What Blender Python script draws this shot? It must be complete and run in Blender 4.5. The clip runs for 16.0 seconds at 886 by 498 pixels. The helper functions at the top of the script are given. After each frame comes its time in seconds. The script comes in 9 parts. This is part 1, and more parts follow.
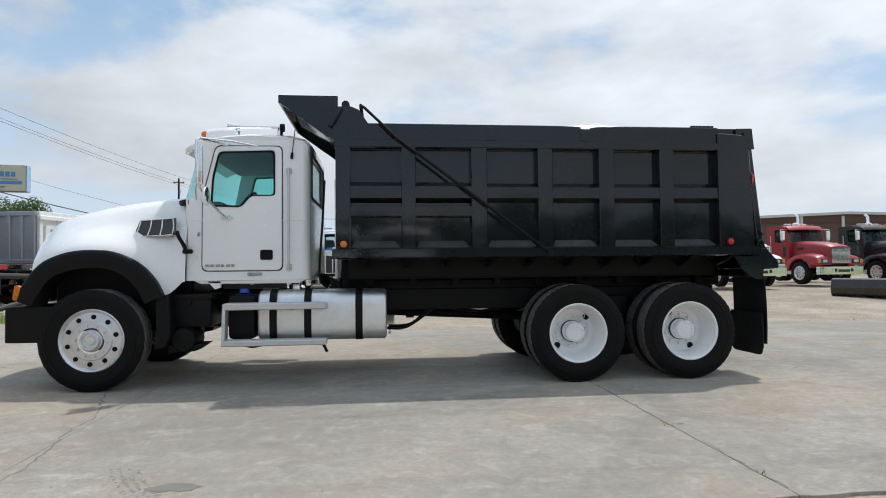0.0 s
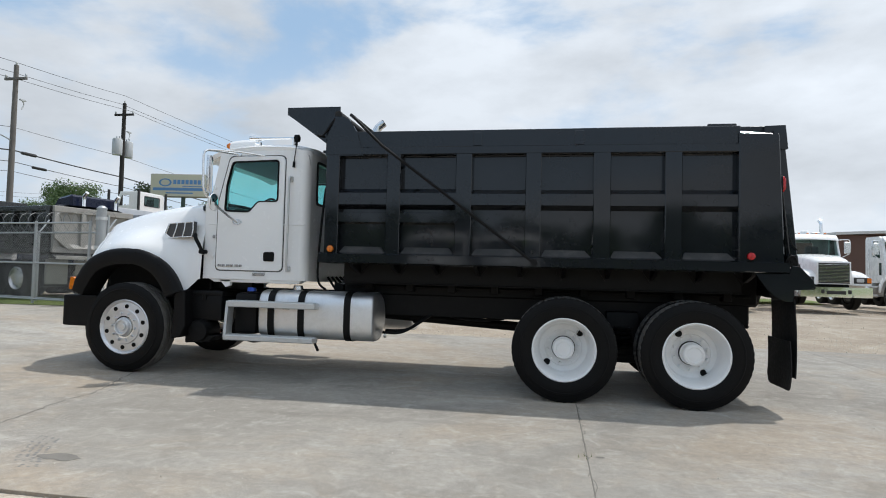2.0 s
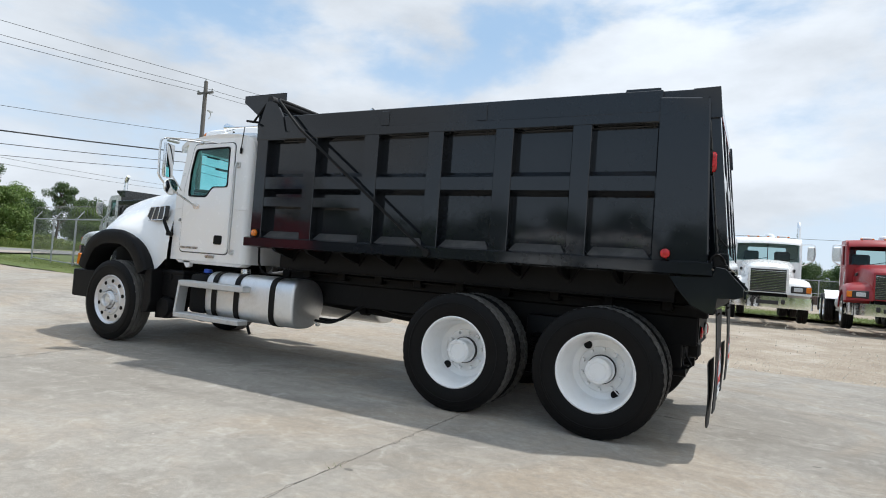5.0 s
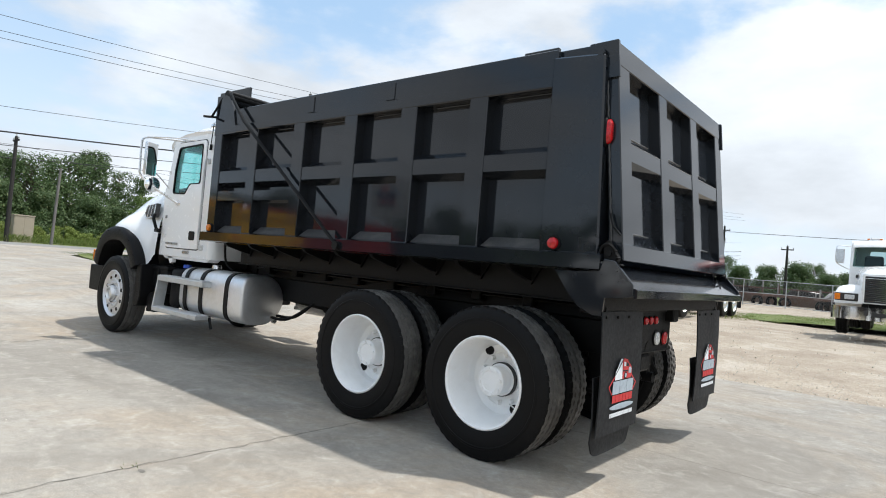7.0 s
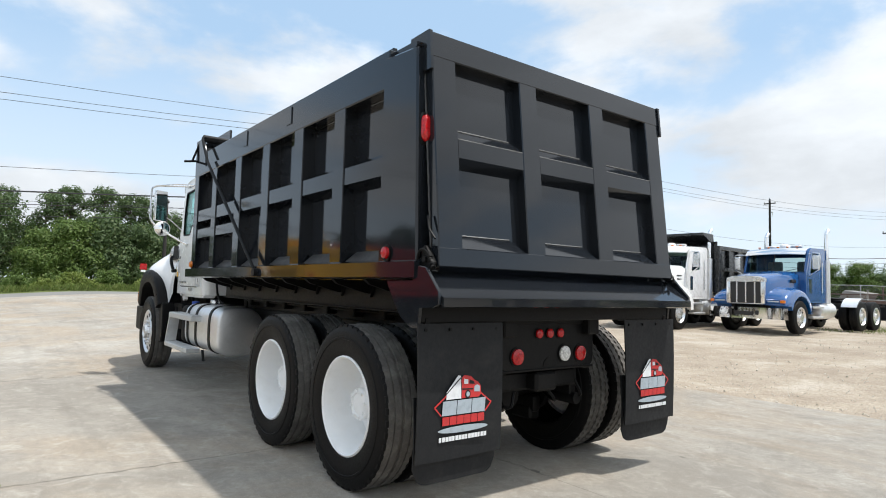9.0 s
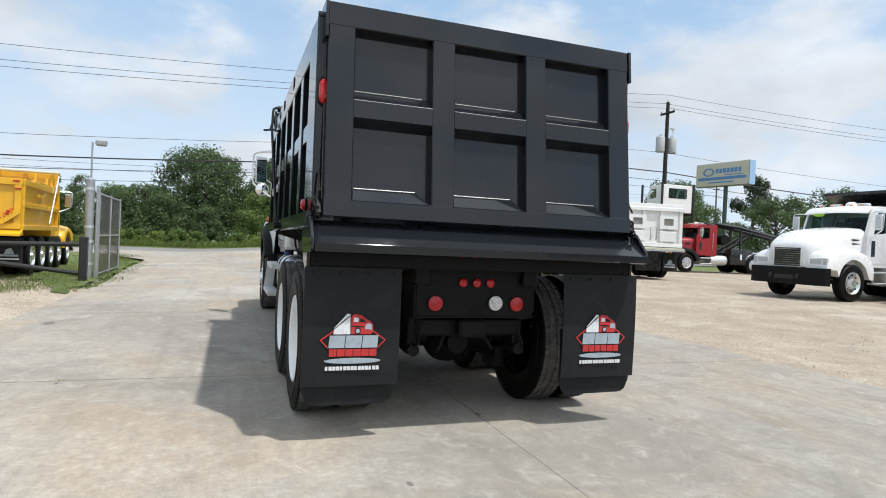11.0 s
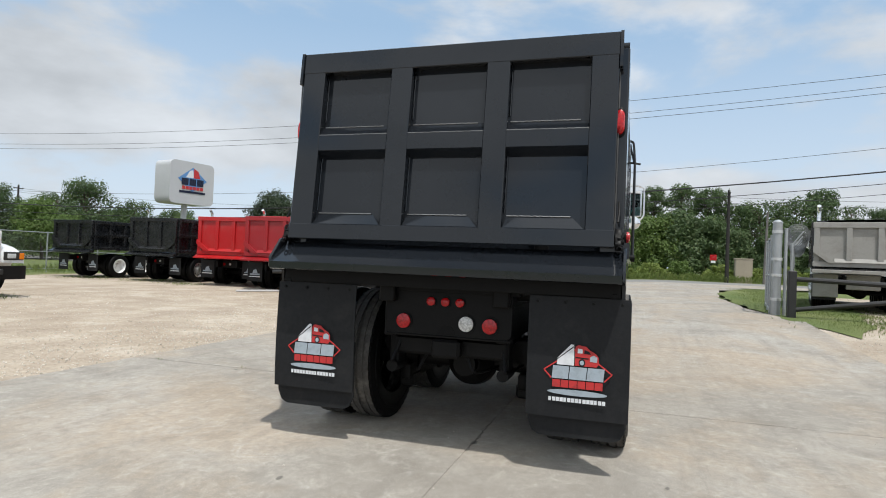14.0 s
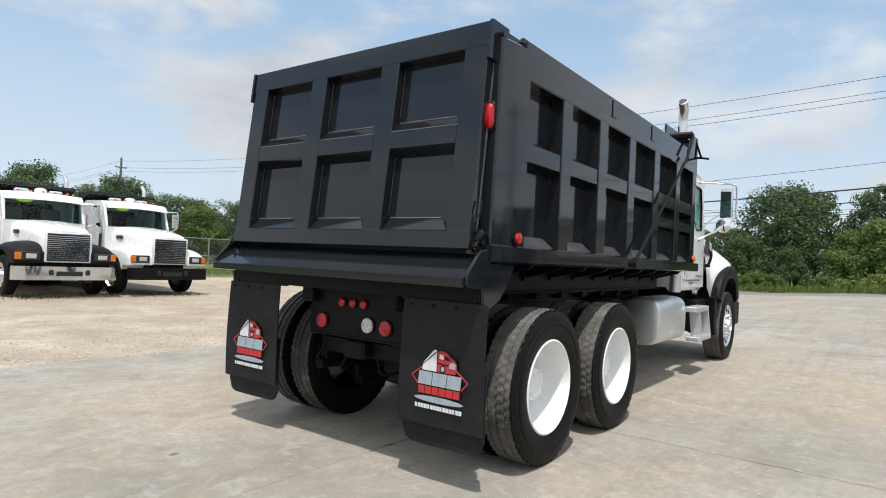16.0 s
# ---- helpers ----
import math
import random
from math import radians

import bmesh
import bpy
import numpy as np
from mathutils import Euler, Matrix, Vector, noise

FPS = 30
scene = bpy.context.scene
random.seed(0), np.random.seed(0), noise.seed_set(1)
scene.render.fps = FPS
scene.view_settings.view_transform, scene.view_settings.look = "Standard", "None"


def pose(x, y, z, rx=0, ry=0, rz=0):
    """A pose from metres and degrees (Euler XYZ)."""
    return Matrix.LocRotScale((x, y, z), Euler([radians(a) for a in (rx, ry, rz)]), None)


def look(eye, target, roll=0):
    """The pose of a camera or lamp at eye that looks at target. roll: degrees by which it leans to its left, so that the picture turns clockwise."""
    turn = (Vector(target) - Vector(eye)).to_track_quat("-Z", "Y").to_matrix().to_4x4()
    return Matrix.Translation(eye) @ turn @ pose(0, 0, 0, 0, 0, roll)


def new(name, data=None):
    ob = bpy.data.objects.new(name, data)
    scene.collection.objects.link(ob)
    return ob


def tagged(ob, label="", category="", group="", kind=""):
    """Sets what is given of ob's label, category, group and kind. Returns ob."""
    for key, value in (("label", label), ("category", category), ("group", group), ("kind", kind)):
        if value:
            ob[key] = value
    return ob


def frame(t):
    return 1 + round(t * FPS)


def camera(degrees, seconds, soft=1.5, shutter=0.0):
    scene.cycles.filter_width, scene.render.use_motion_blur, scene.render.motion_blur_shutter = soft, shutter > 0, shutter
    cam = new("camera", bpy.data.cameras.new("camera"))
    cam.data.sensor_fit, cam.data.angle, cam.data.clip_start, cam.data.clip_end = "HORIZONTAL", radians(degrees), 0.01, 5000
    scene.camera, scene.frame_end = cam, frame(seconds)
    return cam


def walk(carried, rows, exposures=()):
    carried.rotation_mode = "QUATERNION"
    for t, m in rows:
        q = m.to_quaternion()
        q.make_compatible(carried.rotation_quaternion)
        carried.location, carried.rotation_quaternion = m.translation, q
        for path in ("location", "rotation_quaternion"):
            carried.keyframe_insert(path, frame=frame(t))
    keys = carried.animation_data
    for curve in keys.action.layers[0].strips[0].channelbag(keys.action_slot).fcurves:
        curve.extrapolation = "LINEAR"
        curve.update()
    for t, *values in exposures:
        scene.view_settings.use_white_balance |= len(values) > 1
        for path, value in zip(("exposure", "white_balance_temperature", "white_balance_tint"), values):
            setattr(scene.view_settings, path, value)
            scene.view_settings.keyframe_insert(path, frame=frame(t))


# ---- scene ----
cam = camera(72.9, 16.0, soft=1.0)
ROWS = [
    (0.0, -3.555, -7.896, 1.315, 91.8, 0.6, -5.78),
    (0.5, -3.02, -7.928, 1.336, 91.99, 0.03, -0.76),
    (1.0, -2.498, -7.84, 1.32, 91.44, -1.47, 4.99),
    (1.5, -2.008, -7.794, 1.324, 92.19, -0.17, 7.76),
    (2.0, -1.503, -7.761, 1.346, 92.25, -1.48, 10.03),
    (2.5, -1.022, -7.573, 1.338, 91.3, -3.63, 13.05),
    (3.0, -0.568, -7.446, 1.323, 92.25, -1.5, 16.27),
    (3.5, -0.081, -7.319, 1.343, 90.31, -1.58, 18.12),
    (4.0, 0.371, -6.995, 1.343, 90.32, -3.54, 20.58),
    (6.5, 2.199, -5.255, 1.376, 92.62, -3.94, 37.53),
    (7.0, 2.515, -4.812, 1.382, 91.51, -4.79, 39.62),
    (7.5, 2.823, -4.445, 1.357, 94.1, -2.4, 43.92),
    (8.0, 3.151, -4.051, 1.392, 92.99, -2.91, 46.36),
    (8.5, 3.418, -3.596, 1.392, 92.24, -2.71, 48.7),
    (9.0, 3.711, -3.243, 1.379, 93.71, -1.51, 52.57),
    (11.5, 5.014, -1.294, 1.356, 89.15, -0.09, 75.59),
    (12.0, 5.09, -0.827, 1.36, 90.31, 2.26, 81.72),
    (12.5, 5.154, -0.307, 1.378, 90.19, -2.12, 89.81),
    (13.0, 5.019, 0.24, 1.378, 91.64, -2.97, 95.79),
    (13.5, 4.966, 0.79, 1.354, 91.32, -1.28, 101.69),
    (14.0, 4.909, 1.306, 1.381, 91.04, -2.26, 107.66),
    (14.5, 4.697, 1.799, 1.412, 91.61, -3.66, 113.81),
    (15.0, 4.547, 2.31, 1.387, 93.33, -2.32, 120.51),
    (15.5, 4.311, 2.768, 1.401, 91.33, -1.55, 123.42),
    (16.0, 3.945, 3.192, 1.431, 91.01, -2.69, 126.45),
]
walk(cam, [(t, pose(*p)) for t, *p in ROWS], exposures=[(0.0, -0.13, 6330, 10), (4.0, -0.05, 6300, 10), (6.5, 0.2, 6350, 10), (7.5, 0.25, 6400, 10), (9.0, 0.24, 6520, 10), (11.5, 0.02, 6350, 10), (13.0, -0.08, 6400, 10), (16.0, -0.01, 6500, 10)])

# ---- sky, sun and exposure ----
SUN_TO = Vector((1.07, 0.74, 2.95)).normalized()      # towards the sun
SUN_EL = math.asin(SUN_TO.z)
SUN_ROT = math.atan2(SUN_TO.x, SUN_TO.y)
world = bpy.data.worlds.new("sky")
scene.world = world
world.use_nodes = True
wn, wl = world.node_tree.nodes, world.node_tree.links
sky = wn.new("ShaderNodeTexSky")
sky.sky_type = "NISHITA"
sky.sun_disc = False
sky.sun_elevation, sky.sun_rotation = SUN_EL, SUN_ROT
sky.air_density, sky.dust_density, sky.ozone_density = 1.0, 2.2, 1.2
coord = wn.new("ShaderNodeTexCoord")
sep = wn.new("ShaderNodeSeparateXYZ")
wl.new(coord.outputs["Generated"], sep.inputs[0])


def wmath(op, a, b=None):
    n = wn.new("ShaderNodeMath")
    n.operation = op
    for i, v in enumerate((a, b)):
        if v is None:
            continue
        if isinstance(v, (int, float)):
            n.inputs[i].default_value = v
        else:
            wl.new(v, n.inputs[i])
    return n.outputs[0]


# heaped clouds over a pale hazy blue
puff = wn.new("ShaderNodeVectorMath")
puff.operation = "MULTIPLY"
puff.inputs[1].default_value = (1.0, 1.0, 2.3)
wl.new(coord.outputs["Generated"], puff.inputs[0])


def cloud_noise(scale, detail, rough, distort=0.0):
    n = wn.new("ShaderNodeTexNoise")
    n.inputs["Scale"].default_value, n.inputs["Detail"].default_value = scale, detail
    n.inputs["Roughness"].default_value, n.inputs["Distortion"].default_value = rough, distort
    wl.new(puff.outputs[0], n.inputs["Vector"])
    return n.outputs[0]


def wrange(v, a, b, c, d, smooth=False):
    n = wn.new("ShaderNodeMapRange")
    if smooth:
        n.interpolation_type = "SMOOTHSTEP"
    n.inputs["From Min"].default_value, n.inputs["From Max"].default_value = a, b
    n.inputs["To Min"].default_value, n.inputs["To Max"].default_value = c, d
    wl.new(v, n.inputs["Value"])
    return n.outputs[0]


def wmix(fac, a, b):
    m = wn.new("ShaderNodeMix")
    m.data_type = "RGBA"
    for i, v in ((0, fac), (6, a), (7, b)):
        if isinstance(v, (int, float)):
            m.inputs[i].default_value = v
        elif isinstance(v, tuple):
            m.inputs[i].default_value = (*v, 1)
        else:
            wl.new(v, m.inputs[i])
    return m.outputs[2]


heaps = cloud_noise(1.9, 10.0, 0.54, 0.15)
# thinner to the south-west, thicker to the north-east
lean_ne = wmath("ADD", wmath("MULTIPLY", sep.outputs[0], 0.045), wmath("MULTIPLY", sep.outputs[1], 0.02))
sun_dot = wn.new("ShaderNodeVectorMath")
sun_dot.operation = "DOT_PRODUCT"
sun_dot.inputs[1].default_value = SUN_TO
wl.new(coord.outputs["Generated"], sun_dot.inputs[0])
glow = wmath("POWER", wmath("MAXIMUM", sun_dot.outputs["Value"], 0.0), 2.5)
mask = wrange(wmath("ADD", wmath("ADD", heaps, lean_ne), wmath("MULTIPLY", glow, 0.10)), 0.445, 0.56, 0.0, 0.95, True)
haze = wrange(sep.outputs[2], 0.0, 0.36, 0.72, 0.06)
tone = wrange(cloud_noise(3.4, 7.0, 0.55), 0.30, 0.66, 5.7, 8.5)
cloud_col = wn.new("ShaderNodeVectorMath")
cloud_col.operation = "SCALE"
cloud_col.inputs[0].default_value = (0.94, 0.99, 1.04)
wl.new(wmath("MULTIPLY", tone, wmath("ADD", 0.97, wmath("MULTIPLY", glow, 0.70))), cloud_col.inputs["Scale"])
clear = wmix(0.62, sky.outputs[0], (4.4, 6.7, 9.3))
clear = wmix(haze, clear, (8.0, 8.7, 9.3))
wl.new(wmix(mask, clear, cloud_col.outputs[0]), wn["Background"].inputs[0])
wn["Background"].inputs[1].default_value = 0.107
sun = new("sun", bpy.data.lights.new("sun", "SUN"))
sun.data.energy, sun.data.angle, sun.data.color = 3.55, radians(1.2), (1.0, 0.97, 0.915)
sun.matrix_world = look(tuple(SUN_TO * 30), (0, 0, 0))

# ---- materials ----
MATS = {}


def ramp(nodes, links, fac, stops):
    r = nodes.new("ShaderNodeValToRGB")
    els = r.color_ramp.elements
    while len(els) < len(stops):
        els.new(0.5)
    for e, (p, c) in zip(els, stops):
        e.position, e.color = p, (*c, 1)
    links.new(fac, r.inputs[0])
    return r.outputs[0]


def noise_node(nodes, links, scale, detail=6.0, rough=0.55, vec=None, distort=0.0):
    n = nodes.new("ShaderNodeTexNoise")
    n.inputs["Scale"].default_value, n.inputs["Detail"].default_value = scale, detail
    n.inputs["Roughness"].default_value, n.inputs["Distortion"].default_value = rough, distort
    if vec is not None:
        links.new(vec, n.inputs["Vector"])
    return n.outputs[0]


def mix_rgb(nodes, links, fac, a, b, mode="MIX"):
    m = nodes.new("ShaderNodeMix")
    m.data_type, m.blend_type = "RGBA", mode
    for i, v in ((0, fac), (6, a), (7, b)):
        if isinstance(v, (int, float)):
            m.inputs[i].default_value = v
        elif isinstance(v, tuple):
            m.inputs[i].default_value = (*v, 1)
        else:
            links.new(v, m.inputs[i])
    return m.outputs[2]


def map_range(nodes, links, v, a, b, c, d):
    m = nodes.new("ShaderNodeMapRange")
    m.inputs["From Min"].default_value, m.inputs["From Max"].default_value = a, b
    m.inputs["To Min"].default_value, m.inputs["To Max"].default_value = c, d
    links.new(v, m.inputs["Value"])
    return m.outputs[0]


def base(name):
    m = bpy.data.materials.new(name)
    m.use_nodes = True
    MATS[name] = m
    nt = m.node_tree
    c = nt.nodes.new("ShaderNodeTexCoord")
    return m, nt.nodes, nt.links, nt.nodes["Principled BSDF"], c.outputs["Object"]


def plain(name, col, rough=0.5, metal=0.0, vary=0.12, scale=3.0, bump=0.0, bscale=60.0, coat=0.0, dirt=None, dirt_amount=0.35, dirt_scale=2.0, rvary=0.08, spec=0.5):
    """A surface with two scales of variation, some dirt and a fine relief."""
    m, n, l, p, co = base(name)
    big = noise_node(n, l, scale, 5, 0.6, co)
    fine = noise_node(n, l, scale * 14, 4, 0.6, co)
    c = mix_rgb(n, l, big, tuple(x * (1 - vary) for x in col), tuple(min(1, x * (1 + vary)) for x in col))
    c = mix_rgb(n, l, map_range(n, l, fine, 0.35, 0.75, 0.0, vary), c, tuple(x * 0.6 for x in col))
    if dirt:
        d = noise_node(n, l, dirt_scale, 8, 0.68, co, 0.4)
        c = mix_rgb(n, l, map_range(n, l, d, 0.48, 0.75, 0.0, dirt_amount), c, dirt)
    l.new(c, p.inputs["Base Color"])
    l.new(map_range(n, l, fine, 0.3, 0.7, max(0.02, rough - rvary), min(1, rough + rvary)), p.inputs["Roughness"])
    p.inputs["Metallic"].default_value = metal
    p.inputs["Specular IOR Level"].default_value = spec
    p.inputs["Coat Weight"].default_value = coat
    p.inputs["Coat Roughness"].default_value = 0.06
    if bump:
        b = n.new("ShaderNodeBump")
        b.inputs["Strength"].default_value, b.inputs["Distance"].default_value = bump, 0.01
        l.new(noise_node(n, l, bscale, 4, 0.6, co), b.inputs["Height"])
        l.new(b.outputs[0], p.inputs["Normal"])
    return m


# the big truck
bed_dusty = plain("bed_dusty", (0.045, 0.045, 0.045), 0.5, vary=0.3, scale=4, dirt=(0.14, 0.13, 0.115), dirt_amount=0.6, dirt_scale=5)
bed_black = plain("bed_black", (0.0115, 0.0137, 0.0172), 0.07, vary=0.2, scale=0.9, bump=0.016, bscale=3.0, coat=0.0, spec=0.48, dirt=(0.035, 0.035, 0.034), dirt_amount=0.08, dirt_scale=0.8, rvary=0.03)
chassis_black = plain("chassis_black", (0.0065, 0.0065, 0.0068), 0.50, vary=0.3, scale=4, bump=0.08, bscale=45, dirt=(0.06, 0.054, 0.045), dirt_amount=0.05, dirt_scale=5, spec=0.17)
cab_white = plain("cab_white", (0.90, 0.905, 0.905), 0.22, vary=0.02, scale=1.2, coat=0.6, dirt=(0.62, 0.60, 0.55), dirt_amount=0.06, dirt_scale=1.6)
wheel_white = plain("wheel_white", (0.90, 0.905, 0.90), 0.35, vary=0.03, scale=5, coat=0.15, dirt=(0.45, 0.42, 0.37), dirt_amount=0.14, dirt_scale=7)
rubber = plain("rubber", (0.0065, 0.0065, 0.0068), 0.50, vary=0.25, scale=6, bump=0.06, bscale=60, dirt=(0.04, 0.038, 0.034), dirt_amount=0.06, dirt_scale=5, spec=0.14)
tread_rubber = plain("tread_rubber", (0.110, 0.104, 0.096), 0.92, vary=0.3, scale=8, bump=0.4, bscale=70, dirt=(0.30, 0.285, 0.26), dirt_amount=0.6, dirt_scale=6)
flare_black = plain("flare_black", (0.008, 0.008, 0.0085), 0.50, vary=0.15, scale=5, bump=0.15, bscale=160, spec=0.16)
flap_rubber = plain("flap_rubber", (0.0115, 0.0125, 0.0142), 0.58, spec=0.27, vary=0.15, scale=2.5, bump=0.12, bscale=50, dirt=(0.10, 0.095, 0.085), dirt_amount=0.15, dirt_scale=3)
polished = plain("polished", (0.82, 0.83, 0.84), 0.27, 1.0, vary=0.05, scale=8, dirt=(0.45, 0.44, 0.42), dirt_amount=0.25, dirt_scale=9)
wheel_alloy = plain("wheel_alloy", (0.74, 0.75, 0.77), 0.42, 0.85, vary=0.04, scale=3, dirt=(0.50, 0.49, 0.48), dirt_amount=0.25, dirt_scale=4, rvary=0.04)
alloy = plain("alloy", (0.84, 0.85, 0.86), 0.46, 1.0, vary=0.06, scale=3, bump=0.05, bscale=25, dirt=(0.42, 0.41, 0.39), dirt_amount=0.35, dirt_scale=3)
step_alloy = plain("step_alloy", (0.66, 0.67, 0.67), 0.5, 0.75, vary=0.08, scale=6, bump=0.3, bscale=70, dirt=(0.30, 0.28, 0.25), dirt_amount=0.35, dirt_scale=6)
chrome = plain("chrome", (0.86, 0.87, 0.88), 0.07, 1.0, vary=0.02, scale=4, rvary=0.03)
grey_seal = plain("grey_seal", (0.06, 0.06, 0.06), 0.6)
badge_metal = plain("badge_metal", (0.42, 0.43, 0.44), 0.3, 0.8)
weld = plain("weld", (0.30, 0.30, 0.30), 0.35, 0.7, vary=0.4, scale=30)
cabinet_tan = plain("cabinet_tan", (0.36, 0.31, 0.24), 0.7, vary=0.15, scale=2, dirt=(0.2, 0.17, 0.13), dirt_amount=0.3, dirt_scale=2)
interior = plain("interior", (0.19, 0.195, 0.20), 0.75, vary=0.2, scale=5)
blue_cap = plain("blue_cap", (0.03, 0.10, 0.55), 0.4)


def lens(name, col, rough=0.22):
    m, n, l, p, co = base(name)
    v = n.new("ShaderNodeTexVoronoi")
    v.inputs["Scale"].default_value = 70
    l.new(co, v.inputs["Vector"])
    l.new(mix_rgb(n, l, v.outputs["Distance"], tuple(x * 1.25 for x in col), tuple(x * 0.55 for x in col)), p.inputs["Base Color"])
    p.inputs["Roughness"].default_value = rough
    p.inputs["Coat Weight"].default_value = 0.25
    b = n.new("ShaderNodeBump")
    b.inputs["Strength"].default_value, b.inputs["Distance"].default_value = 0.25, 0.004
    l.new(v.outputs["Distance"], b.inputs["Height"])
    l.new(b.outputs[0], p.inputs["Normal"])
    return m


red_lens = lens("red_lens", (0.50, 0.006, 0.009))
amber_lens = lens("amber_lens", (0.75, 0.20, 0.01))
clear_lens = lens("clear_lens", (0.70, 0.70, 0.68))
lamp_glass = lens("lamp_glass", (0.56, 0.58, 0.59))


def thin_glass(name, tint, gloss=0.02):
    m, n, l, p, co = base(name)
    out = n["Material Output"]
    t = n.new("ShaderNodeBsdfTransparent")
    t.inputs[0].default_value = (*tint, 1)
    g = n.new("ShaderNodeBsdfGlossy")
    g.inputs["Roughness"].default_value = gloss
    lw = n.new("ShaderNodeLayerWeight")
    lw.inputs[0].default_value = 0.5
    pw = n.new("ShaderNodeMath")
    pw.operation = "POWER"
    l.new(lw.outputs["Facing"], pw.inputs[0])
    pw.inputs[1].default_value = 4.0
    f = n.new("ShaderNodeMapRange")
    f.inputs["To Min"].default_value, f.inputs["To Max"].default_value = 0.025, 0.6
    l.new(pw.outputs[0], f.inputs["Value"])
    mx = n.new("ShaderNodeMixShader")
    l.new(f.outputs[0], mx.inputs[0])
    l.new(t.outputs[0], mx.inputs[1])
    l.new(g.outputs[0], mx.inputs[2])
    l.new(mx.outputs[0], out.inputs[0])
    return m


cab_glass = thin_glass("cab_glass", (0.66, 0.90, 0.89))
dark_glass = thin_glass("dark_glass", (0.46, 0.60, 0.58))
far_glass = plain("far_glass", (0.035, 0.05, 0.055), 0.05, coat=1.0, vary=0.3, scale=2, rvary=0.02)
mirror_glass = plain("mirror_glass", (0.9, 0.9, 0.9), 0.03, 1.0, vary=0.0, rvary=0.01)

# other vehicles
paint_white = plain("paint_white", (0.80, 0.80, 0.79), 0.28, vary=0.02, scale=0.6, coat=0.5, dirt=(0.60, 0.57, 0.52), dirt_amount=0.14, dirt_scale=0.8)
paint_red = plain("paint_red", (0.42, 0.012, 0.016), 0.28, vary=0.1, scale=1.0, coat=0.5, dirt=(0.30, 0.06, 0.05), dirt_amount=0.2)
paint_dull_red = plain("paint_dull_red", (0.29, 0.010, 0.014), 0.4, vary=0.12, scale=1.0, coat=0.2, dirt=(0.20, 0.05, 0.05), dirt_amount=0.2)
bed_red = plain("bed_red", (0.42, 0.008, 0.010), 0.38, vary=0.12, scale=1.0, coat=0.3, dirt=(0.30, 0.10, 0.08), dirt_amount=0.25)
paint_blue = plain("paint_blue", (0.010, 0.085, 0.27), 0.20, 0.10, vary=0.08, scale=0.8, coat=1.0, dirt=(0.02, 0.11, 0.34), dirt_amount=0.05, dirt_scale=0.7)
paint_navy = plain("paint_navy", (0.008, 0.012, 0.034), 0.3, vary=0.15, scale=1.0, coat=0.1, spec=0.3)
paint_yellow = plain("paint_yellow", (0.76, 0.42, 0.010), 0.35, vary=0.07, scale=1.0, coat=0.3, dirt=(0.40, 0.24, 0.05), dirt_amount=0.35, dirt_scale=2.5)
paint_grey = plain("paint_grey", (0.30, 0.29, 0.27), 0.65, vary=0.12, scale=1.3, bump=0.15, bscale=14, dirt=(0.14, 0.12, 0.10), dirt_amount=0.5, dirt_scale=2.2)
paint_black = plain("paint_black", (0.009, 0.0098, 0.011), 0.28, vary=0.3, scale=1.2, coat=0.3, dirt=(0.12, 0.11, 0.10), dirt_amount=0.15)
silver_side = plain("silver_side", (0.50, 0.51, 0.53), 0.45, 0.6, vary=0.1, scale=1.0, dirt=(0.26, 0.25, 0.24), dirt_amount=0.35, dirt_scale=2)
tarp_black = plain("tarp_black", (0.02, 0.02, 0.021), 0.8, vary=0.3, scale=2.5, bump=0.4, bscale=8)

# the yard
galvanised = plain("galvanised", (0.42, 0.44, 0.45), 0.45, 0.7, vary=0.12, scale=5, bump=0.1, bscale=30, dirt=(0.28, 0.27, 0.25), dirt_amount=0.4, dirt_scale=4)
razor_steel = plain("razor_steel", (0.17, 0.175, 0.18), 0.5, 0.5, vary=0.15, scale=5)
pipe_black = plain("pipe_black", (0.018, 0.018, 0.018), 0.5, vary=0.3, scale=4)
wire_black = plain("wire_black", (0.03, 0.03, 0.032), 0.7)
pole_wood = plain("pole_wood", (0.155, 0.145, 0.135), 0.9, vary=0.25, scale=1.5, bump=0.4, bscale=12, dirt=(0.07, 0.06, 0.05), dirt_amount=0.6, dirt_scale=1.2)
pole_dark = plain("pole_dark", (0.026, 0.023, 0.021), 0.9, vary=0.25, scale=1.5, bump=0.4, bscale=12)
transformer_grey = plain("transformer_grey", (0.45, 0.47, 0.48), 0.5, vary=0.06)
wall_brown = plain("wall_brown", (0.10, 0.055, 0.042), 0.7, vary=0.12, scale=0.6)
roof_tin = plain("roof_tin", (0.55, 0.56, 0.56), 0.5, 0.4, vary=0.08, scale=0.5)
# darker copy of the sign white: the yard sign's shade is in this colour
sign_shaded = plain("sign_shaded", (0.50, 0.51, 0.52), 0.45, vary=0.08, scale=1.0)
sign_white = plain("sign_white", (0.56, 0.57, 0.58), 0.4, vary=0.03, scale=1.0, dirt=(0.5, 0.5, 0.48), dirt_amount=0.15)
pole_green = plain("pole_green", (0.05, 0.085, 0.07), 0.5)
sign_end = plain("sign_end", (0.30, 0.48, 0.72), 0.4, vary=0.08)
sign_cream = plain("sign_cream", (0.56, 0.55, 0.42), 0.45, vary=0.06, scale=1.0)
sign_blue = plain("sign_blue", (0.10, 0.25, 0.50), 0.45, vary=0.06, scale=1.0)
print_white = plain("print_white", (0.72, 0.74, 0.76), 0.6, vary=0.06, scale=20, dirt=(0.3, 0.3, 0.3), dirt_amount=0.35, dirt_scale=18)
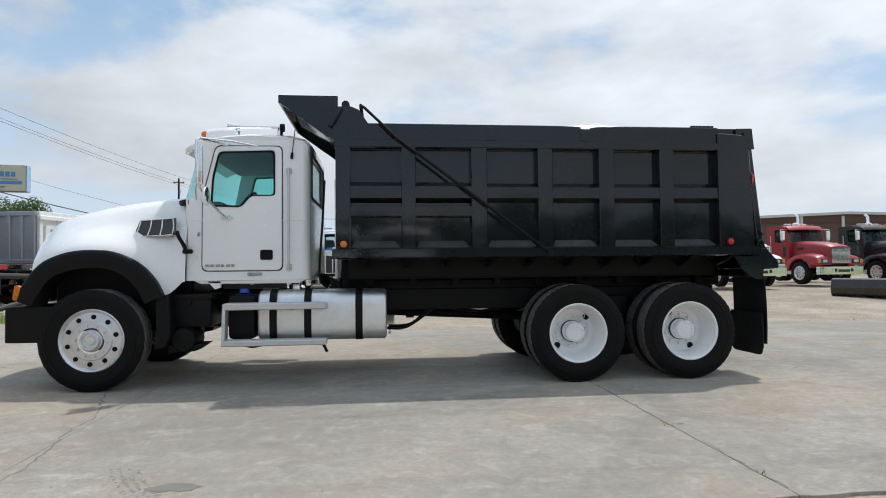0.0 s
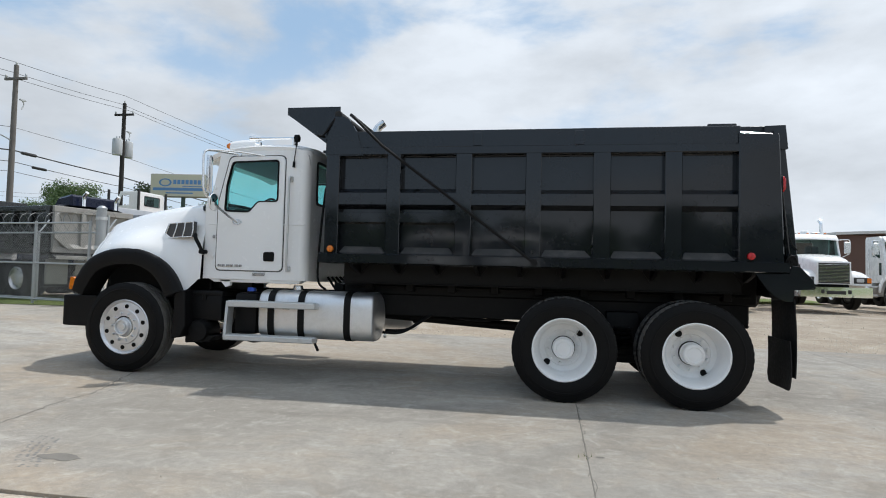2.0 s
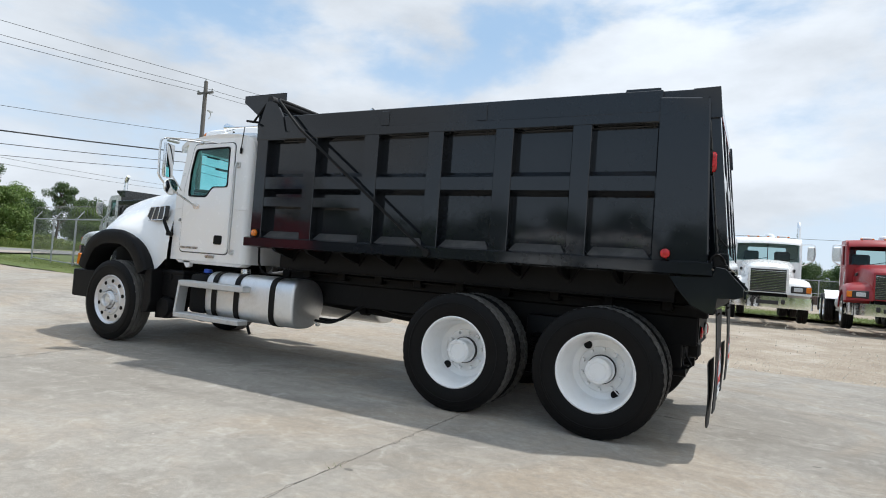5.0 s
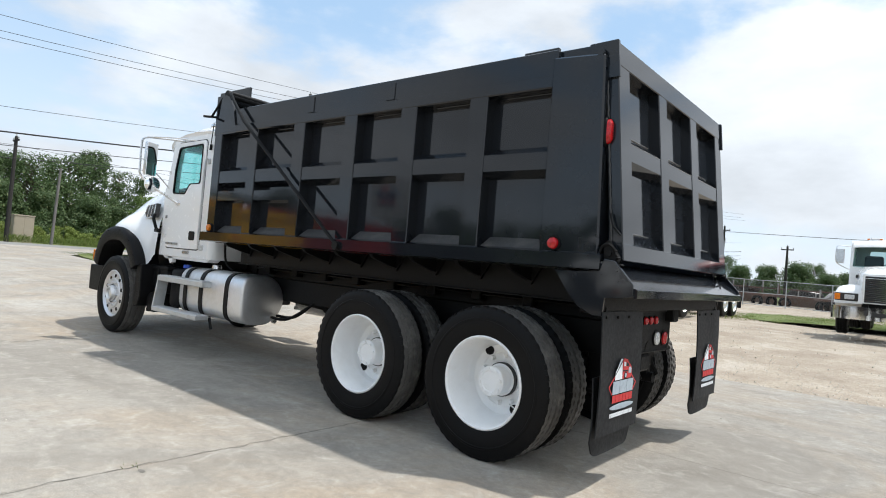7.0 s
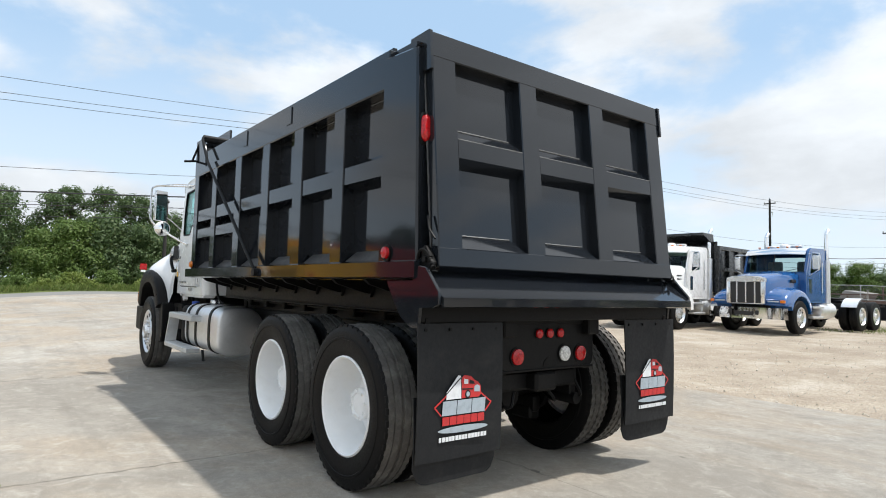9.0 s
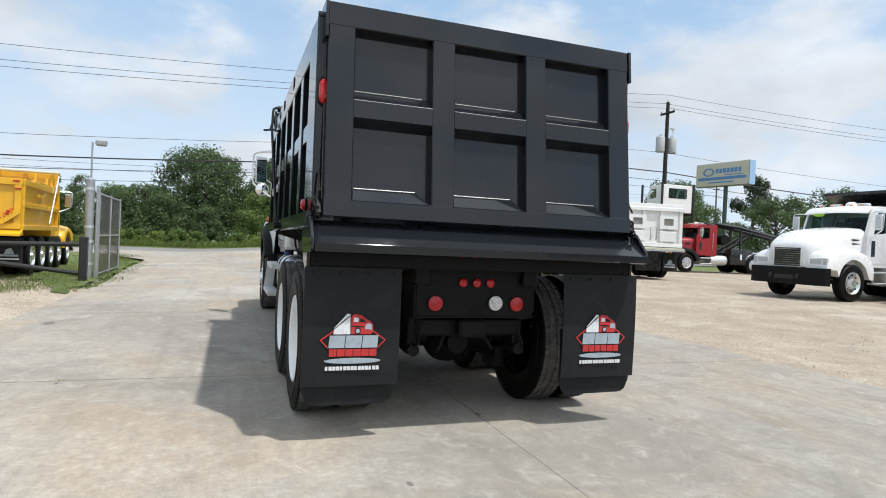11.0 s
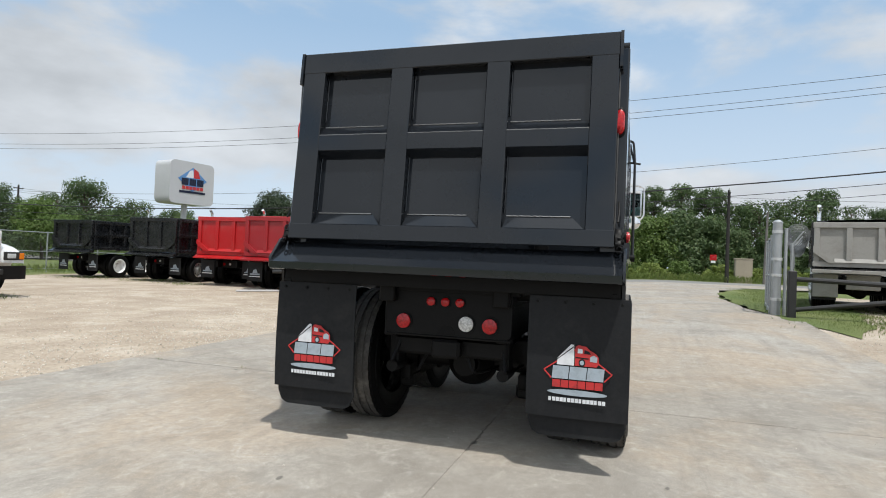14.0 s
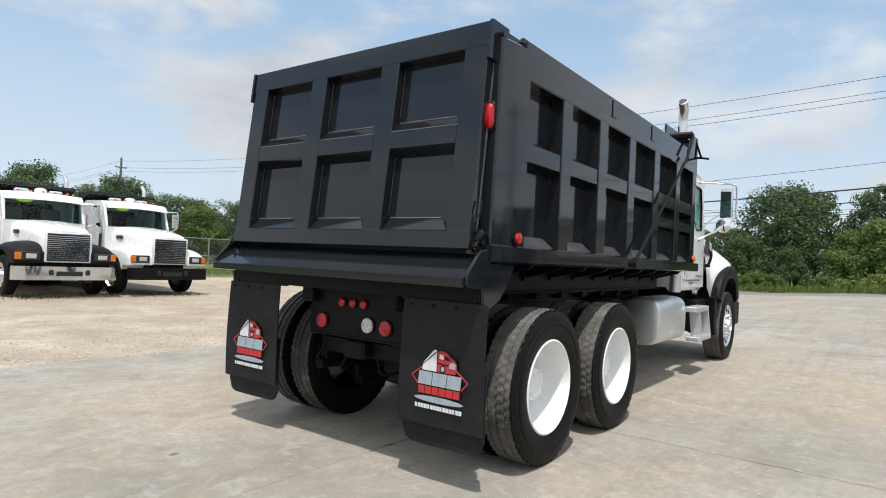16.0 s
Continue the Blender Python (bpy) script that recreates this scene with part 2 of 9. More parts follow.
print_grey = plain("print_grey", (0.36, 0.42, 0.47), 0.6, vary=0.10, scale=20, dirt=(0.15, 0.16, 0.17), dirt_amount=0.45, dirt_scale=18)
print_red = plain("print_red", (0.52, 0.03, 0.03), 0.6, vary=0.12, scale=20, dirt=(0.12, 0.03, 0.03), dirt_amount=0.5, dirt_scale=18)
print_green = plain("print_green", (0.42, 0.75, 0.05), 0.5)
leaf_dry = (0.20, 0.19, 0.07)
bark = plain("bark", (0.10, 0.08, 0.062), 0.95, vary=0.3, scale=3, bump=0.6, bscale=14)


def leaf_mat(name, dark, light, dry=(0.16, 0.15, 0.05)):
    m, n, l, p, co = base(name)
    g = n.new("ShaderNodeNewGeometry")
    big = noise_node(n, l, 0.45, 4, 0.6, co)
    c = ramp(n, l, g.outputs["Random Per Island"], [(0.0, dark), (0.86, light), (1.0, tuple(0.5 * (p + q) for p, q in zip(light, dry)))])
    c = mix_rgb(n, l, map_range(n, l, big, 0.35, 0.7, 0.0, 0.4), c, dark)
    l.new(c, p.inputs["Base Color"])
    p.inputs["Roughness"].default_value = 0.6
    tr = n.new("ShaderNodeBsdfTranslucent")
    l.new(c, tr.inputs[0])
    mx = n.new("ShaderNodeMixShader")
    mx.inputs[0].default_value = 0.38
    l.new(p.outputs[0], mx.inputs[1])
    l.new(tr.outputs[0], mx.inputs[2])
    l.new(mx.outputs[0], n["Material Output"].inputs[0])
    return m


leaf_oak = leaf_mat("leaf_oak", (0.060, 0.104, 0.036), (0.106, 0.166, 0.058), leaf_dry)
leaf_light = leaf_mat("leaf_light", (0.088, 0.150, 0.030), (0.145, 0.220, 0.050), leaf_dry)
leaf_weed = leaf_mat("leaf_weed", (0.15, 0.21, 0.040), (0.25, 0.31, 0.075), leaf_dry)
leaf_pine = leaf_mat("leaf_pine", (0.030, 0.052, 0.022), (0.052, 0.082, 0.034), (0.09, 0.08, 0.04))
grass_blade = leaf_mat("grass_blade", (0.10, 0.155, 0.03), (0.21, 0.25, 0.07), (0.30, 0.26, 0.12))


def concrete_mat():
    m, n, l, p, co = base("concrete")
    info = n.new("ShaderNodeObjectInfo")
    big = noise_node(n, l, 0.26, 7, 0.62, co, 0.6)
    mid = noise_node(n, l, 1.3, 8, 0.68, co, 0.5)
    fine = noise_node(n, l, 22, 6, 0.66, co)
    grit = noise_node(n, l, 130, 3, 0.6, co)
    c = ramp(n, l, big, [(0.32, (0.235, 0.218, 0.195)), (0.5, (0.325, 0.308, 0.280)), (0.68, (0.415, 0.40, 0.372))])
    # dull grey stains with soft ragged edges
    c = mix_rgb(n, l, map_range(n, l, mid, 0.49, 0.64, 0.0, 0.55), c, (0.195, 0.182, 0.164))
    # rusty wash in broad patches
    rust = noise_node(n, l, 0.34, 7, 0.66, co, 0.8)
    c = mix_rgb(n, l, map_range(n, l, rust, 0.455, 0.61, 0.0, 0.58), c, (0.385, 0.298, 0.208))
    # tyre drags along and across the way the trucks run
    for turn_deg, amount in ((12, 0.26), (-27, 0.20)):
        st = n.new("ShaderNodeMapping")
        st.inputs["Scale"].default_value = (0.13, 2.1, 1.0)
        st.inputs["Rotation"].default_value = (0, 0, radians(turn_deg))
        l.new(co, st.inputs["Vector"])
        streak = noise_node(n, l, 1.5, 8, 0.66, st.outputs[0], 0.25)
        c = mix_rgb(n, l, map_range(n, l, streak, 0.52, 0.68, 0.0, amount + 0.12), c, (0.165, 0.154, 0.140))
    # pale scuffs
    scuff = noise_node(n, l, 3.1, 7, 0.7, co, 1.2)
    c = mix_rgb(n, l, map_range(n, l, scuff, 0.54, 0.68, 0.0, 0.45), c, (0.50, 0.485, 0.455))
    blot = noise_node(n, l, 6.5, 8, 0.72, co, 0.6)
    c = mix_rgb(n, l, map_range(n, l, blot, 0.50, 0.68, 0.0, 0.42), c, (0.19, 0.175, 0.155))
    c = mix_rgb(n, l, map_range(n, l, blot, 0.34, 0.46, 0.35, 0.0), c, (0.50, 0.475, 0.43))
    c = mix_rgb(n, l, map_range(n, l, fine, 0.36, 0.68, 0.0, 0.50), c, (0.20, 0.186, 0.166))
    c = mix_rgb(n, l, map_range(n, l, grit, 0.55, 0.68, 0.0, 0.48), c, (0.58, 0.56, 0.52))
    c = mix_rgb(n, l, map_range(n, l, grit, 0.31, 0.43, 0.48, 0.0), c, (0.18, 0.185, 0.165))
    # small oil drips
    v = n.new("ShaderNodeTexVoronoi")
    v.inputs["Scale"].default_value = 0.7
    l.new(co, v.inputs["Vector"])
    c = mix_rgb(n, l, map_range(n, l, v.outputs["Distance"], 0.012, 0.04, 0.65, 0.0), c, (0.09, 0.08, 0.068))
    vary = n.new("ShaderNodeHueSaturation")
    l.new(map_range(n, l, info.outputs["Random"], 0, 1, 1.03, 1.10), vary.inputs["Value"])
    l.new(mix_rgb(n, l, 1.0, c, (1.025, 1.0, 0.96), "MULTIPLY"), vary.inputs["Color"])
    l.new(vary.outputs[0], p.inputs["Base Color"])
    l.new(map_range(n, l, mid, 0.3, 0.7, 0.68, 0.88), p.inputs["Roughness"])
    p.inputs["Diffuse Roughness"].default_value, p.inputs["Specular IOR Level"].default_value = 0.55, 0.25
    b = n.new("ShaderNodeBump")
    b.inputs["Strength"].default_value, b.inputs["Distance"].default_value = 0.35, 0.006
    l.new(mix_rgb(n, l, 0.5, fine, grit), b.inputs["Height"])
    l.new(b.outputs[0], p.inputs["Normal"])
    return m


concrete = concrete_mat()


def gravel_mat():
    m, n, l, p, co = base("gravel")
    big = noise_node(n, l, 0.10, 7, 0.62, co, 0.5)
    mid = noise_node(n, l, 0.8, 8, 0.68, co, 0.3)
    fine = noise_node(n, l, 14, 6, 0.7, co)
    v = n.new("ShaderNodeTexVoronoi")
    v.inputs["Scale"].default_value = 26
    l.new(co, v.inputs["Vector"])
    c = ramp(n, l, big, [(0.32, (0.33, 0.262, 0.190)), (0.52, (0.425, 0.360, 0.285)), (0.72, (0.495, 0.438, 0.360))])
    c = mix_rgb(n, l, map_range(n, l, mid, 0.46, 0.62, 0.0, 0.72), c, (0.255, 0.20, 0.15))
    c = mix_rgb(n, l, map_range(n, l, mid, 0.34, 0.46, 0.55, 0.0), c, (0.60, 0.56, 0.50))
    dent = noise_node(n, l, 4.2, 5, 0.6, co, 0.6)
    c = mix_rgb(n, l, map_range(n, l, dent, 0.55, 0.66, 0.0, 0.38), c, (0.27, 0.22, 0.165))
    c = mix_rgb(n, l, map_range(n, l, fine, 0.42, 0.75, 0.0, 0.45), c, (0.23, 0.195, 0.155))
    c = mix_rgb(n, l, 0.24, c, ramp(n, l, v.outputs["Color"], [(0.0, (0.25, 0.215, 0.175)), (1.0, (0.60, 0.55, 0.485))]))
    l.new(mix_rgb(n, l, 1.0, c, (1.03, 1.015, 0.985), "MULTIPLY"), p.inputs["Base Color"])
    p.inputs["Roughness"].default_value = 0.95
    p.inputs["Diffuse Roughness"].default_value, p.inputs["Specular IOR Level"].default_value = 0.55, 0.25
    b = n.new("ShaderNodeBump")
    b.inputs["Strength"].default_value, b.inputs["Distance"].default_value = 0.6, 0.02
    l.new(v.outputs["Distance"], b.inputs["Height"])
    l.new(b.outputs[0], p.inputs["Normal"])
    return m


gravel = gravel_mat()


def grass_mat():
    m, n, l, p, co = base("turf")
    big = noise_node(n, l, 0.25, 6, 0.6, co)
    fine = noise_node(n, l, 22, 6, 0.7, co)
    c = ramp(n, l, big, [(0.3, (0.10, 0.15, 0.036)), (0.55, (0.165, 0.20, 0.058)), (0.8, (0.27, 0.245, 0.11))])
    c = mix_rgb(n, l, map_range(n, l, fine, 0.35, 0.7, 0.0, 0.55), c, (0.065, 0.09, 0.025))
    l.new(c, p.inputs["Base Color"])
    p.inputs["Roughness"].default_value = 0.95
    b = n.new("ShaderNodeBump")
    b.inputs["Strength"].default_value, b.inputs["Distance"].default_value = 0.9, 0.06
    l.new(fine, b.inputs["Height"])
    l.new(b.outputs[0], p.inputs["Normal"])
    return m


turf = grass_mat()
asphalt = plain("asphalt", (0.20, 0.195, 0.185), 0.9, vary=0.15, scale=0.5, bump=0.3, bscale=60, dirt=(0.30, 0.28, 0.25), dirt_amount=0.4, dirt_scale=0.3)
stone = plain("stone", (0.62, 0.565, 0.49), 0.95, vary=0.25, scale=6, bump=0.3, bscale=40)

# ---- mesh helpers ----
def BM():
    return bmesh.new()


def mesh_of(name, bm, mat, angle=32):
    bmesh.ops.recalc_face_normals(bm, faces=bm.faces)
    me = bpy.data.meshes.new(name)
    bm.to_mesh(me)
    bm.free()
    me.materials.append(mat)
    me.shade_smooth()
    me.set_sharp_from_angle(angle=radians(angle))
    return me


def part(name, bm, mat, parent, label="", angle=32):
    ob = new(name, mesh_of(name, bm, mat, angle))
    ob.parent = parent
    return tagged(ob, label)


def thing(name, label, category, group="", at=None):
    ob = new(name)
    ob.empty_display_size = 0.3
    tagged(ob, label, category, group)
    if at is not None:
        ob.matrix_world = at
    return ob


def single(name, bm, mat, label, category, group="", kind="", angle=32):
    return tagged(new(name, mesh_of(name, bm, mat, angle)), label, category, group, kind)


def add_box(bm, a, b, bev=0.0, seg=1):
    m = Matrix.Translation([(p + q) / 2 for p, q in zip(a, b)]) @ Matrix.Diagonal([abs(q - p) for p, q in zip(a, b)] + [1])
    r = bmesh.ops.create_cube(bm, size=1, matrix=m)
    if bev:
        es = {e for v in r["verts"] for e in v.link_edges}
        bmesh.ops.bevel(bm, geom=list(es), offset=bev, segments=seg, affect="EDGES", profile=0.5)
    return r["verts"]


def frame_of(d):
    d = Vector(d).normalized()
    s = d.cross(Vector((0, 0, 1)))
    if s.length < 1e-4:
        s = Vector((1, 0, 0))
    s.normalize()
    return s, d.cross(s)


def ring(bm, c, u, v, r, seg, ru=None):
    return [bm.verts.new(Vector(c) + u * (math.cos(2 * math.pi * i / seg) * r) + v * (math.sin(2 * math.pi * i / seg) * (ru or r))) for i in range(seg)]


def join(bm, a, b):
    n = len(a)
    for i in range(n):
        bm.faces.new((a[i], a[(i + 1) % n], b[(i + 1) % n], b[i]))


def add_cyl(bm, p, q, r, seg=16, r2=None, caps=True):
    u, v = frame_of(Vector(q) - Vector(p))
    a, b = ring(bm, p, u, v, r, seg), ring(bm, q, u, v, r if r2 is None else r2, seg)
    join(bm, a, b)
    if caps:
        bm.faces.new(a[::-1])
        bm.faces.new(b)


def add_tube(bm, pts, r, seg=8, r_end=None):
    pts = [Vector(p) for p in pts]
    rings = []
    for i, p in enumerate(pts):
        d = pts[min(i + 1, len(pts) - 1)] - pts[max(i - 1, 0)]
        d.normalize()
        if i == 0:
            u, v = frame_of(d)
        else:
            u = (u - d * u.dot(d)).normalized()
            v = d.cross(u)
        k = r if r_end is None else r + (r_end - r) * i / (len(pts) - 1)
        rings.append(ring(bm, p, u, v, k, seg))
    for a, b in zip(rings, rings[1:]):
        join(bm, a, b)
    bm.faces.new(rings[0][::-1])
    bm.faces.new(rings[-1])


def bend(pts, n=5):
    """Rounds a polyline's inner corners (Catmull-Rom)."""
    pts = [Vector(p) for p in pts]
    out = []
    for i in range(len(pts) - 1):
        a, b, c, d = pts[max(i - 1, 0)], pts[i], pts[i + 1], pts[min(i + 2, len(pts) - 1)]
        for k in range(n):
            t = k / n
            out.append(0.5 * (2 * b + (c - a) * t + (2 * a - 5 * b + 4 * c - d) * t * t + (3 * b - a - 3 * c + d) * t ** 3))
    return out + [pts[-1]]


AXES = {"x": (Vector((0, 1, 0)), Vector((0, 0, 1)), Vector((1, 0, 0))), "y": (Vector((1, 0, 0)), Vector((0, 0, 1)), Vector((0, 1, 0))), "z": (Vector((1, 0, 0)), Vector((0, 1, 0)), Vector((0, 0, 1)))}


def add_prism(bm, poly, axis, lo, hi, bev=0.0):
    u, v, w = AXES[axis]
    a = [bm.verts.new(u * p + v * q + w * lo) for p, q in poly]
    b = [bm.verts.new(u * p + v * q + w * hi) for p, q in poly]
    join(bm, a, b)
    bm.faces.new(a[::-1])
    bm.faces.new(b)
    if bev:
        es = {e for x in a + b for e in x.link_edges}
        bmesh.ops.bevel(bm, geom=list(es), offset=bev, segments=1, affect="EDGES", profile=0.5)


def add_plate(bm, outer, holes, axis, lo, hi):
    """A flat plate with openings through it."""
    u, v, w = AXES[axis]
    loops, es = [], []
    for loop in [outer] + holes:
        vs = [bm.verts.new(u * p + v * q + w * lo) for p, q in loop]
        es += [bm.edges.new((vs[i], vs[(i + 1) % len(vs)])) for i in range(len(vs))]
        loops.append(vs)
    r = bmesh.ops.triangle_fill(bm, edges=es, use_beauty=True)
    fs = [f for f in r["geom"] if isinstance(f, bmesh.types.BMFace)]
    ex = bmesh.ops.extrude_face_region(bm, geom=fs)
    bmesh.ops.translate(bm, vec=w * (hi - lo), verts=[g for g in ex["geom"] if isinstance(g, bmesh.types.BMVert)])


def rounded(poly, r=0.03, n=3):
    """A polygon with its corners cut round."""
    out = []
    k = len(poly)
    for i in range(k):
        p, a, b = Vector(poly[i]), Vector(poly[i - 1]), Vector(poly[(i + 1) % k])
        d, e = (a - p), (b - p)
        q = min(r, d.length * 0.45, e.length * 0.45)
        s, f = p + d.normalized() * q, p + e.normalized() * q
        for j in range(n + 1):
            t = j / n
            out.append(tuple((1 - t) ** 2 * s + 2 * t * (1 - t) * p + t * t * f))
    return out


def add_lathe(bm, prof, centre, axis="y", seg=40, lug=None):
    """Turns (radius, along) about an axis. lug: rings whose radius drops at every other pair of steps."""
    u, v, w = AXES[axis]
    rings = []
    c = Vector(centre)
    for j, (r, h) in enumerate(prof):
        vs = []
        for i in range(seg):
            k = r - (lug[j] if lug and ((i + 2 * (j // 3)) // 2) % 2 else 0.0)
            t = 2 * math.pi * i / seg
            vs.append(bm.verts.new(c + u * (math.cos(t) * k) + v * (math.sin(t) * k) + w * h))
        rings.append(vs)
    for a, b in zip(rings, rings[1:]):
        join(bm, a, b)
    return rings


def add_loft(bm, rings, closed=True, caps=True):
    vs = [[bm.verts.new(p) for p in r] for r in rings]
    for a, b in zip(vs, vs[1:]):
        n = len(a)
        for i in range(n if closed else n - 1):
            bm.faces.new((a[i], a[(i + 1) % n], b[(i + 1) % n], b[i]))
    if caps and closed:
        bm.faces.new(vs[0][::-1])
        bm.faces.new(vs[-1])
    return vs


def disc(bm, c, r, axis="y", depth=0.01, seg=20, sx=1.0):
    """A short drum, its axis along the given one."""
    u, v, w = AXES[axis]
    a = ring(bm, Vector(c), u, v, r * sx, seg, r)
    b = ring(bm, Vector(c) + w * depth, u, v, r * sx, seg, r)
    join(bm, a, b)
    bm.faces.new(a[::-1])
    bm.faces.new(b)

# ---- the ground ----
def ease(t):
    t = max(0.0, min(1.0, t))
    return t * t * (3 - 2 * t)


def terr(x, y):
    """The lie of the land: it climbs gently towards the gate and towards the north row."""
    rise = 0.35 * ease((-x - 4.5) / 8) + 0.10 * ease((-x - 12) / 30)
    return rise * ease((y + 6) / 10) + (0.22 + 0.17 * ease((x + 4) / 4)) * ease((y - 5) / 9) * (1 - ease((-x - 6) / 4))


def drape(bm, z):
    """Cuts a flat sheet along the slopes and lays it on the land."""
    for axis, lo, hi, step in ((0, -46, -4, 1.0), (1, -8, 16, 1.5)):
        v = lo
        while v <= hi:
            no = Vector((1, 0, 0)) if axis == 0 else Vector((0, 1, 0))
            bmesh.ops.bisect_plane(bm, geom=bm.verts[:] + bm.edges[:] + bm.faces[:], plane_co=no * v, plane_no=no)
            v += step
    for v in bm.verts:
        v.co.z = z + terr(v.co.x, v.co.y)
    for f in bm.faces:
        f.normal_update()
        if f.normal.z < 0:
            f.normal_flip()


def blob_sheet(name, outline, z, mat, label, category, jag=0.25, step=0.7):
    """A sheet on the ground with a ragged edge."""
    pts = []
    k = len(outline)
    for i in range(k):
        a, b = Vector(outline[i]), Vector(outline[(i + 1) % k])
        n = max(1, int((b - a).length / step))
        for j in range(n):
            p = a.lerp(b, j / n)
            q = (noise.noise((p.x * 0.9, p.y * 0.9, z * 7)) + 0.5 * noise.noise((p.x * 2.9, p.y * 2.9, z * 7))) * jag
            d = (b - a).normalized()
            pts.append((p.x - d.y * q, p.y + d.x * q))
    bm = BM()
    vs = [bm.verts.new((x, y, 0)) for x, y in pts]
    es = [bm.edges.new((vs[i], vs[(i + 1) % len(vs)])) for i in range(len(vs))]
    bmesh.ops.triangle_fill(bm, edges=es, use_beauty=True)
    drape(bm, z)
    me = bpy.data.meshes.new(name)
    bm.to_mesh(me)
    bm.free()
    me.materials.append(mat)
    me.shade_smooth()
    return tagged(new(name, me), label, category, kind="structure")


blob_sheet("ground", [(-900, -900), (900, -900), (900, 900), (-900, 900)], -0.10, turf, "rough green grass reaching to the horizon", "ground", 0.0, 900)
blob_sheet("yard", [(60, 60), (-24, 60), (-26, 8), (-17.5, 6.3), (-11, 5.4), (-10.5, 5.0), (-10.5, -4.8), (-11, -5.2), (-15, -6.2), (-26, -9), (-24, -26), (-12.8, -24.2), (0, -24.5), (60, -26)], -0.024, gravel, "pale crushed limestone gravel with ruts and small stones", "gravel yard", 0.12, 0.6)
blob_sheet("drive", [(-9.6, 4.9), (-13.5, 4.4), (-20, 4.4), (-28, 5.4), (-33, 9), (-38, 16), (-40, 16), (-40, -22), (-38, -20), (-33, -9), (-26, -5.4), (-15, -4.9), (-9.6, -4.5)], -0.008, concrete, "worn pale concrete drive leading out to the road", "driveway", 0.12, 0.8)
blob_sheet("road", [(-50, -400), (-38.5, -400), (-38.5, 400), (-50, 400)], -0.045, asphalt, "sun-bleached grey two-lane road", "road", 0.15, 2.0)
blob_sheet("verge_north", [(-10.2, 4.75), (-13.2, 4.5), (-17, 4.45), (-24, 4.9), (-30, 6.3), (-34, 9.6), (-30, 9), (-20, 8.6), (-11.5, 6.6), (-8.6, 5.6)], -0.004, turf, "patch of mown green grass at the gate post", "grass", 0.25, 0.4)
blob_sheet("verge_south", [(-9.2, -5.0), (-15, -5.0), (-24, -5.6), (-32, -8.8), (-36, -13), (-30, -12), (-20, -8.2), (-13.5, -6.6)], -0.004, turf, "strip of mown green grass beside the drive", "grass", 0.25, 0.4)

blob_sheet("grass_strip", [(-5.0, 29), (-4.6, 26.5), (-3.6, 22.5), (-2.2, 21.2), (0.5, 20.6), (5, 21.6), (12, 23), (12, 27), (1, 27), (-2, 30), (-4, 33)], -0.012, turf, "strip of yellowing grass behind the parked trucks", "grass", 0.3, 0.5)

# the concrete apron: cast slabs, each with its own edges
def on_land(bm, step=0.8):
    """Bends a slab or strip to the land."""
    x0, x1 = min(v.co.x for v in bm.verts), max(v.co.x for v in bm.verts)
    if x0 < -4:
        x = x0 + step
        while x < x1:
            bmesh.ops.bisect_plane(bm, geom=bm.verts[:] + bm.edges[:] + bm.faces[:], plane_co=(x, 0, 0), plane_no=(1, 0, 0))
            x += step
        y0, y1 = min(v.co.y for v in bm.verts), max(v.co.y for v in bm.verts)
        y = y0 + step
        while y < y1 - 0.1 and step < 9:
            bmesh.ops.bisect_plane(bm, geom=bm.verts[:] + bm.edges[:] + bm.faces[:], plane_co=(0, y, 0), plane_no=(0, 1, 0))
            y += step
    for v in bm.verts:
        v.co.z += terr(v.co.x, v.co.y)


pavement = tagged(new("pavement"), "worn pale concrete slabs with dirt-filled joints", "pavement", kind="structure")
XS = [-10.6, -6.05, -1.20, 3.4, 8.2, 13.0, 17.8]
YS = [-4.66, 0.18, 5.05]
for i in range(len(XS) - 1):
    for j in range(len(YS) - 1):
        bm = BM()
        add_box(bm, (XS[i] + 0.003, YS[j] + 0.0015, -0.16), (XS[i + 1] - 0.003, YS[j + 1] - 0.0015, 0.0), 0.0025)
        if j == 0:       # chipped, uneven outer edge
            x = XS[i] + 0.1
            while x < XS[i + 1] - 0.1:
                bmesh.ops.bisect_plane(bm, geom=bm.verts[:] + bm.edges[:] + bm.faces[:], plane_co=(x, 0, 0), plane_no=(1, 0, 0))
                x += 0.11
            for v in bm.verts:
                if v.co.y < YS[0] + 0.05 and XS[i] + 0.05 < v.co.x < XS[i + 1] - 0.05:
                    v.co.y += 0.030 * noise.noise((v.co.x * 2.3, 1.7, 0)) + 0.022 * noise.noise((v.co.x * 9.1, 4.2, 0))
        on_land(bm)
        part("slab", bm, concrete, pavement)
joint_dirt = plain("joint_dirt", (0.18, 0.166, 0.145), 0.95, vary=0.35, scale=5)
bm = BM()
add_box(bm, (-10.58, -4.64, -0.15), (17.78, 5.03, -0.004))
on_land(bm)
part("joint_filler", bm, joint_dirt, pavement, "dark dirt in the joints")


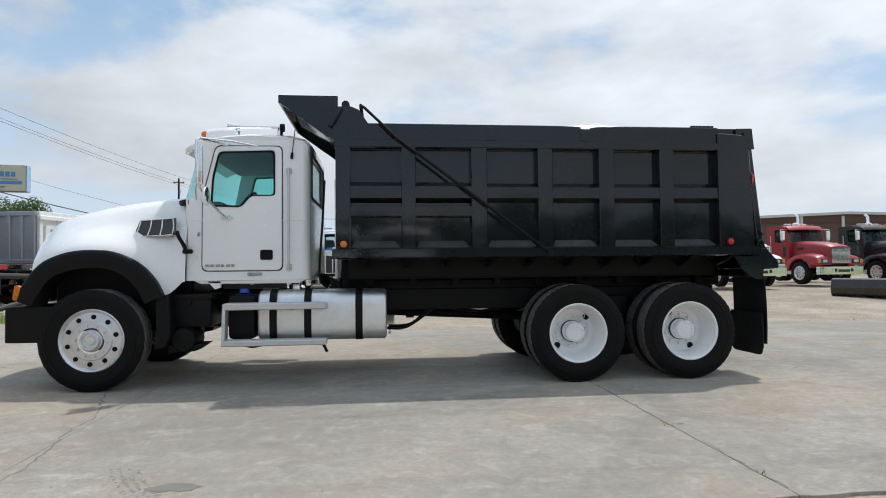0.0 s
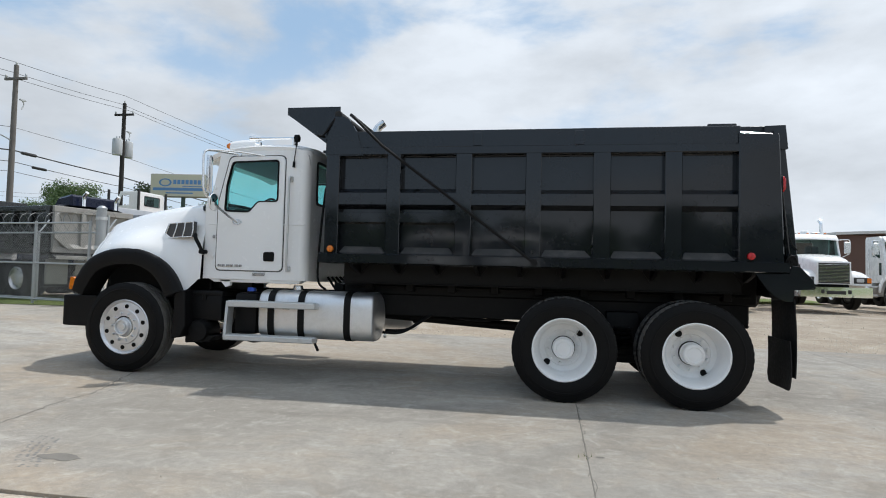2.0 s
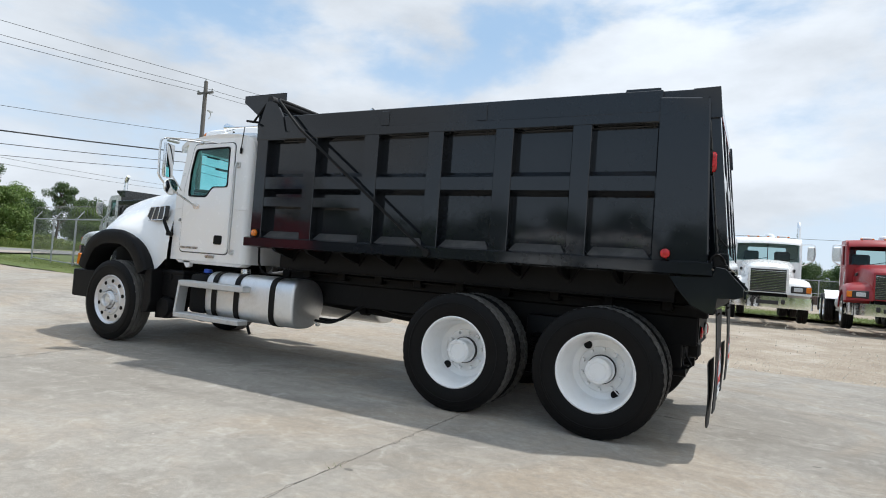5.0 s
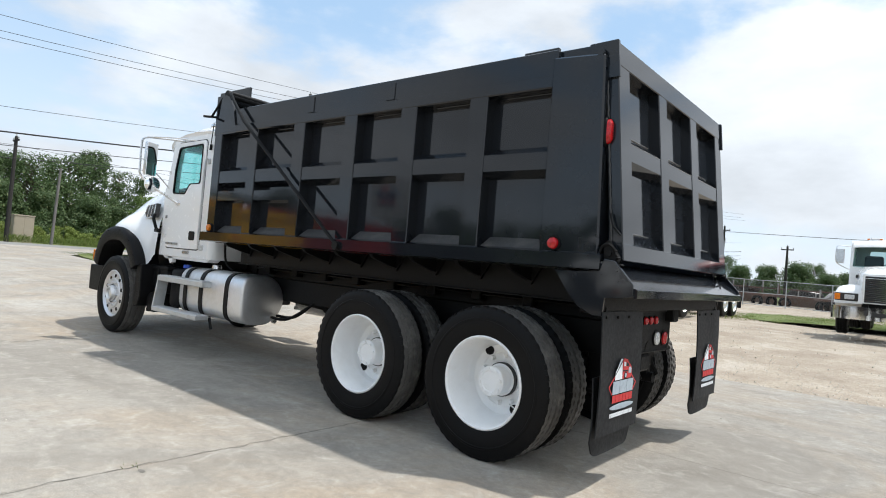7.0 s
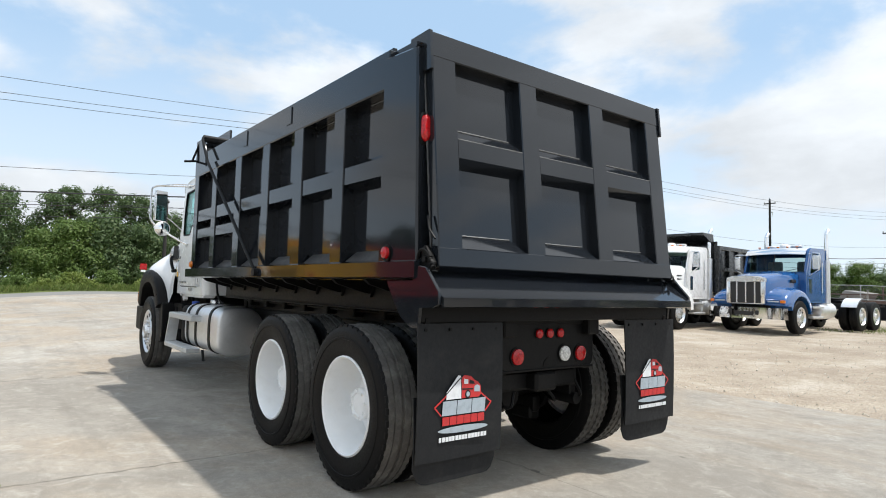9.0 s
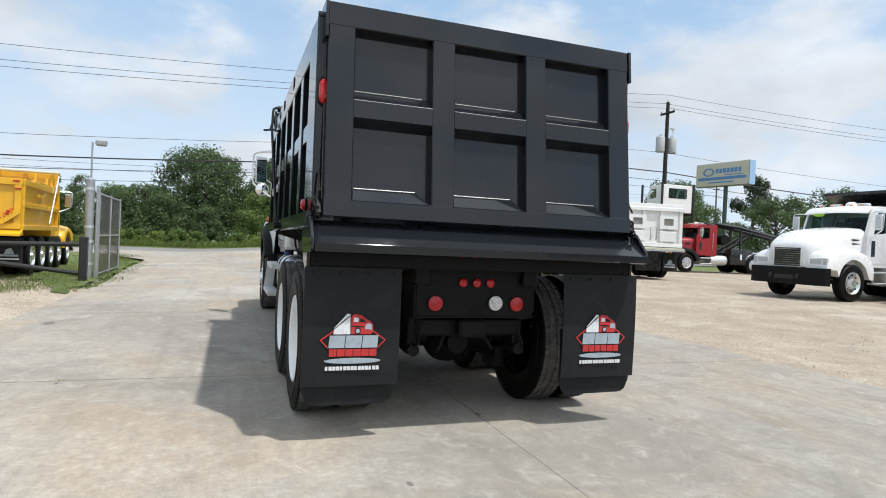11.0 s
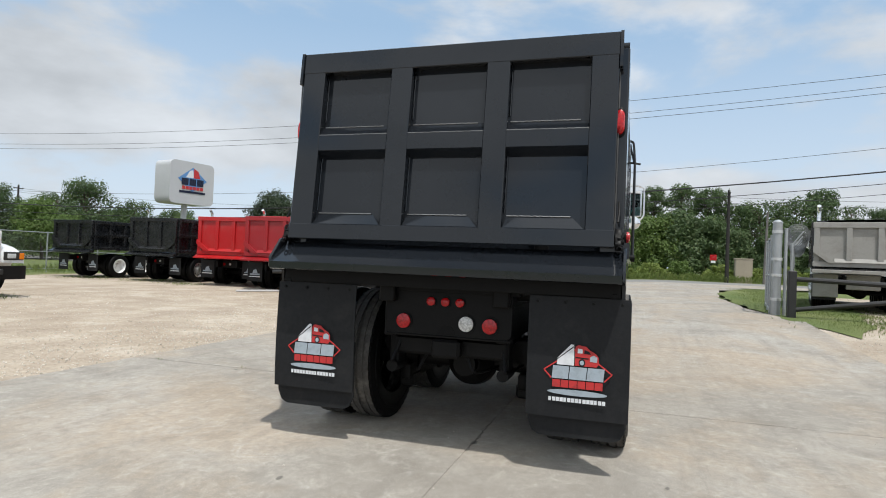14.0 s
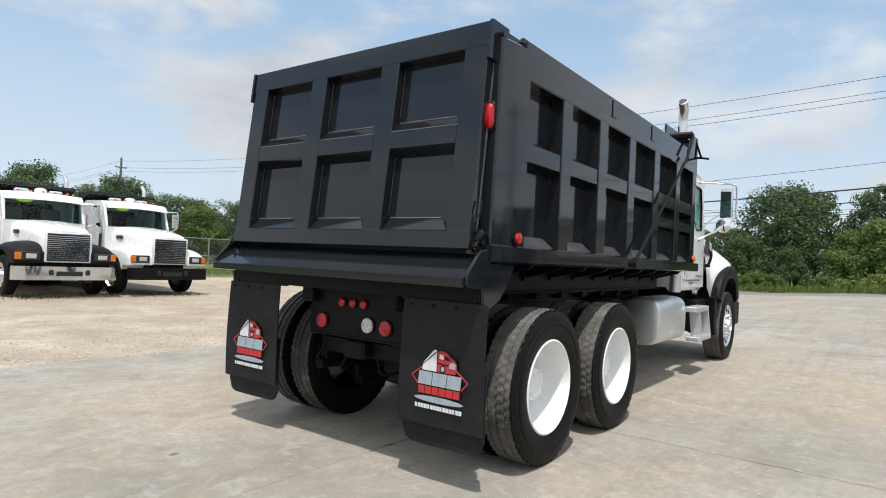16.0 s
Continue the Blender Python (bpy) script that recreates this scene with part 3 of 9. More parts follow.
def crack(name, pts, width, seed):
    """A wandering crack: a thin dark strip in the slab's skin."""
    rnd = random.Random(seed)
    bm = BM()
    line = []
    for a, b in zip(pts, pts[1:]):
        a, b = Vector(a), Vector(b)
        n = max(2, int((b - a).length / 0.07))
        for k in range(n):
            p = a.lerp(b, k / n)
            d = (b - a).normalized()
            w = rnd.uniform(-0.022, 0.022)
            line.append((Vector((p.x - d.y * w, p.y + d.x * w, 0)), d))
    prev = None
    for p, d in line:
        s = Vector((-d.y, d.x, 0)) * width * rnd.uniform(0.25, 1.0) * 0.5
        z = Vector((0, 0, 0.0025))
        cur = (bm.verts.new(p + s + z), bm.verts.new(p - s + z))
        if prev:
            bm.faces.new((prev[0], prev[1], cur[1], cur[0]))
        prev = cur
    on_land(bm, 99)
    part(name, bm, joint_dirt, pavement)


crack("crack", [(-6.5, -1.1), (-6.12, -2.2), (-6.13, -2.56), (-5.96, -3.5), (-5.92, -4.0), (-5.6, -4.6)], 0.018, 3)
crack("crack", [(-7.4, 0.8), (-7.0, -0.5), (-6.5, -1.1)], 0.012, 4)
# worn joints: ragged edges and old filler along the lines of the slabs
crack("crack", [(-0.2, 0.17), (0.3, 0.19), (0.75, 0.18)], 0.010, 6)
crack("crack", [(-1.20, 0.3), (-1.19, 1.6), (-1.21, 3.2), (-1.20, 5.0)], 0.008, 8)
crack("crack", [(-1.21, -0.4), (-1.19, -1.8), (-1.20, -3.2), (-1.19, -4.62)], 0.009, 12)
crack("crack", [(3.41, -4.6), (3.40, -2.5), (3.39, 0.1)], 0.009, 13)
for k, (x, y, r) in enumerate([(-4.82, -4.07, 0.10), (1.66, -0.73, 0.026), (0.85, 1.55, 0.020), (0.45, 0.19, 0.035), (-1.1, -3.1, 0.025)]):
    bm = BM()
    rnd = random.Random(k)
    vs = [bm.verts.new((x + math.cos(a) * r * rnd.uniform(0.6, 1.25) * 1.5, y + math.sin(a) * r * rnd.uniform(0.6, 1.2) * 0.8, 0.0025)) for a in [i * math.pi / 8 for i in range(16)]]
    bm.faces.new(vs)
    part("oil_stain", bm, joint_dirt, pavement, "dark oil stain")

# loose stones where the gravel meets the slab, and over the yard
rnd = random.Random(11)
bm = BM()


def pebble(bm, x, y, z, r):
    m = Matrix.Translation((x, y, z + terr(x, y))) @ Euler((rnd.uniform(0, 6), rnd.uniform(0, 6), rnd.uniform(0, 6))).to_matrix().to_4x4() @ Matrix.Diagonal((r, r * rnd.uniform(0.6, 1), r * rnd.uniform(0.4, 0.8), 1))
    b = 0.9
    vs = [bm.verts.new(m @ Vector(c)) for c in ((1, 0, 0), (-1, 0, 0), (0, 1, 0), (0, -1, 0), (0, 0, b), (0, 0, -b))]
    for i, j, k in ((0, 2, 4), (2, 1, 4), (1, 3, 4), (3, 0, 4), (2, 0, 5), (1, 2, 5), (3, 1, 5), (0, 3, 5)):
        bm.faces.new((vs[i], vs[j], vs[k]))


for _ in range(2600):
    pebble(bm, rnd.uniform(-9, 12), -4.66 - abs(rnd.gauss(0, 1.4)), -0.018, rnd.uniform(0.006, 0.022))
for _ in range(1200):
    pebble(bm, rnd.uniform(-9, 14), 5.06 + abs(rnd.gauss(0, 2.5)), -0.015, rnd.uniform(0.006, 0.017))
for _ in range(1400):
    pebble(bm, rnd.uniform(-14, 20), rnd.choice((rnd.uniform(-20, -6), rnd.uniform(6, 20))), -0.014, rnd.uniform(0.007, 0.017))
for _ in range(4200):
    pebble(bm, rnd.uniform(-13, 12), 5.2 + 11 * rnd.random() ** 1.5, -0.019, 0.007 + 0.020 * rnd.random() ** 3)
for _ in range(4200):
    pebble(bm, rnd.uniform(-14, 6), -4.75 - 10 * rnd.random() ** 1.5, -0.019, 0.007 + 0.020 * rnd.random() ** 3)
for _ in range(300):
    pebble(bm, rnd.uniform(-9, 8), rnd.uniform(-4.6, 5), 0.003, rnd.uniform(0.003, 0.009))
single("loose_stones", bm, stone, "scattered small limestone chips on the gravel", "stones", kind="stuff", angle=10)


# a faint ladder-like tyre print near the slab edge
print_dust = plain("print_dust", (0.215, 0.205, 0.192), 0.9, vary=0.3, scale=30)
rnd = random.Random(31)
bm = BM()
for k in range(4):
    for j in range(26):
        t = j / 25
        px = (1 - t) ** 2 * -4.963 + 2 * t * (1 - t) * -5.21 + t * t * -5.353 + k * 0.058 + rnd.gauss(0, 0.004)
        py = -4.30 + 0.62 * t + rnd.gauss(0, 0.006)
        if rnd.random() < 0.25 + 0.4 * abs(t - 0.5):
            continue
        w, l, a = rnd.uniform(0.006, 0.014), rnd.uniform(0.008, 0.016), rnd.uniform(-0.5, 0.5)
        q = [Vector((px + u * math.cos(a) - v * math.sin(a), py + u * math.sin(a) + v * math.cos(a), 0.0012)) for u, v in ((-w, -l), (w, -l * 0.7), (w * 0.8, l), (-w * 0.9, l * 0.8))]
        for p in q:
            p.z += terr(p.x, p.y)
        bm.faces.new([bm.verts.new(p) for p in q])
part("tyre_print", bm, print_dust, pavement, "faint grey ladder-like tyre print")


def tufts(name, spots, h, label, seed, spread=0.35, blades=40, mat=None):
    rnd = random.Random(seed)
    bm = BM()
    for x, y, s in spots:
        for _ in range(int(blades * s)):
            px, py = x + rnd.gauss(0, spread * s), y + rnd.gauss(0, spread * s)
            a, l = rnd.uniform(0, 6.28), h * rnd.uniform(0.4, 1.1)
            lean = Vector((math.cos(a), math.sin(a), 0)) * l * rnd.uniform(0.1, 0.7)
            w = Vector((-math.sin(a), math.cos(a), 0)) * 0.008
            b = Vector((px, py, -0.03 + terr(px, py)))
            v = [bm.verts.new(p) for p in (b - w, b + w, b + lean * 0.5 + Vector((0, 0, l * 0.7)), b + lean + Vector((0, 0, l)))]
            bm.faces.new((v[0], v[1], v[2]))
            bm.faces.new((v[0], v[2], v[3]))
    return single(name, bm, mat or grass_blade, label, "grass", kind="stuff", angle=180)


rnd = random.Random(5)
verge_spots = [(rnd.uniform(-32, -9.8), 0, 1) for _ in range(240)]
verge_spots = [(x, (5.4 + rnd.uniform(0.1, 2.4) if rnd.random() < 0.5 else -5.3 - rnd.uniform(0.1, 1.8)) * (1 + max(0, -x - 20) * 0.025), s) for x, y, s in verge_spots]
tufts("verge_grass", verge_spots, 0.085, "short green grass blades at the gate posts", 21, 0.5, 110)
tufts("yard_weeds", [(-4.3, -14.6, 1.2), (-2.0, -14.3, 1), (-6.0, -14.3, 1), (-12.9, 7.0, 0.5), (-14, 9.5, 0.8), (-15.5, -21.8, 1.5), (-16, -18.6, 1.5), (-15.2, -16, 1), (-8.0, 19.5, 0.6), (-3, 30, 2), (0, 31, 2)], 0.11, "low green weeds growing through the gravel", 22, 0.4, 260)
tufts("joint_weeds", [(-1.20, -3.12, 0.22), (-1.19, -4.3, 0.15)], 0.06, "tiny weeds in a slab joint", 23, 0.12, 60)
rnd = random.Random(9)
tufts("strip_grass", [(rnd.uniform(-5.2, 10), rnd.uniform(20.6, 28), 0.8) for _ in range(150)], 0.10, "short yellowing grass with bare edges", 24, 0.5, 70)
tufts("verge_edge_grass", [(-10 - k * 0.35 + rnd.gauss(0, 0.3), -5.0 - max(0, k - 16) * 0.05 + rnd.gauss(0, 0.35), 0.6) for k in range(60)] + [(-10 - k * 0.4 + rnd.gauss(0, 0.3), -6.0 - k * 0.11 + rnd.gauss(0, 0.4), 0.6) for k in range(45)], 0.09, "ragged grass edge beside the drive", 25, 0.3, 90)

# ---- the dump truck ----
truck = thing("dump_truck", "white dump truck with a glossy black steel bed on concrete", "dump truck")

# chassis
for s in (-1, 1):
    bm = BM()
    add_box(bm, (-7.25, s * 0.43 - 0.04, 0.80), (0.72, s * 0.43 + 0.04, 1.06), 0.008)
    part("frame_rail", bm, chassis_black, truck, "black painted chassis rail")
for x in (-7.0, -5.6, -4.4, -3.3, -2.2, -0.7, 0.5):
    bm = BM()
    add_box(bm, (x - 0.06, -0.42, 0.84), (x + 0.06, 0.42, 1.02), 0.01)
    part("cross_member", bm, chassis_black, truck)
bm = BM()
add_cyl(bm, (-5.2, 0, 0.86), (-1.5, 0, 0.66), 0.06, 14)
for x in (-5.2, -3.2, -1.6):
    add_cyl(bm, (x - 0.05, 0, 0.86 - (x + 5.2) * 0.054), (x + 0.05, 0, 0.86 - (x + 5.2) * 0.054), 0.085, 14)
part("drive_shaft", bm, chassis_black, truck)
# bed sub-frame and the gusseted cross sills under the bed
for s in (-1, 1):
    bm = BM()
    add_box(bm, (-4.05, s * 0.43 - 0.06, 1.06), (0.80, s * 0.43 + 0.06, 1.42), 0.01)
    for k in range(9):
        x = -3.7 + k * 0.52
        add_box(bm, (x - 0.05, s * 0.49, 1.10), (x + 0.05, s * 0.60, 1.36), 0.01)
    part("bed_rail", bm, chassis_black, truck)
    bm = BM()
    add_box(bm, (-4.0, s * 0.50 - 0.07, 1.145), (0.70, s * 0.50 + 0.07, 1.165), 0.004)
    part("rail_flange", bm, chassis_black, truck)
    bm = BM()
    add_box(bm, (-3.95, s * 0.80 - 0.012, 1.20), (0.55, s * 0.80 + 0.012, 1.425), 0.004)
    add_box(bm, (-3.95, s * 0.80 - 0.04, 1.19), (0.55, s * 0.80 + 0.04, 1.205), 0.003)
    part("bed_longmember", bm, chassis_black, truck)
for s in (-1, 1):
    for k in range(10):
        x = -3.75 + k * 0.48
        bm = BM()
        add_prism(bm, [(s * 1.16, 1.425), (s * 0.80, 1.425), (s * 0.80, 1.31), (s * 0.90, 1.33), (s * 1.12, 1.39)], "x", x - 0.02, x + 0.02)
        part("cross_sill", bm, chassis_black, truck)
        bm = BM()
        lo, hi = sorted((s * 0.81, s * 0.835))
        add_prism(bm, [(x - 0.10, 1.42), (x + 0.10, 1.42), (x + 0.015, 1.29), (x - 0.015, 1.29)], "y", lo, hi)
        part("gusset", bm, chassis_black, truck)
# hoist, cross tubes, air tank and hoses
bm = BM()
add_cyl(bm, (-4.0, 0, 1.0), (-3.9, 0, 2.2), 0.11, 18)
add_cyl(bm, (-4.12, -0.5, 1.12), (-4.12, 0.5, 1.12), 0.06, 14)
part("hoist_cylinder", bm, chassis_black, truck)
for s in (1,):
    bm = BM()
    add_lathe(bm, [(0.0, -0.42), (0.09, -0.41), (0.115, -0.36), (0.115, 0.36), (0.09, 0.41), (0.0, 0.42)], (-2.75, s * 0.56, 0.98), "x", 20)
    part("air_tank", bm, chassis_black, truck)
for k, (a, b, c) in enumerate([((-3.50, -0.62, 0.60), (-3.25, -0.56, 0.61), (-2.9, -0.45, 0.84)), ((-3.48, -0.56, 0.62), (-3.2, -0.5, 0.64), (-2.95, -0.4, 0.86)), ((-2.7, -0.4, 0.81), (-2.35, -0.4, 0.77), (-1.95, -0.4, 0.82)), ((-5.1, -1.02, 0.50), (-5.0, -1.0, 0.46), (-4.8, -1.0, 0.5)), ((-4.24, -0.98, 0.51), (-4.22, -0.98, 0.46), (-4.18, -0.98, 0.38))]):
    bm = BM()
    add_tube(bm, bend([a, b, c], 6), 0.017, 8)
    part("hose", bm, chassis_black, truck)
for k in range(5):
    bm = BM()
    y = -0.30 + k * 0.15
    add_tube(bm, bend([(-4.35, y, 1.25), (-4.2, y + 0.05, 1.05 + 0.03 * k), (-4.05, y, 1.2)], 6), 0.015, 8)
    part("air_line", bm, rubber, truck)
bm = BM()
add_tube(bm, bend([(-4.22, -0.80, 2.35), (-4.24, -0.86, 1.85), (-4.28, -0.82, 1.25), (-4.2, -0.75, 1.1)], 6), 0.014, 8)
part("air_line", bm, rubber, truck)

# wheels
TYRE_R, HUB_Z, FRONT_Z = 0.556, 0.556, 0.578


def tyre_profile(w, r=TYRE_R):
    h = w / 2
    return [(0.325, -h * 0.72), (0.345, -h * 0.88), (0.40, -h * 0.99), (0.45, -h * 1.0), (r - 0.055, -h * 0.96), (r - 0.022, -h * 0.90), (r - 0.004, -h * 0.80), (r, -h * 0.62),
            (r, -h * 0.50), (r - 0.012, -h * 0.49), (r - 0.012, -h * 0.42), (r, -h * 0.41), (r + 0.002, -h * 0.1), (r - 0.012, -h * 0.09), (r - 0.012, h * 0.09), (r + 0.002, h * 0.1),
            (r, h * 0.41), (r - 0.012, h * 0.42), (r - 0.012, h * 0.49), (r, h * 0.50), (r, h * 0.62), (r - 0.004, h * 0.80), (r - 0.022, h * 0.90), (r - 0.055, h * 0.96), (0.45, h * 1.0), (0.40, h * 0.99), (0.345, h * 0.88), (0.325, h * 0.72)]


def add_tyre(parent, x, y, w, lug, seg=232, r=TYRE_R, hz=HUB_Z):
    prof = tyre_profile(w, r)
    n = len(prof)
    side = BM()
    for a, b in ((0, 7), (n - 7, n)):
        add_lathe(side, prof[a:b], (x, y, hz), "y", seg // 4)
    for s in (-1, 1):   # raised band on the sidewall
        add_lathe(side, [(0.452, s * w / 2 * 1.0), (0.455, s * (w / 2 + 0.004)), (0.468, s * (w / 2 + 0.003)), (0.472, s * w / 2 * 0.985)], (x, y, hz), "y", seg // 4)
    tread = BM()
    lugs = [lug if 6 <= k <= 8 or n - 9 <= k <= n - 7 else (lug * 0.75 if 11 <= k <= n - 12 else 0.0) for k in range(n)]
    add_lathe(tread, prof[6:n - 6], (x, y, hz), "y", seg, lugs[6:n - 6])
    if lug > 0.005:      # notched shoulder blocks
        for s in (-1, 1):
            for k in range(46):
                m = Matrix.Translation((x, y, hz)) @ Matrix.Rotation(2 * math.pi * k / 46 + 0.03 * s, 4, "Y")
                q = [m @ Vector(p) for p in [(-0.022, s * w * 0.395, r - 0.012), (0.022, s * w * 0.395, r - 0.012), (0.019, s * w * 0.395, r - 0.001), (-0.019, s * w * 0.395, r - 0.001), (-0.022, s * w * 0.452, r - 0.030), (0.022, s * w * 0.452, r - 0.030), (0.019, s * w * 0.446, r - 0.009), (-0.019, s * w * 0.446, r - 0.009)]]
                v = [side.verts.new(p) for p in q]
                for f in ((3, 2, 6, 7), (7, 6, 5, 4), (0, 3, 7, 4), (2, 1, 5, 6), (0, 1, 2, 3)):
                    side.faces.new([v[i] for i in f])
    part("tread", tread, tread_rubber, parent, "dusty worn tread blocks", angle=50)
    return part("tyre", side, rubber, parent, "black rubber truck tyre")


def rear_wheel(x, s, turn):
    """A pair of tyres on white steel wheels; s is the side."""
    w = new("wheel")
    w.parent = truck
    tagged(w, "dual rear wheel with a white steel disc and black tyres")
    o = -1.108 if s < 0 else 1.160
    add_tyre(w, x, o, 0.275, 0.0051 if s < 0 else 0.009)
    add_tyre(w, x, o - s * 0.33, 0.275, 0.008 if s < 0 else 0.011)
    bm = BM()

    def turned(bm, prof, seg=48):
        add_lathe(bm, [(r, s * h) for r, h in prof], (x, o, HUB_Z), "y", seg)
    turned(bm, [(0.30, -0.13), (0.325, 0.095), (0.338, 0.105), (0.340, 0.122), (0.330, 0.128), (0.318, 0.118), (0.308, 0.085), (0.300, 0.03), (0.293, -0.02), (0.287, -0.070), (0.277, -0.088), (0.270, -0.105), (0.268, -0.128), (0.258, -0.143), (0.240, -0.149), (0.205, -0.152), (0.198, -0.160), (0.0, -0.165)])
    part("rim", bm, wheel_white, w, "white painted steel rim with a deep dish")
    bm = BM()
    turned(bm, [(0.126, -0.166), (0.120, -0.122), (0.104, -0.116), (0.101, -0.024), (0.112, -0.018), (0.112, 0.002), (0.104, 0.012), (0.078, 0.016), (0.072, 0.010), (0.0, 0.012)], 36)
    for k in range(8):
        a = k * math.pi / 4 + 0.2
        c = Vector((x + math.cos(a) * 0.091, o + s * 0.008, HUB_Z + math.sin(a) * 0.091))
        add_cyl(bm, c, c + Vector((0, s * 0.016, 0)), 0.012, 6)
    part("hub", bm, wheel_white, w, "white hub with a bolted cap")
    bm = BM()
    turned(bm, [(0.1275, -0.164), (0.1280, -0.128), (0.1245, -0.124), (0.1205, -0.126)], 36)
    part("hub_gap", bm, pipe_black, w, "dark gap round the hub")
    for k in range(10):
        a = k * math.pi / 5 + turn
        c = Vector((x + math.cos(a) * 0.177, o - s * 0.165, HUB_Z + math.sin(a) * 0.177))
        bm = BM()
        add_cyl(bm, c, c + Vector((0, s * 0.045, 0)), 0.019, 6, 0.016)
        part("lug_nut", bm, wheel_white, w)
    for k in (0, 1):
        a = turn + k * math.pi
        bm = BM()
        c = Vector((x + math.cos(a) * 0.240, o - s * 0.144, HUB_Z + math.sin(a) * 0.240))
        disc(bm, c - Vector((0, 0.008, 0)), 0.036, "y", 0.016, 20)
        part("hand_hole", bm, rubber, w, "dark hand hole in the disc")
    bm = BM()
    a = turn + 0.12
    add_tube(bm, [(x + math.cos(a) * 0.262, o - s * 0.13, HUB_Z + math.sin(a) * 0.262), (x + math.cos(a) * 0.20, o - s * 0.08, HUB_Z + math.sin(a) * 0.20)], 0.006, 6)
    part("valve_stem", bm, chrome, w)
    return w


rear_wheel(-1.335, -1, 0.75)
rear_wheel(0.0, -1, -1.0)
rear_wheel(-1.335, 1, 2.4)
rear_wheel(0.0, 1, 3.4)


def front_wheel(x, s):
    w = new("wheel")
    w.parent = truck
    tagged(w, "front wheel with a polished alloy disc and black tyre")
    o = s * 1.02
    add_tyre(w, x, o, 0.30, 0.004, 112, 0.548, FRONT_Z)
    bm = BM()
    add_lathe(bm, [(r, s * h) for r, h in [(0.30, -0.12), (0.322, 0.09), (0.336, 0.105), (0.338, 0.125), (0.328, 0.132), (0.315, 0.122), (0.300, 0.104), (0.288, 0.106), (0.215, 0.114), (0.205, 0.126), (0.135, 0.130)]], (x, o, FRONT_Z), "y", 56)
    part("rim", bm, wheel_alloy, w, "bright alloy rim with ten hand holes")
    bm = BM()
    add_lathe(bm, [(r, s * h) for r, h in [(0.122, 0.122), (0.116, 0.142), (0.108, 0.146), (0.103, 0.170), (0.096, 0.182), (0.086, 0.184), (0.080, 0.176), (0.076, 0.146), (0.046, 0.142), (0.044, 0.160), (0.036, 0.166), (0.0, 0.167)]], (x, o, FRONT_Z), "y", 36)
    part("hub", bm, alloy, w, "worn alloy hub")
    for k in range(10):
        a = k * math.pi / 5 - 0.07
        c = Vector((x + math.cos(a) * 0.158, o + s * 0.126, FRONT_Z + math.sin(a) * 0.168))
        bm = BM()
        add_cyl(bm, c, c + Vector((0, s * 0.032, 0)), 0.017, 6, 0.013)
        part("lug_nut", bm, wheel_alloy, w)
        a += math.pi / 10
        bm = BM()
        disc(bm, (x + math.cos(a) * 0.252, o + s * 0.1115 - 0.004, FRONT_Z + math.sin(a) * 0.252), 0.026, "y", 0.010, 18)
        part("hand_hole", bm, rubber, w, "dark round hand hole")


front_wheel(-6.64, -1)
front_wheel(-6.64, 1)
# axles and suspension
for x in (-1.335, 0.0):
    bm = BM()
    add_cyl(bm, (x, -0.95, HUB_Z), (x, 0.95, HUB_Z), 0.075, 16)
    add_lathe(bm, [(0.0, -0.20), (0.10, -0.19), (0.19, -0.10), (0.21, 0.0), (0.19, 0.10), (0.10, 0.19), (0.0, 0.20)], (x, 0.05, HUB_Z), "x", 24)
    add_cyl(bm, (x + 0.15, 0.05, HUB_Z), (x + 0.30, 0.05, HUB_Z), 0.09, 16)
    for s in (-1, 1):
        add_lathe(bm, [(0.0, -0.12), (0.09, -0.11), (0.095, 0.0), (0.09, 0.11), (0.0, 0.12)], (x + 0.24, s * 0.52, HUB_Z + 0.14), "x", 18)
        add_cyl(bm, (x, s * 0.56, HUB_Z), (x, s * 0.62, HUB_Z), 0.20, 24)
    part("axle", bm, chassis_black, truck, "grimy black drive axle with brake chambers")
for s in (-1, 1):
    bm = BM()
    add_box(bm, (-1.5, s * 0.50 - 0.05, 0.36), (0.16, s * 0.50 + 0.05, 0.50), 0.03, 2)
    add_box(bm, (-0.85, s * 0.52 - 0.08, 0.45), (-0.48, s * 0.52 + 0.08, 0.95), 0.03, 2)
    add_box(bm, (-0.10, s * 0.50 - 0.06, 0.30), (0.14, s * 0.50 + 0.06, 0.42), 0.02)
    for k in range(5):
        add_lathe(bm, [(0.07, -0.022), (0.115, 0.0), (0.07, 0.022)], (-0.67, s * 0.62, 0.56 + k * 0.05), "z", 18)
    part("walking_beam", bm, chassis_black, truck)
bm = BM()
add_cyl(bm, (-6.64, -0.9, 0.5), (-6.64, 0.9, 0.5), 0.06, 14)
for s in (-1, 1):
    add_box(bm, (-7.3, s * 0.45 - 0.05, 0.62), (-5.9, s * 0.45 + 0.05, 0.70), 0.02)
part("front_axle", bm, chassis_black, truck)
# inner arches and engine mass
for s in (-1, 1):
    bm = BM()
    add_box(bm, (-7.2, s * 0.72 - 0.02, 0.72), (-5.75, s * 0.72 + 0.02, 1.45), 0.01)
    part("inner_arch", bm, chassis_black, truck)
bm = BM()
add_box(bm, (-7.2, -0.5, 0.75), (-5.8, 0.5, 1.5), 0.05)
part("engine", bm, chassis_black, truck)

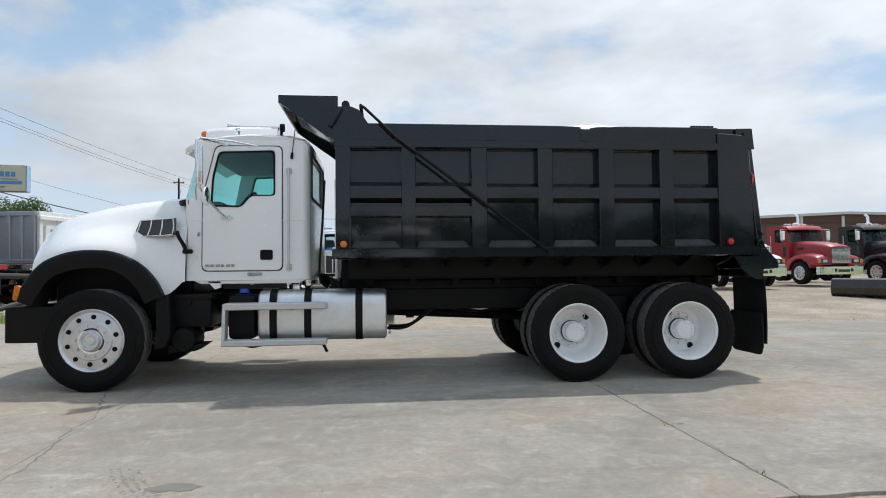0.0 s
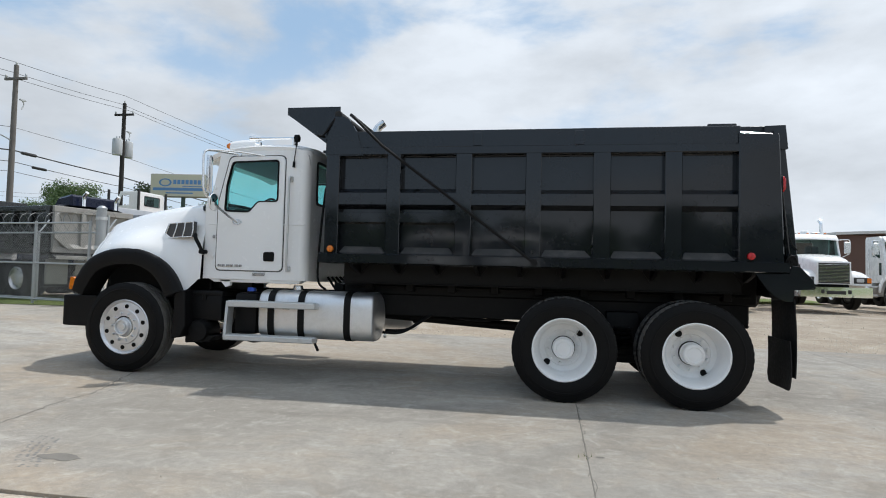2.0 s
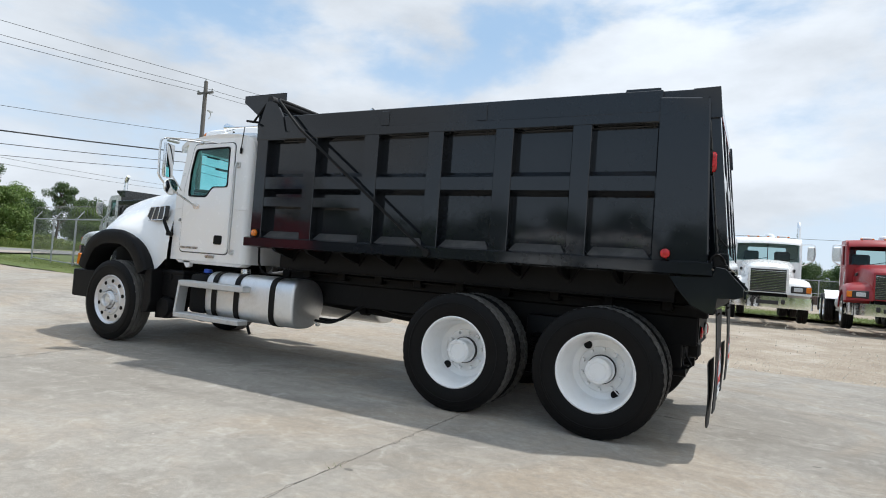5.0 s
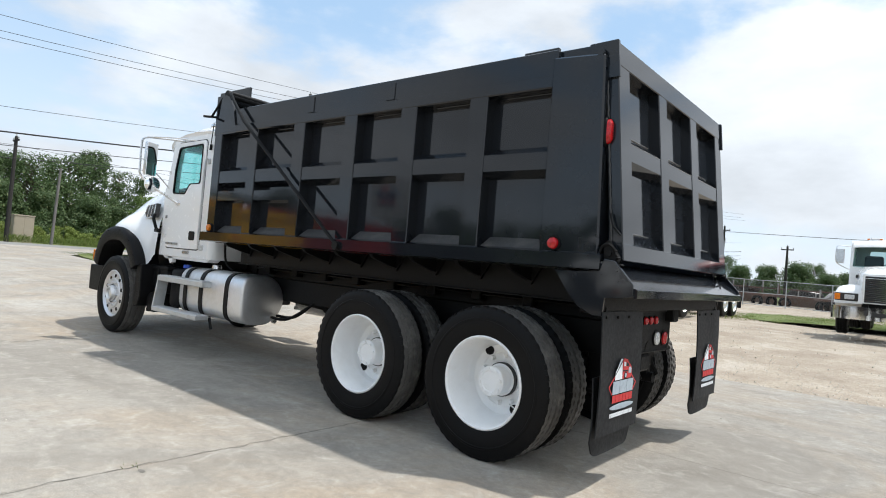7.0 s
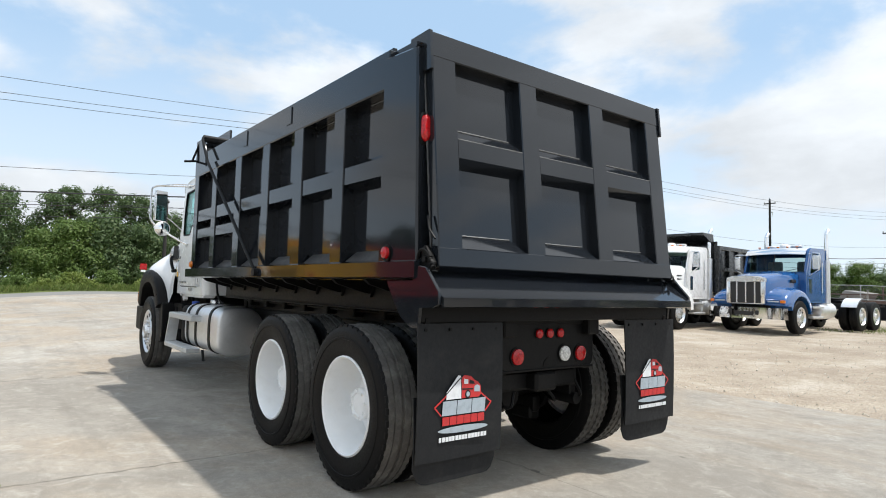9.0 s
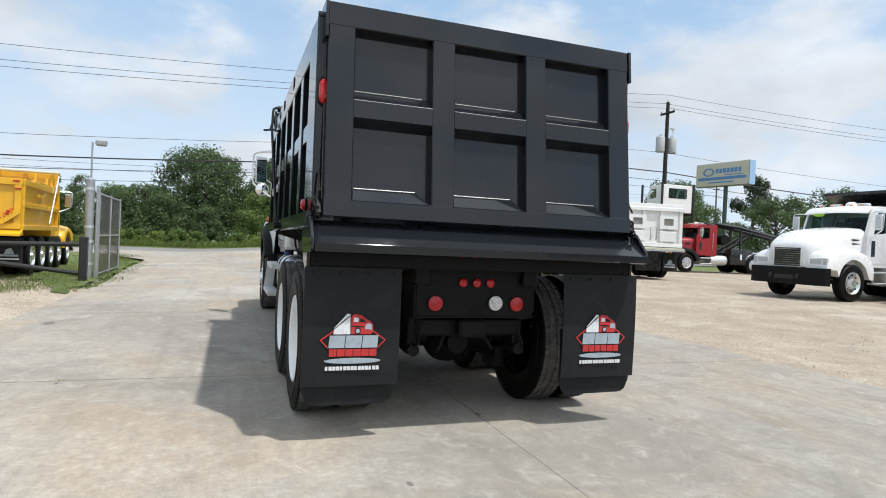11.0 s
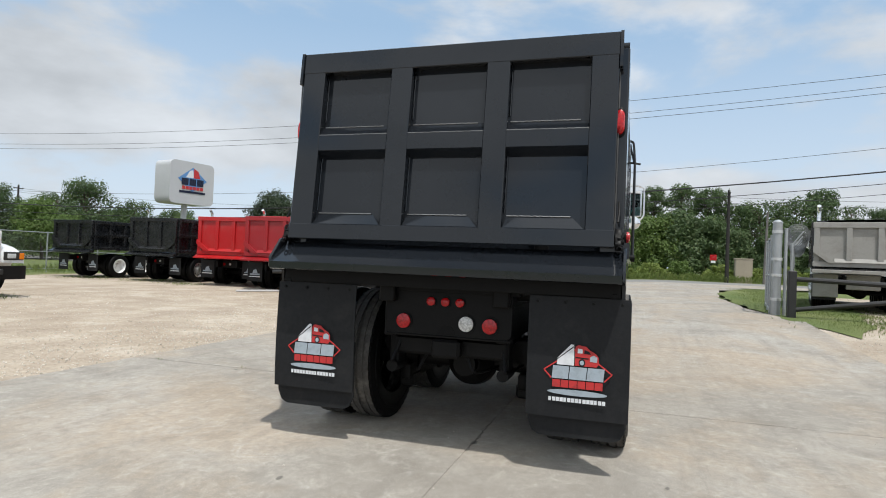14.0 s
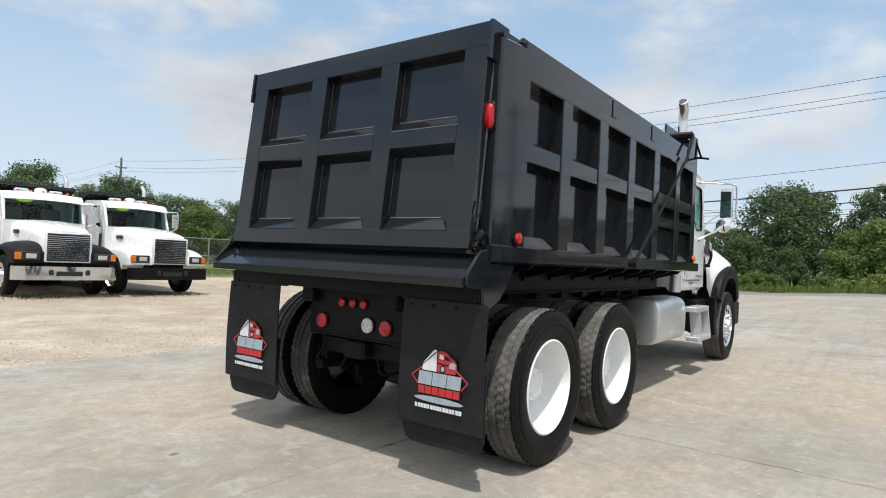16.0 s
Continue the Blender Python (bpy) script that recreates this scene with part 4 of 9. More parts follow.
# hood: sections from the windscreen forward
def hood_low(x):
    """Height of the wing's lower edge along the arch."""
    pts = [(-7.36, 1.10), (-7.30, 1.19), (-7.235, 1.297), (-7.124, 1.40), (-6.984, 1.472), (-6.814, 1.517), (-6.60, 1.530), (-6.415, 1.508), (-6.241, 1.432), (-6.125, 1.343), (-6.038, 1.241), (-5.979, 1.143), (-5.93, 1.045), (-5.88, 1.063), (-5.81, 1.124), (-5.75, 1.186), (-5.70, 1.197)]
    for (a, p), (b, q) in zip(pts, pts[1:]):
        if x <= b:
            t = max(0, min(1, (x - a) / (b - a)))
            return p + (q - p) * t
    return pts[-1][1]


HOOD_X = [-5.72, -5.75, -5.81, -5.88, -5.93, -5.955, -5.979, -6.01, -6.038, -6.08, -6.125, -6.18, -6.241, -6.32, -6.40, -6.54, -6.70, -6.86, -7.0, -7.12, -7.2, -7.27, -7.33]


def hood_ring(x):
    t = (x + 5.72) / (-7.33 + 5.72)
    crown = 2.205 - 0.135 * t - 0.165 * t * t * t - (0.05 * max(0, (t - 0.93) / 0.07) ** 2)
    wide = 0.80 - 0.10 * t - 0.05 * t * t - 0.03 * max(0, (t - 0.9) / 0.1) ** 2
    low = hood_low(x)
    bulge = 1.00 + 0.16 * math.exp(-((x + 6.6) / 0.42) ** 2) + 0.02
    if x < -7.0:
        bulge -= 0.10 * ((-7.0 - x) / 0.33) ** 2
    shoulder = crown - 0.13 - 0.03 * t
    waist = (0.97 - 0.10 * t)
    top = [(0.0, crown), (wide * 0.5, crown - 0.012), (wide * 0.8, crown - 0.035), (wide * 0.96, crown - 0.075), (wide * 1.04, shoulder)]
    side = []
    w0 = wide * 1.04
    for k in range(1, 9):
        u = k / 8
        z = shoulder + (low - shoulder) * u
        # the side runs down nearly upright, then swells to the arch
        y = w0 + (waist - w0) * min(1, u * 2.2) ** 0.8
        sw = max(0, (u - 0.30) / 0.70)
        y = y + (bulge - waist) * (sw * sw * (3 - 2 * sw)) ** 0.8
        side.append((y, z))
    half = top + side
    return half


hood_bm = BM()
rows = []
for x in HOOD_X:
    half = hood_ring(x)
    full = [(-y, z) for y, z in half[::-1]] + half[1:]
    rows.append([Vector((x, y, z)) for y, z in full])
vs = add_loft(hood_bm, rows, closed=False)
# nose
last = rows[-1]
nose = [Vector((-7.375 - 0.02 * math.cos(p.y * 1.2), p.y * 0.975, min(p.z - 0.02, 1.78))) for p in last]
nv = [hood_bm.verts.new(p) for p in nose]
for i in range(len(nv) - 1):
    hood_bm.faces.new((vs[-1][i], vs[-1][i + 1], nv[i + 1], nv[i]))
hood = part("hood", hood_bm, cab_white, truck, "white hood with swelling front wings", angle=60)
bm = BM()
add_box(bm, (-7.42, -0.58, 0.98), (-7.34, 0.58, 1.72), 0.03, 2)
part("grille", bm, chrome, hood)
# hood side vents: three slanted slots in a dark frame
for s in (-1, 1):
    def vent_pt(u, v):
        # u 0 front .. 1 rear, v 0 bottom .. 1 top
        x = -6.27 + u * 0.42 + v * 0.055 * (1 - u)
        z = 1.700 + v * 0.165 + u * 0.02
        y = 0.955 + 0.055 * u - 0.018 * v
        return Vector((x, s * y, z))
    bm = BM()
    quad = [vent_pt(-0.04, -0.08), vent_pt(1.03, -0.08), vent_pt(1.03, 1.08), vent_pt(-0.04, 1.08)]
    a = [bm.verts.new(p + Vector((0, s * 0.012, 0))) for p in quad]
    b = [bm.verts.new(p - Vector((0, s * 0.05, 0))) for p in quad]
    join(bm, a, b)
    bm.faces.new(a)
    v = part("vent", bm, grey_seal, hood, "dark side vent with three slanted slots")
    for k in range(4):
        u = k / 3
        bm = BM()
        p, q = vent_pt(u * 0.99, -0.06) + Vector((0, s * 0.016, 0)), vent_pt(u * 0.99, 1.06) + Vector((0, s * 0.016, 0))
        add_tube(bm, [p, p.lerp(q, 0.5) + Vector((0.012, s * 0.006, 0)), q], 0.007, 6)
        part("vent_bar", bm, polished, hood)
    for v0 in (-0.06, 1.06):
        bm = BM()
        add_tube(bm, [vent_pt(0, v0) + Vector((0, s * 0.016, 0)), vent_pt(1.0, v0) + Vector((0, s * 0.016, 0))], 0.007, 6)
        part("vent_bar", bm, polished, hood)
    # rubber hood latch at the seam
    bm = BM()
    add_tube(bm, bend([(-5.80, s * 1.03, 1.74), (-5.78, s * 1.055, 1.69), (-5.73, s * 1.05, 1.60), (-5.70, s * 1.03, 1.52)], 4), 0.022, 8)
    add_box(bm, (-5.74, min(s * 1.0, s * 1.06), 1.50), (-5.64, max(s * 1.0, s * 1.06), 1.55), 0.012)
    part("hood_latch", bm, rubber, hood, "black rubber hood latch")
    # wheel arch flare
    bm = BM()
    arc = bend([(-7.40, 0, 1.02), (-7.36, 0, 1.11), (-7.30, 0, 1.20), (-7.235, 0, 1.297), (-7.124, 0, 1.405), (-6.984, 0, 1.474), (-6.814, 0, 1.519), (-6.60, 0, 1.531), (-6.415, 0, 1.510), (-6.241, 0, 1.435), (-6.125, 0, 1.345), (-6.038, 0, 1.241), (-5.979, 0, 1.143), (-5.93, 0, 1.03)], 3)
    rows_f = []
    for k, p in enumerate(arc):
        t = (arc[min(k + 1, len(arc) - 1)] - arc[max(k - 1, 0)]).normalized()
        d = Vector((-t.z, 0, t.x))
        o = Vector((p.x, s * (1.165 - 0.025 * abs((p.x + 6.66) / 0.75) ** 4), p.z))
        w_in = 0.178
        rows_f.append([o + d * 0.012 - Vector((0, s * 0.06, 0)), o + d * 0.016, o + Vector((0, s * 0.018, 0)) + d * 0.004, o + Vector((0, s * 0.030, 0)) - d * 0.03, o + Vector((0, s * 0.032, 0)) - d * w_in * 0.8, o + Vector((0, s * 0.018, 0)) - d * w_in, o - Vector((0, s * 0.30, 0)) - d * (w_in - 0.01), o - Vector((0, s * 0.30, 0))])
    add_loft(bm, rows_f)
    flare = part("arch_flare", bm, flare_black, truck, "matt black plastic wheel arch flare", angle=40)
    for k in range(5, 38, 6):
        p = rows_f[k][3]
        bm = BM()
        disc(bm, p + Vector((0, -0.006 + s * 0.002, 0.0)), 0.009, "y", 0.012, 10)
        part("rivet", bm, rubber, flare)
    # amber side marker at the front edge
    bm = BM()
    add_prism(bm, rounded([(-7.42, 1.02), (-7.36, 1.02), (-7.34, 1.16), (-7.40, 1.18)], 0.02), "y", min(s * 1.10, s * 1.17), max(s * 1.10, s * 1.17))
    part("side_marker", bm, amber_lens, truck, "amber side marker lamp")
    # splash guard behind the front wheel
    bm = BM()
    add_prism(bm, [(-6.0, 1.05), (-5.86, 1.05), (-5.84, 0.62), (-5.90, 0.48), (-6.02, 0.46), (-5.98, 0.7)], "y", min(s * 0.72, s * 1.12), max(s * 0.72, s * 1.12), 0.01)
    part("splash_guard", bm, flare_black, truck)
# bumper
bm = BM()
prof = rounded([(-7.50, 0.57), (-7.44, 0.57), (-7.44, 0.95), (-7.50, 0.95)], 0.015)
add_box(bm, (-7.50, -1.16, 0.57), (-7.42, 1.16, 0.95), 0.02, 2)
for s in (-1, 1):
    add_box(bm, (-7.45, s * 1.16 - 0.03 if s > 0 else -1.16, 0.57), (-7.02, 1.16 if s > 0 else -1.13, 0.95), 0.01)
part("front_bumper", bm, chassis_black, truck, "straight black steel front bumper")

# cab
DOOR = rounded([(-5.55, 1.31), (-4.68, 1.31), (-4.68, 2.71), (-5.40, 2.71), (-5.545, 2.12)], 0.07, 4)
WINDOW = rounded([(-5.46, 2.03), (-5.13, 2.02), (-5.02, 2.15), (-4.755, 2.15), (-4.755, 2.665), (-5.37, 2.645), (-5.44, 2.36)], 0.045, 4)
cab_root = BM()
SIDE = [(-5.72, 1.20), (-4.49, 1.20), (-4.485, 1.30), (-4.485, 2.70), (-4.50, 2.78), (-5.46, 2.78), (-5.535, 2.74), (-5.655, 2.14), (-5.70, 2.10)]
for s in (-1, 1):
    lo, hi = sorted((s * 0.90, s * 0.965))
    add_plate(cab_root, SIDE, [WINDOW], "y", lo, hi)
# rounded rear corners, back wall with its window, firewall, floor
BACK_WIN = rounded([(-0.68, 2.17), (0.68, 2.17), (0.68, 2.665), (-0.68, 2.665)], 0.05)
add_plate(cab_root, [(-0.87, 1.2), (0.87, 1.2), (0.87, 2.76), (-0.87, 2.76)], [BACK_WIN], "x", -4.43, -4.38)
add_box(cab_root, (-5.70, -0.93, 1.2), (-4.40, 0.93, 1.26))
add_box(cab_root, (-5.74, -0.93, 1.2), (-5.70, 0.93, 2.13))
cab = part("cab", cab_root, cab_white, truck, "white steel day cab")
for s in (-1, 1):
    bm = BM()
    add_tube(bm, [(-4.48, s * 0.865, 1.2), (-4.48, s * 0.865, 2.0), (-4.48, s * 0.865, 2.78)], 0.0995, 28)
    part("corner_post", bm, cab_white, cab)
    bm = BM()
    lo, hi = sorted((s * 0.955, s * 0.980))
    add_plate(bm, DOOR, [WINDOW], "y", lo, hi)
    bmesh.ops.bevel(bm, geom=[e for e in bm.edges if len(e.link_faces) == 2 and e.calc_face_angle(0) > 0.6], offset=0.006, segments=1, affect="EDGES")
    door = part("door", bm, cab_white, cab, "white cab door with a dropped window sill")
    bm = BM()
    lo, hi = sorted((s * 0.958, s * 0.9675))
    big = [(x + (0.012 if x > -5.1 else -0.012), z + (0.012 if z > 2.0 else -0.012)) for x, z in DOOR]
    add_plate(bm, big, [WINDOW], "y", lo, hi)
    part("door_seal", bm, grey_seal, cab, "dark door gap seal")
    bm = BM()
    lo, hi = sorted((s * 0.962, s * 0.986))
    inner = [(-5.11 + (x + 5.11) * 0.955, 2.34 + (z - 2.34) * 0.945) for x, z in WINDOW]
    add_plate(bm, WINDOW, [inner], "y", lo, hi)
    part("window_seal", bm, rubber, cab, "black rubber window seal")
    bm = BM()
    lo, hi = sorted((s * 0.962, s * 0.967))
    add_prism(bm, WINDOW, "y", lo, hi)
    g = part("side_window", bm, cab_glass, cab, "greenish side window glass")
    g.visible_shadow = False
    # paddle handle in its recess
    bm = BM()
    lo, hi = sorted((s * 0.975, s * 0.987))
    add_prism(bm, rounded([(-4.92, 1.425), (-4.78, 1.425), (-4.78, 1.54), (-4.92, 1.54)], 0.025), "y", lo, hi)
    h = part("door_handle", bm, rubber, cab, "black square paddle handle")
    bm = BM()
    for k in range(6):
        x = -5.515 + k * 0.056
        add_box(bm, (x, min(s * 0.978, s * 0.992), 1.352), (x + (0.046 if k % 2 == 0 else 0.036), max(s * 0.978, s * 0.992), 1.380), 0.003)
    part("badge", bm, badge_metal, cab, "small metal badge bars")
    bm = BM()
    add_box(bm, (-5.06, min(s * 0.965, s * 0.985), 1.250), (-4.90, max(s * 0.965, s * 0.985), 1.285), 0.005)
    part("sill_plate", bm, badge_metal, cab)
    for z in (1.45, 1.70, 2.3):
        bm = BM()
        add_box(bm, (-5.60, min(s * 0.96, s * 0.985), z), (-5.575, max(s * 0.96, s * 0.985), z + 0.04), 0.004)
        part("door_hinge", bm, cab_white if z != 1.70 else badge_metal, cab)
    bm = BM()
    add_tube(bm, bend([(-4.60, s * 0.965, 2.43), (-4.60, s * 1.02, 2.41), (-4.60, s * 1.022, 1.9), (-4.60, s * 1.02, 1.37), (-4.58, s * 0.965, 1.34)], 5), 0.014, 8)
    for z in (2.43, 1.34):
        add_box(bm, (-4.63, min(s * 0.96, s * 0.985), z - 0.035), (-4.57, max(s * 0.96, s * 0.985), z + 0.035), 0.008)
    part("grab_rail", bm, step_alloy, cab, "dull alloy grab rail")
    # rear quarter ridge and lower body fold
    bm = BM()
    add_box(bm, (-5.66, min(s * 0.955, s * 0.972), 1.868), (-4.41, max(s * 0.955, s * 0.972), 1.878), 0.003)
    part("body_crease", bm, cab_white, cab)
    bm = BM()
    add_prism(bm, [(-5.66, 1.205), (-4.42, 1.205), (-4.50, 1.16), (-5.58, 1.16)], "y", *sorted((s * 0.78, s * 0.95)), 0.01)
    add_prism(bm, [(-5.50, 1.19), (-5.36, 1.19), (-5.36, 1.12), (-5.42, 1.10)], "y", *sorted((s * 0.90, s * 0.95)))
    part("rocker", bm, cab_white, cab)
# roof: crowned, with a peak over the windscreen
rows_r = []
for x, z, w in ((-4.382, 2.72, 0.93), (-4.395, 2.82, 0.945), (-4.46, 2.885, 0.955), (-4.62, 2.925, 0.965), (-5.0, 2.938, 0.968), (-5.28, 2.922, 0.968), (-5.42, 2.896, 0.967), (-5.53, 2.868, 0.966), (-5.63, 2.835, 0.962), (-5.72, 2.798, 0.950), (-5.79, 2.765, 0.93), (-5.83, 2.740, 0.90)):
    top = []
    for k in range(-8, 9):
        u = k / 8
        y = w * math.copysign(abs(u) ** 0.75, u)
        fore = ease((-5.40 - x) / 0.25)
        drop = (0.105 - 0.045 * fore) * abs(u) ** 3.0
        bow = 0.07 * fore * abs(u) ** 3
        top.append(Vector((x + bow, y, z - drop + 0.0)))
    bot = [Vector((p.x, p.y * 0.985, min(p.z - 0.02, 2.755) if x > -5.5 else p.z - 0.055)) for p in top[::-1]]
    rows_r.append(top + bot)
bm = BM()
add_loft(bm, rows_r)
part("roof", bm, cab_white, cab, "white crowned roof with a front peak", angle=50)
# windscreen, bowed
bm = BM()
ws = []
WRAP = [0.0, 0.35, 0.62, 0.78, 0.87, 0.93, 0.97, 1.0]
for u in [-v for v in WRAP[:0:-1]] + WRAP:
    bow = 0.185 * (1 - abs(u) ** 7)
    ws.append((Vector((-5.665 - bow, u * 0.935, 2.10)), Vector((-5.535 - bow * 0.72, u * 0.915, 2.755))))
a = [bm.verts.new(p) for p, q in ws]
b = [bm.verts.new(q) for p, q in ws]
for k in range(len(ws) - 1):
    bm.faces.new((a[k], a[k + 1], b[k + 1], b[k]))
g = part("windscreen", bm, cab_glass, cab, "green tinted windscreen", angle=60)
g.visible_shadow = False
bm = BM()
add_prism(bm, [(-5.66, -0.95), (-5.78, -0.91), (-5.86, -0.80), (-5.885, -0.5), (-5.89, 0.0), (-5.885, 0.5), (-5.86, 0.80), (-5.78, 0.91), (-5.66, 0.95)], "z", 2.05, 2.115, 0.01)
part("cowl", bm, flare_black, cab)
for s in (-1, 1):
    bm = BM()
    add_tube(bm, [(-5.632, s * 0.935, 2.10), (-5.508, s * 0.925, 2.76)], 0.030, 10)
    part("windscreen_post", bm, cab_white, cab)
bm = BM()
add_prism(bm, BACK_WIN, "x", -4.405, -4.400)
g = part("rear_window", bm, cab_glass, cab, "tinted rear window")
g.visible_shadow = False
bm = BM()
add_plate(bm, rounded([(-0.71, 2.14), (0.71, 2.14), (0.71, 2.695), (-0.71, 2.695)], 0.06), [BACK_WIN], "x", -4.385, -4.368)
part("rear_window_seal", bm, rubber, cab)
# inside: dash, wheel, seats
bm = BM()
add_box(bm, (-5.70, -0.88, 1.75), (-5.35, 0.88, 2.10), 0.05, 2)
part("dashboard", bm, interior, cab, "dark grey dashboard")
bm = BM()
c = Vector((-5.20, -0.45, 2.06))
tilt = Matrix.Translation(c) @ Matrix.Rotation(radians(-58), 4, "Y")
add_tube(bm, [tilt @ Vector((math.cos(a) * 0.22, math.sin(a) * 0.22, 0)) for a in [k * math.pi / 14 for k in range(29)]], 0.016, 8)
for a in (0.4, 2.5, 4.6):
    add_tube(bm, [c, tilt @ Vector((math.cos(a) * 0.22, math.sin(a) * 0.22, 0))], 0.014, 6)
part("steering_wheel", bm, rubber, cab)
for y in (-0.48, 0.48):
    bm = BM()
    add_box(bm, (-5.05, y - 0.25, 1.62), (-4.55, y + 0.25, 1.80), 0.05, 2)
    add_box(bm, (-4.66, y - 0.24, 1.75), (-4.52, y + 0.24, 2.36), 0.05, 2)
    add_box(bm, (-4.64, y - 0.14, 2.34), (-4.54, y + 0.14, 2.50), 0.04, 2)
    part("seat", bm, interior, cab, "dark grey cab seat")
bm = BM()
add_box(bm, (-5.60, -0.90, 2.66), (-4.46, 0.90, 2.72), 0.02)
part("headliner", bm, interior, cab)
# roof kit: marker lamps, air horns, beacon base, aerial
for y in (-0.62, -0.32, 0.0, 0.32, 0.62):
    bm = BM()
    rows_l = []
    for x, w, h in ((-5.60, 0.048, 0.075), (-5.54, 0.050, 0.082), (-5.46, 0.044, 0.078), (-5.36, 0.030, 0.062), (-5.27, 0.012, 0.040)):
        z = 2.885 + 0.055 * ease((x + 5.72) / 0.5)
        rows_l.append([Vector((x, y - w, z - 0.07)), Vector((x, y - w * 0.9, z + h * 0.45)), Vector((x, y - w * 0.5, z + h * 0.9)), Vector((x, y, z + h)), Vector((x, y + w * 0.5, z + h * 0.9)), Vector((x, y + w * 0.9, z + h * 0.45)), Vector((x, y + w, z - 0.07))])
    add_loft(bm, rows_l)
    part("roof_lamp_base", bm, cab_white, cab, angle=60)
    bm = BM()
    rows_l = []
    for x, k in ((-5.596, 1.0), (-5.625, 0.95), (-5.650, 0.74), (-5.662, 0.42)):
        rows_l.append([Vector((x, y + math.cos(a) * 0.046 * k, 2.918 + math.sin(a) * 0.042 * k)) for a in [i * math.pi / 6 for i in range(12)]])
    add_loft(bm, rows_l)
    part("roof_lamp", bm, amber_lens, cab, "amber roof marker lamp", angle=60)
for y in (-0.50, 0.50):
    bm = BM()
    add_lathe(bm, [(0.0, -0.27), (0.046, -0.34), (0.066, -0.345), (0.060, -0.32), (0.034, -0.25), (0.020, -0.16), (0.016, 0.0), (0.016, 0.30), (0.0, 0.305)], (-5.04, y, 3.04), "x", 18)
    for x in (-5.30, -4.80):
        add_cyl(bm, (x, y, 2.86), (x, y, 3.04), 0.014, 8)
    add_box(bm, (-5.34, y - 0.03, 2.93), (-5.25, y + 0.03, 3.00), 0.012)
    part("air_horn", bm, chrome, cab, "chrome roof air horn")
    bm = BM()
    add_cyl(bm, (-4.76, y, 2.87), (-4.76, y, 2.99), 0.018, 8)
    add_cyl(bm, (-4.775, y, 3.035), (-4.725, y, 3.035), 0.048, 14)
    part("horn_driver", bm, flare_black, cab, "dark horn driver at the tube's end")
bm = BM()
add_lathe(bm, [(0.085, 0.0), (0.085, 0.05), (0.05, 0.085), (0.0, 0.09)], (-5.22, -0.22, 2.92), "z", 18)
part("roof_beacon", bm, cab_white, cab)
bm = BM()
add_tube(bm, [(-4.565, -0.985, 2.60), (-4.56, -0.99, 2.66), (-4.53, -0.99, 2.90)], 0.006, 6)
add_cyl(bm, (-4.568, -0.985, 2.57), (-4.564, -0.985, 2.64), 0.016, 8)
part("aerial", bm, rubber, cab)


def mirror(s):
    bm = BM()
    add_tube(bm, bend([(-5.30, s * 0.97, 2.735), (-5.40, s * 1.20, 2.725), (-5.47, s * 1.40, 2.70), (-5.485, s * 1.43, 2.60), (-5.475, s * 1.43, 2.35), (-5.465, s * 1.42, 2.22), (-5.42, s * 1.30, 2.10), (-5.34, s * 1.08, 1.96), (-5.28, s * 0.98, 1.90)], 5), 0.014, 8)
    add_tube(bm, [(-4.95, s * 0.97, 2.715), (-5.20, s * 1.16, 2.73), (-5.45, s * 1.38, 2.715)], 0.009, 8)
    add_tube(bm, bend([(-5.62, s * 0.95, 2.10), (-5.58, s * 1.10, 2.22), (-5.50, s * 1.25, 2.30)], 4), 0.009, 8)
    disc(bm, (-5.28, min(s * 0.965, s * 0.99), 1.90), 0.035, "y", 0.025, 14, 1.8)
    disc(bm, (-5.30, min(s * 0.965, s * 0.99), 2.735), 0.025, "y", 0.025, 14, 2.0)
    arm = part("mirror_arm", bm, polished, cab, "bright tubular mirror arm")
    bm = BM()
    y0, y1 = sorted((s * 1.215, s * 1.405))
    add_box(bm, (-5.502, y0, 2.22), (-5.464, y1, 2.655), 0.014, 2)
    toe = Matrix.Translation((-5.49, s * 1.31, 0)) @ Matrix.Rotation(radians(-s * 24), 4, "Z") @ Matrix.Translation((5.49, -s * 1.31, 0))
    bm.transform(toe)
    part("mirror_head", bm, polished, cab, "tall bright mirror housing")
    bm = BM()
    add_box(bm, (-5.462, y0 + 0.006, 2.226), (-5.452, y1 - 0.006, 2.649), 0.003)
    bm.transform(toe)
    part("mirror_glass", bm, mirror_glass, cab)
    bm = BM()
    add_lathe(bm, [(0.0, -0.055), (0.06, -0.05), (0.095, -0.02), (0.105, 0.0), (0.10, 0.008)], (-5.42, s * 1.28, 2.11), "x", 22)
    part("spot_mirror", bm, cab_white, cab, "round convex mirror")
    bm = BM()
    add_lathe(bm, [(0.098, 0.004), (0.06, 0.018), (0.0, 0.024)], (-5.42, s * 1.28, 2.11), "x", 22)
    part("spot_mirror_glass", bm, mirror_glass, cab)


mirror(-1)
mirror(1)

# tanks, steps, boxes
def tank_ring(s, x, r, n=44):
    """The tank's cross-section: flattened on the outer side and round on the inner one."""
    pts = []
    for k in range(n):
        a = 2 * math.pi * k / n
        c, d = math.cos(a), math.sin(a)
        p = 0.5 if c > 0 else 1.0
        pts.append(Vector((x, s * (0.745 + r * math.copysign(abs(c) ** p, c)), 0.795 + r * math.copysign(abs(d) ** (p if c > 0 else 1.0), d))))
    return pts


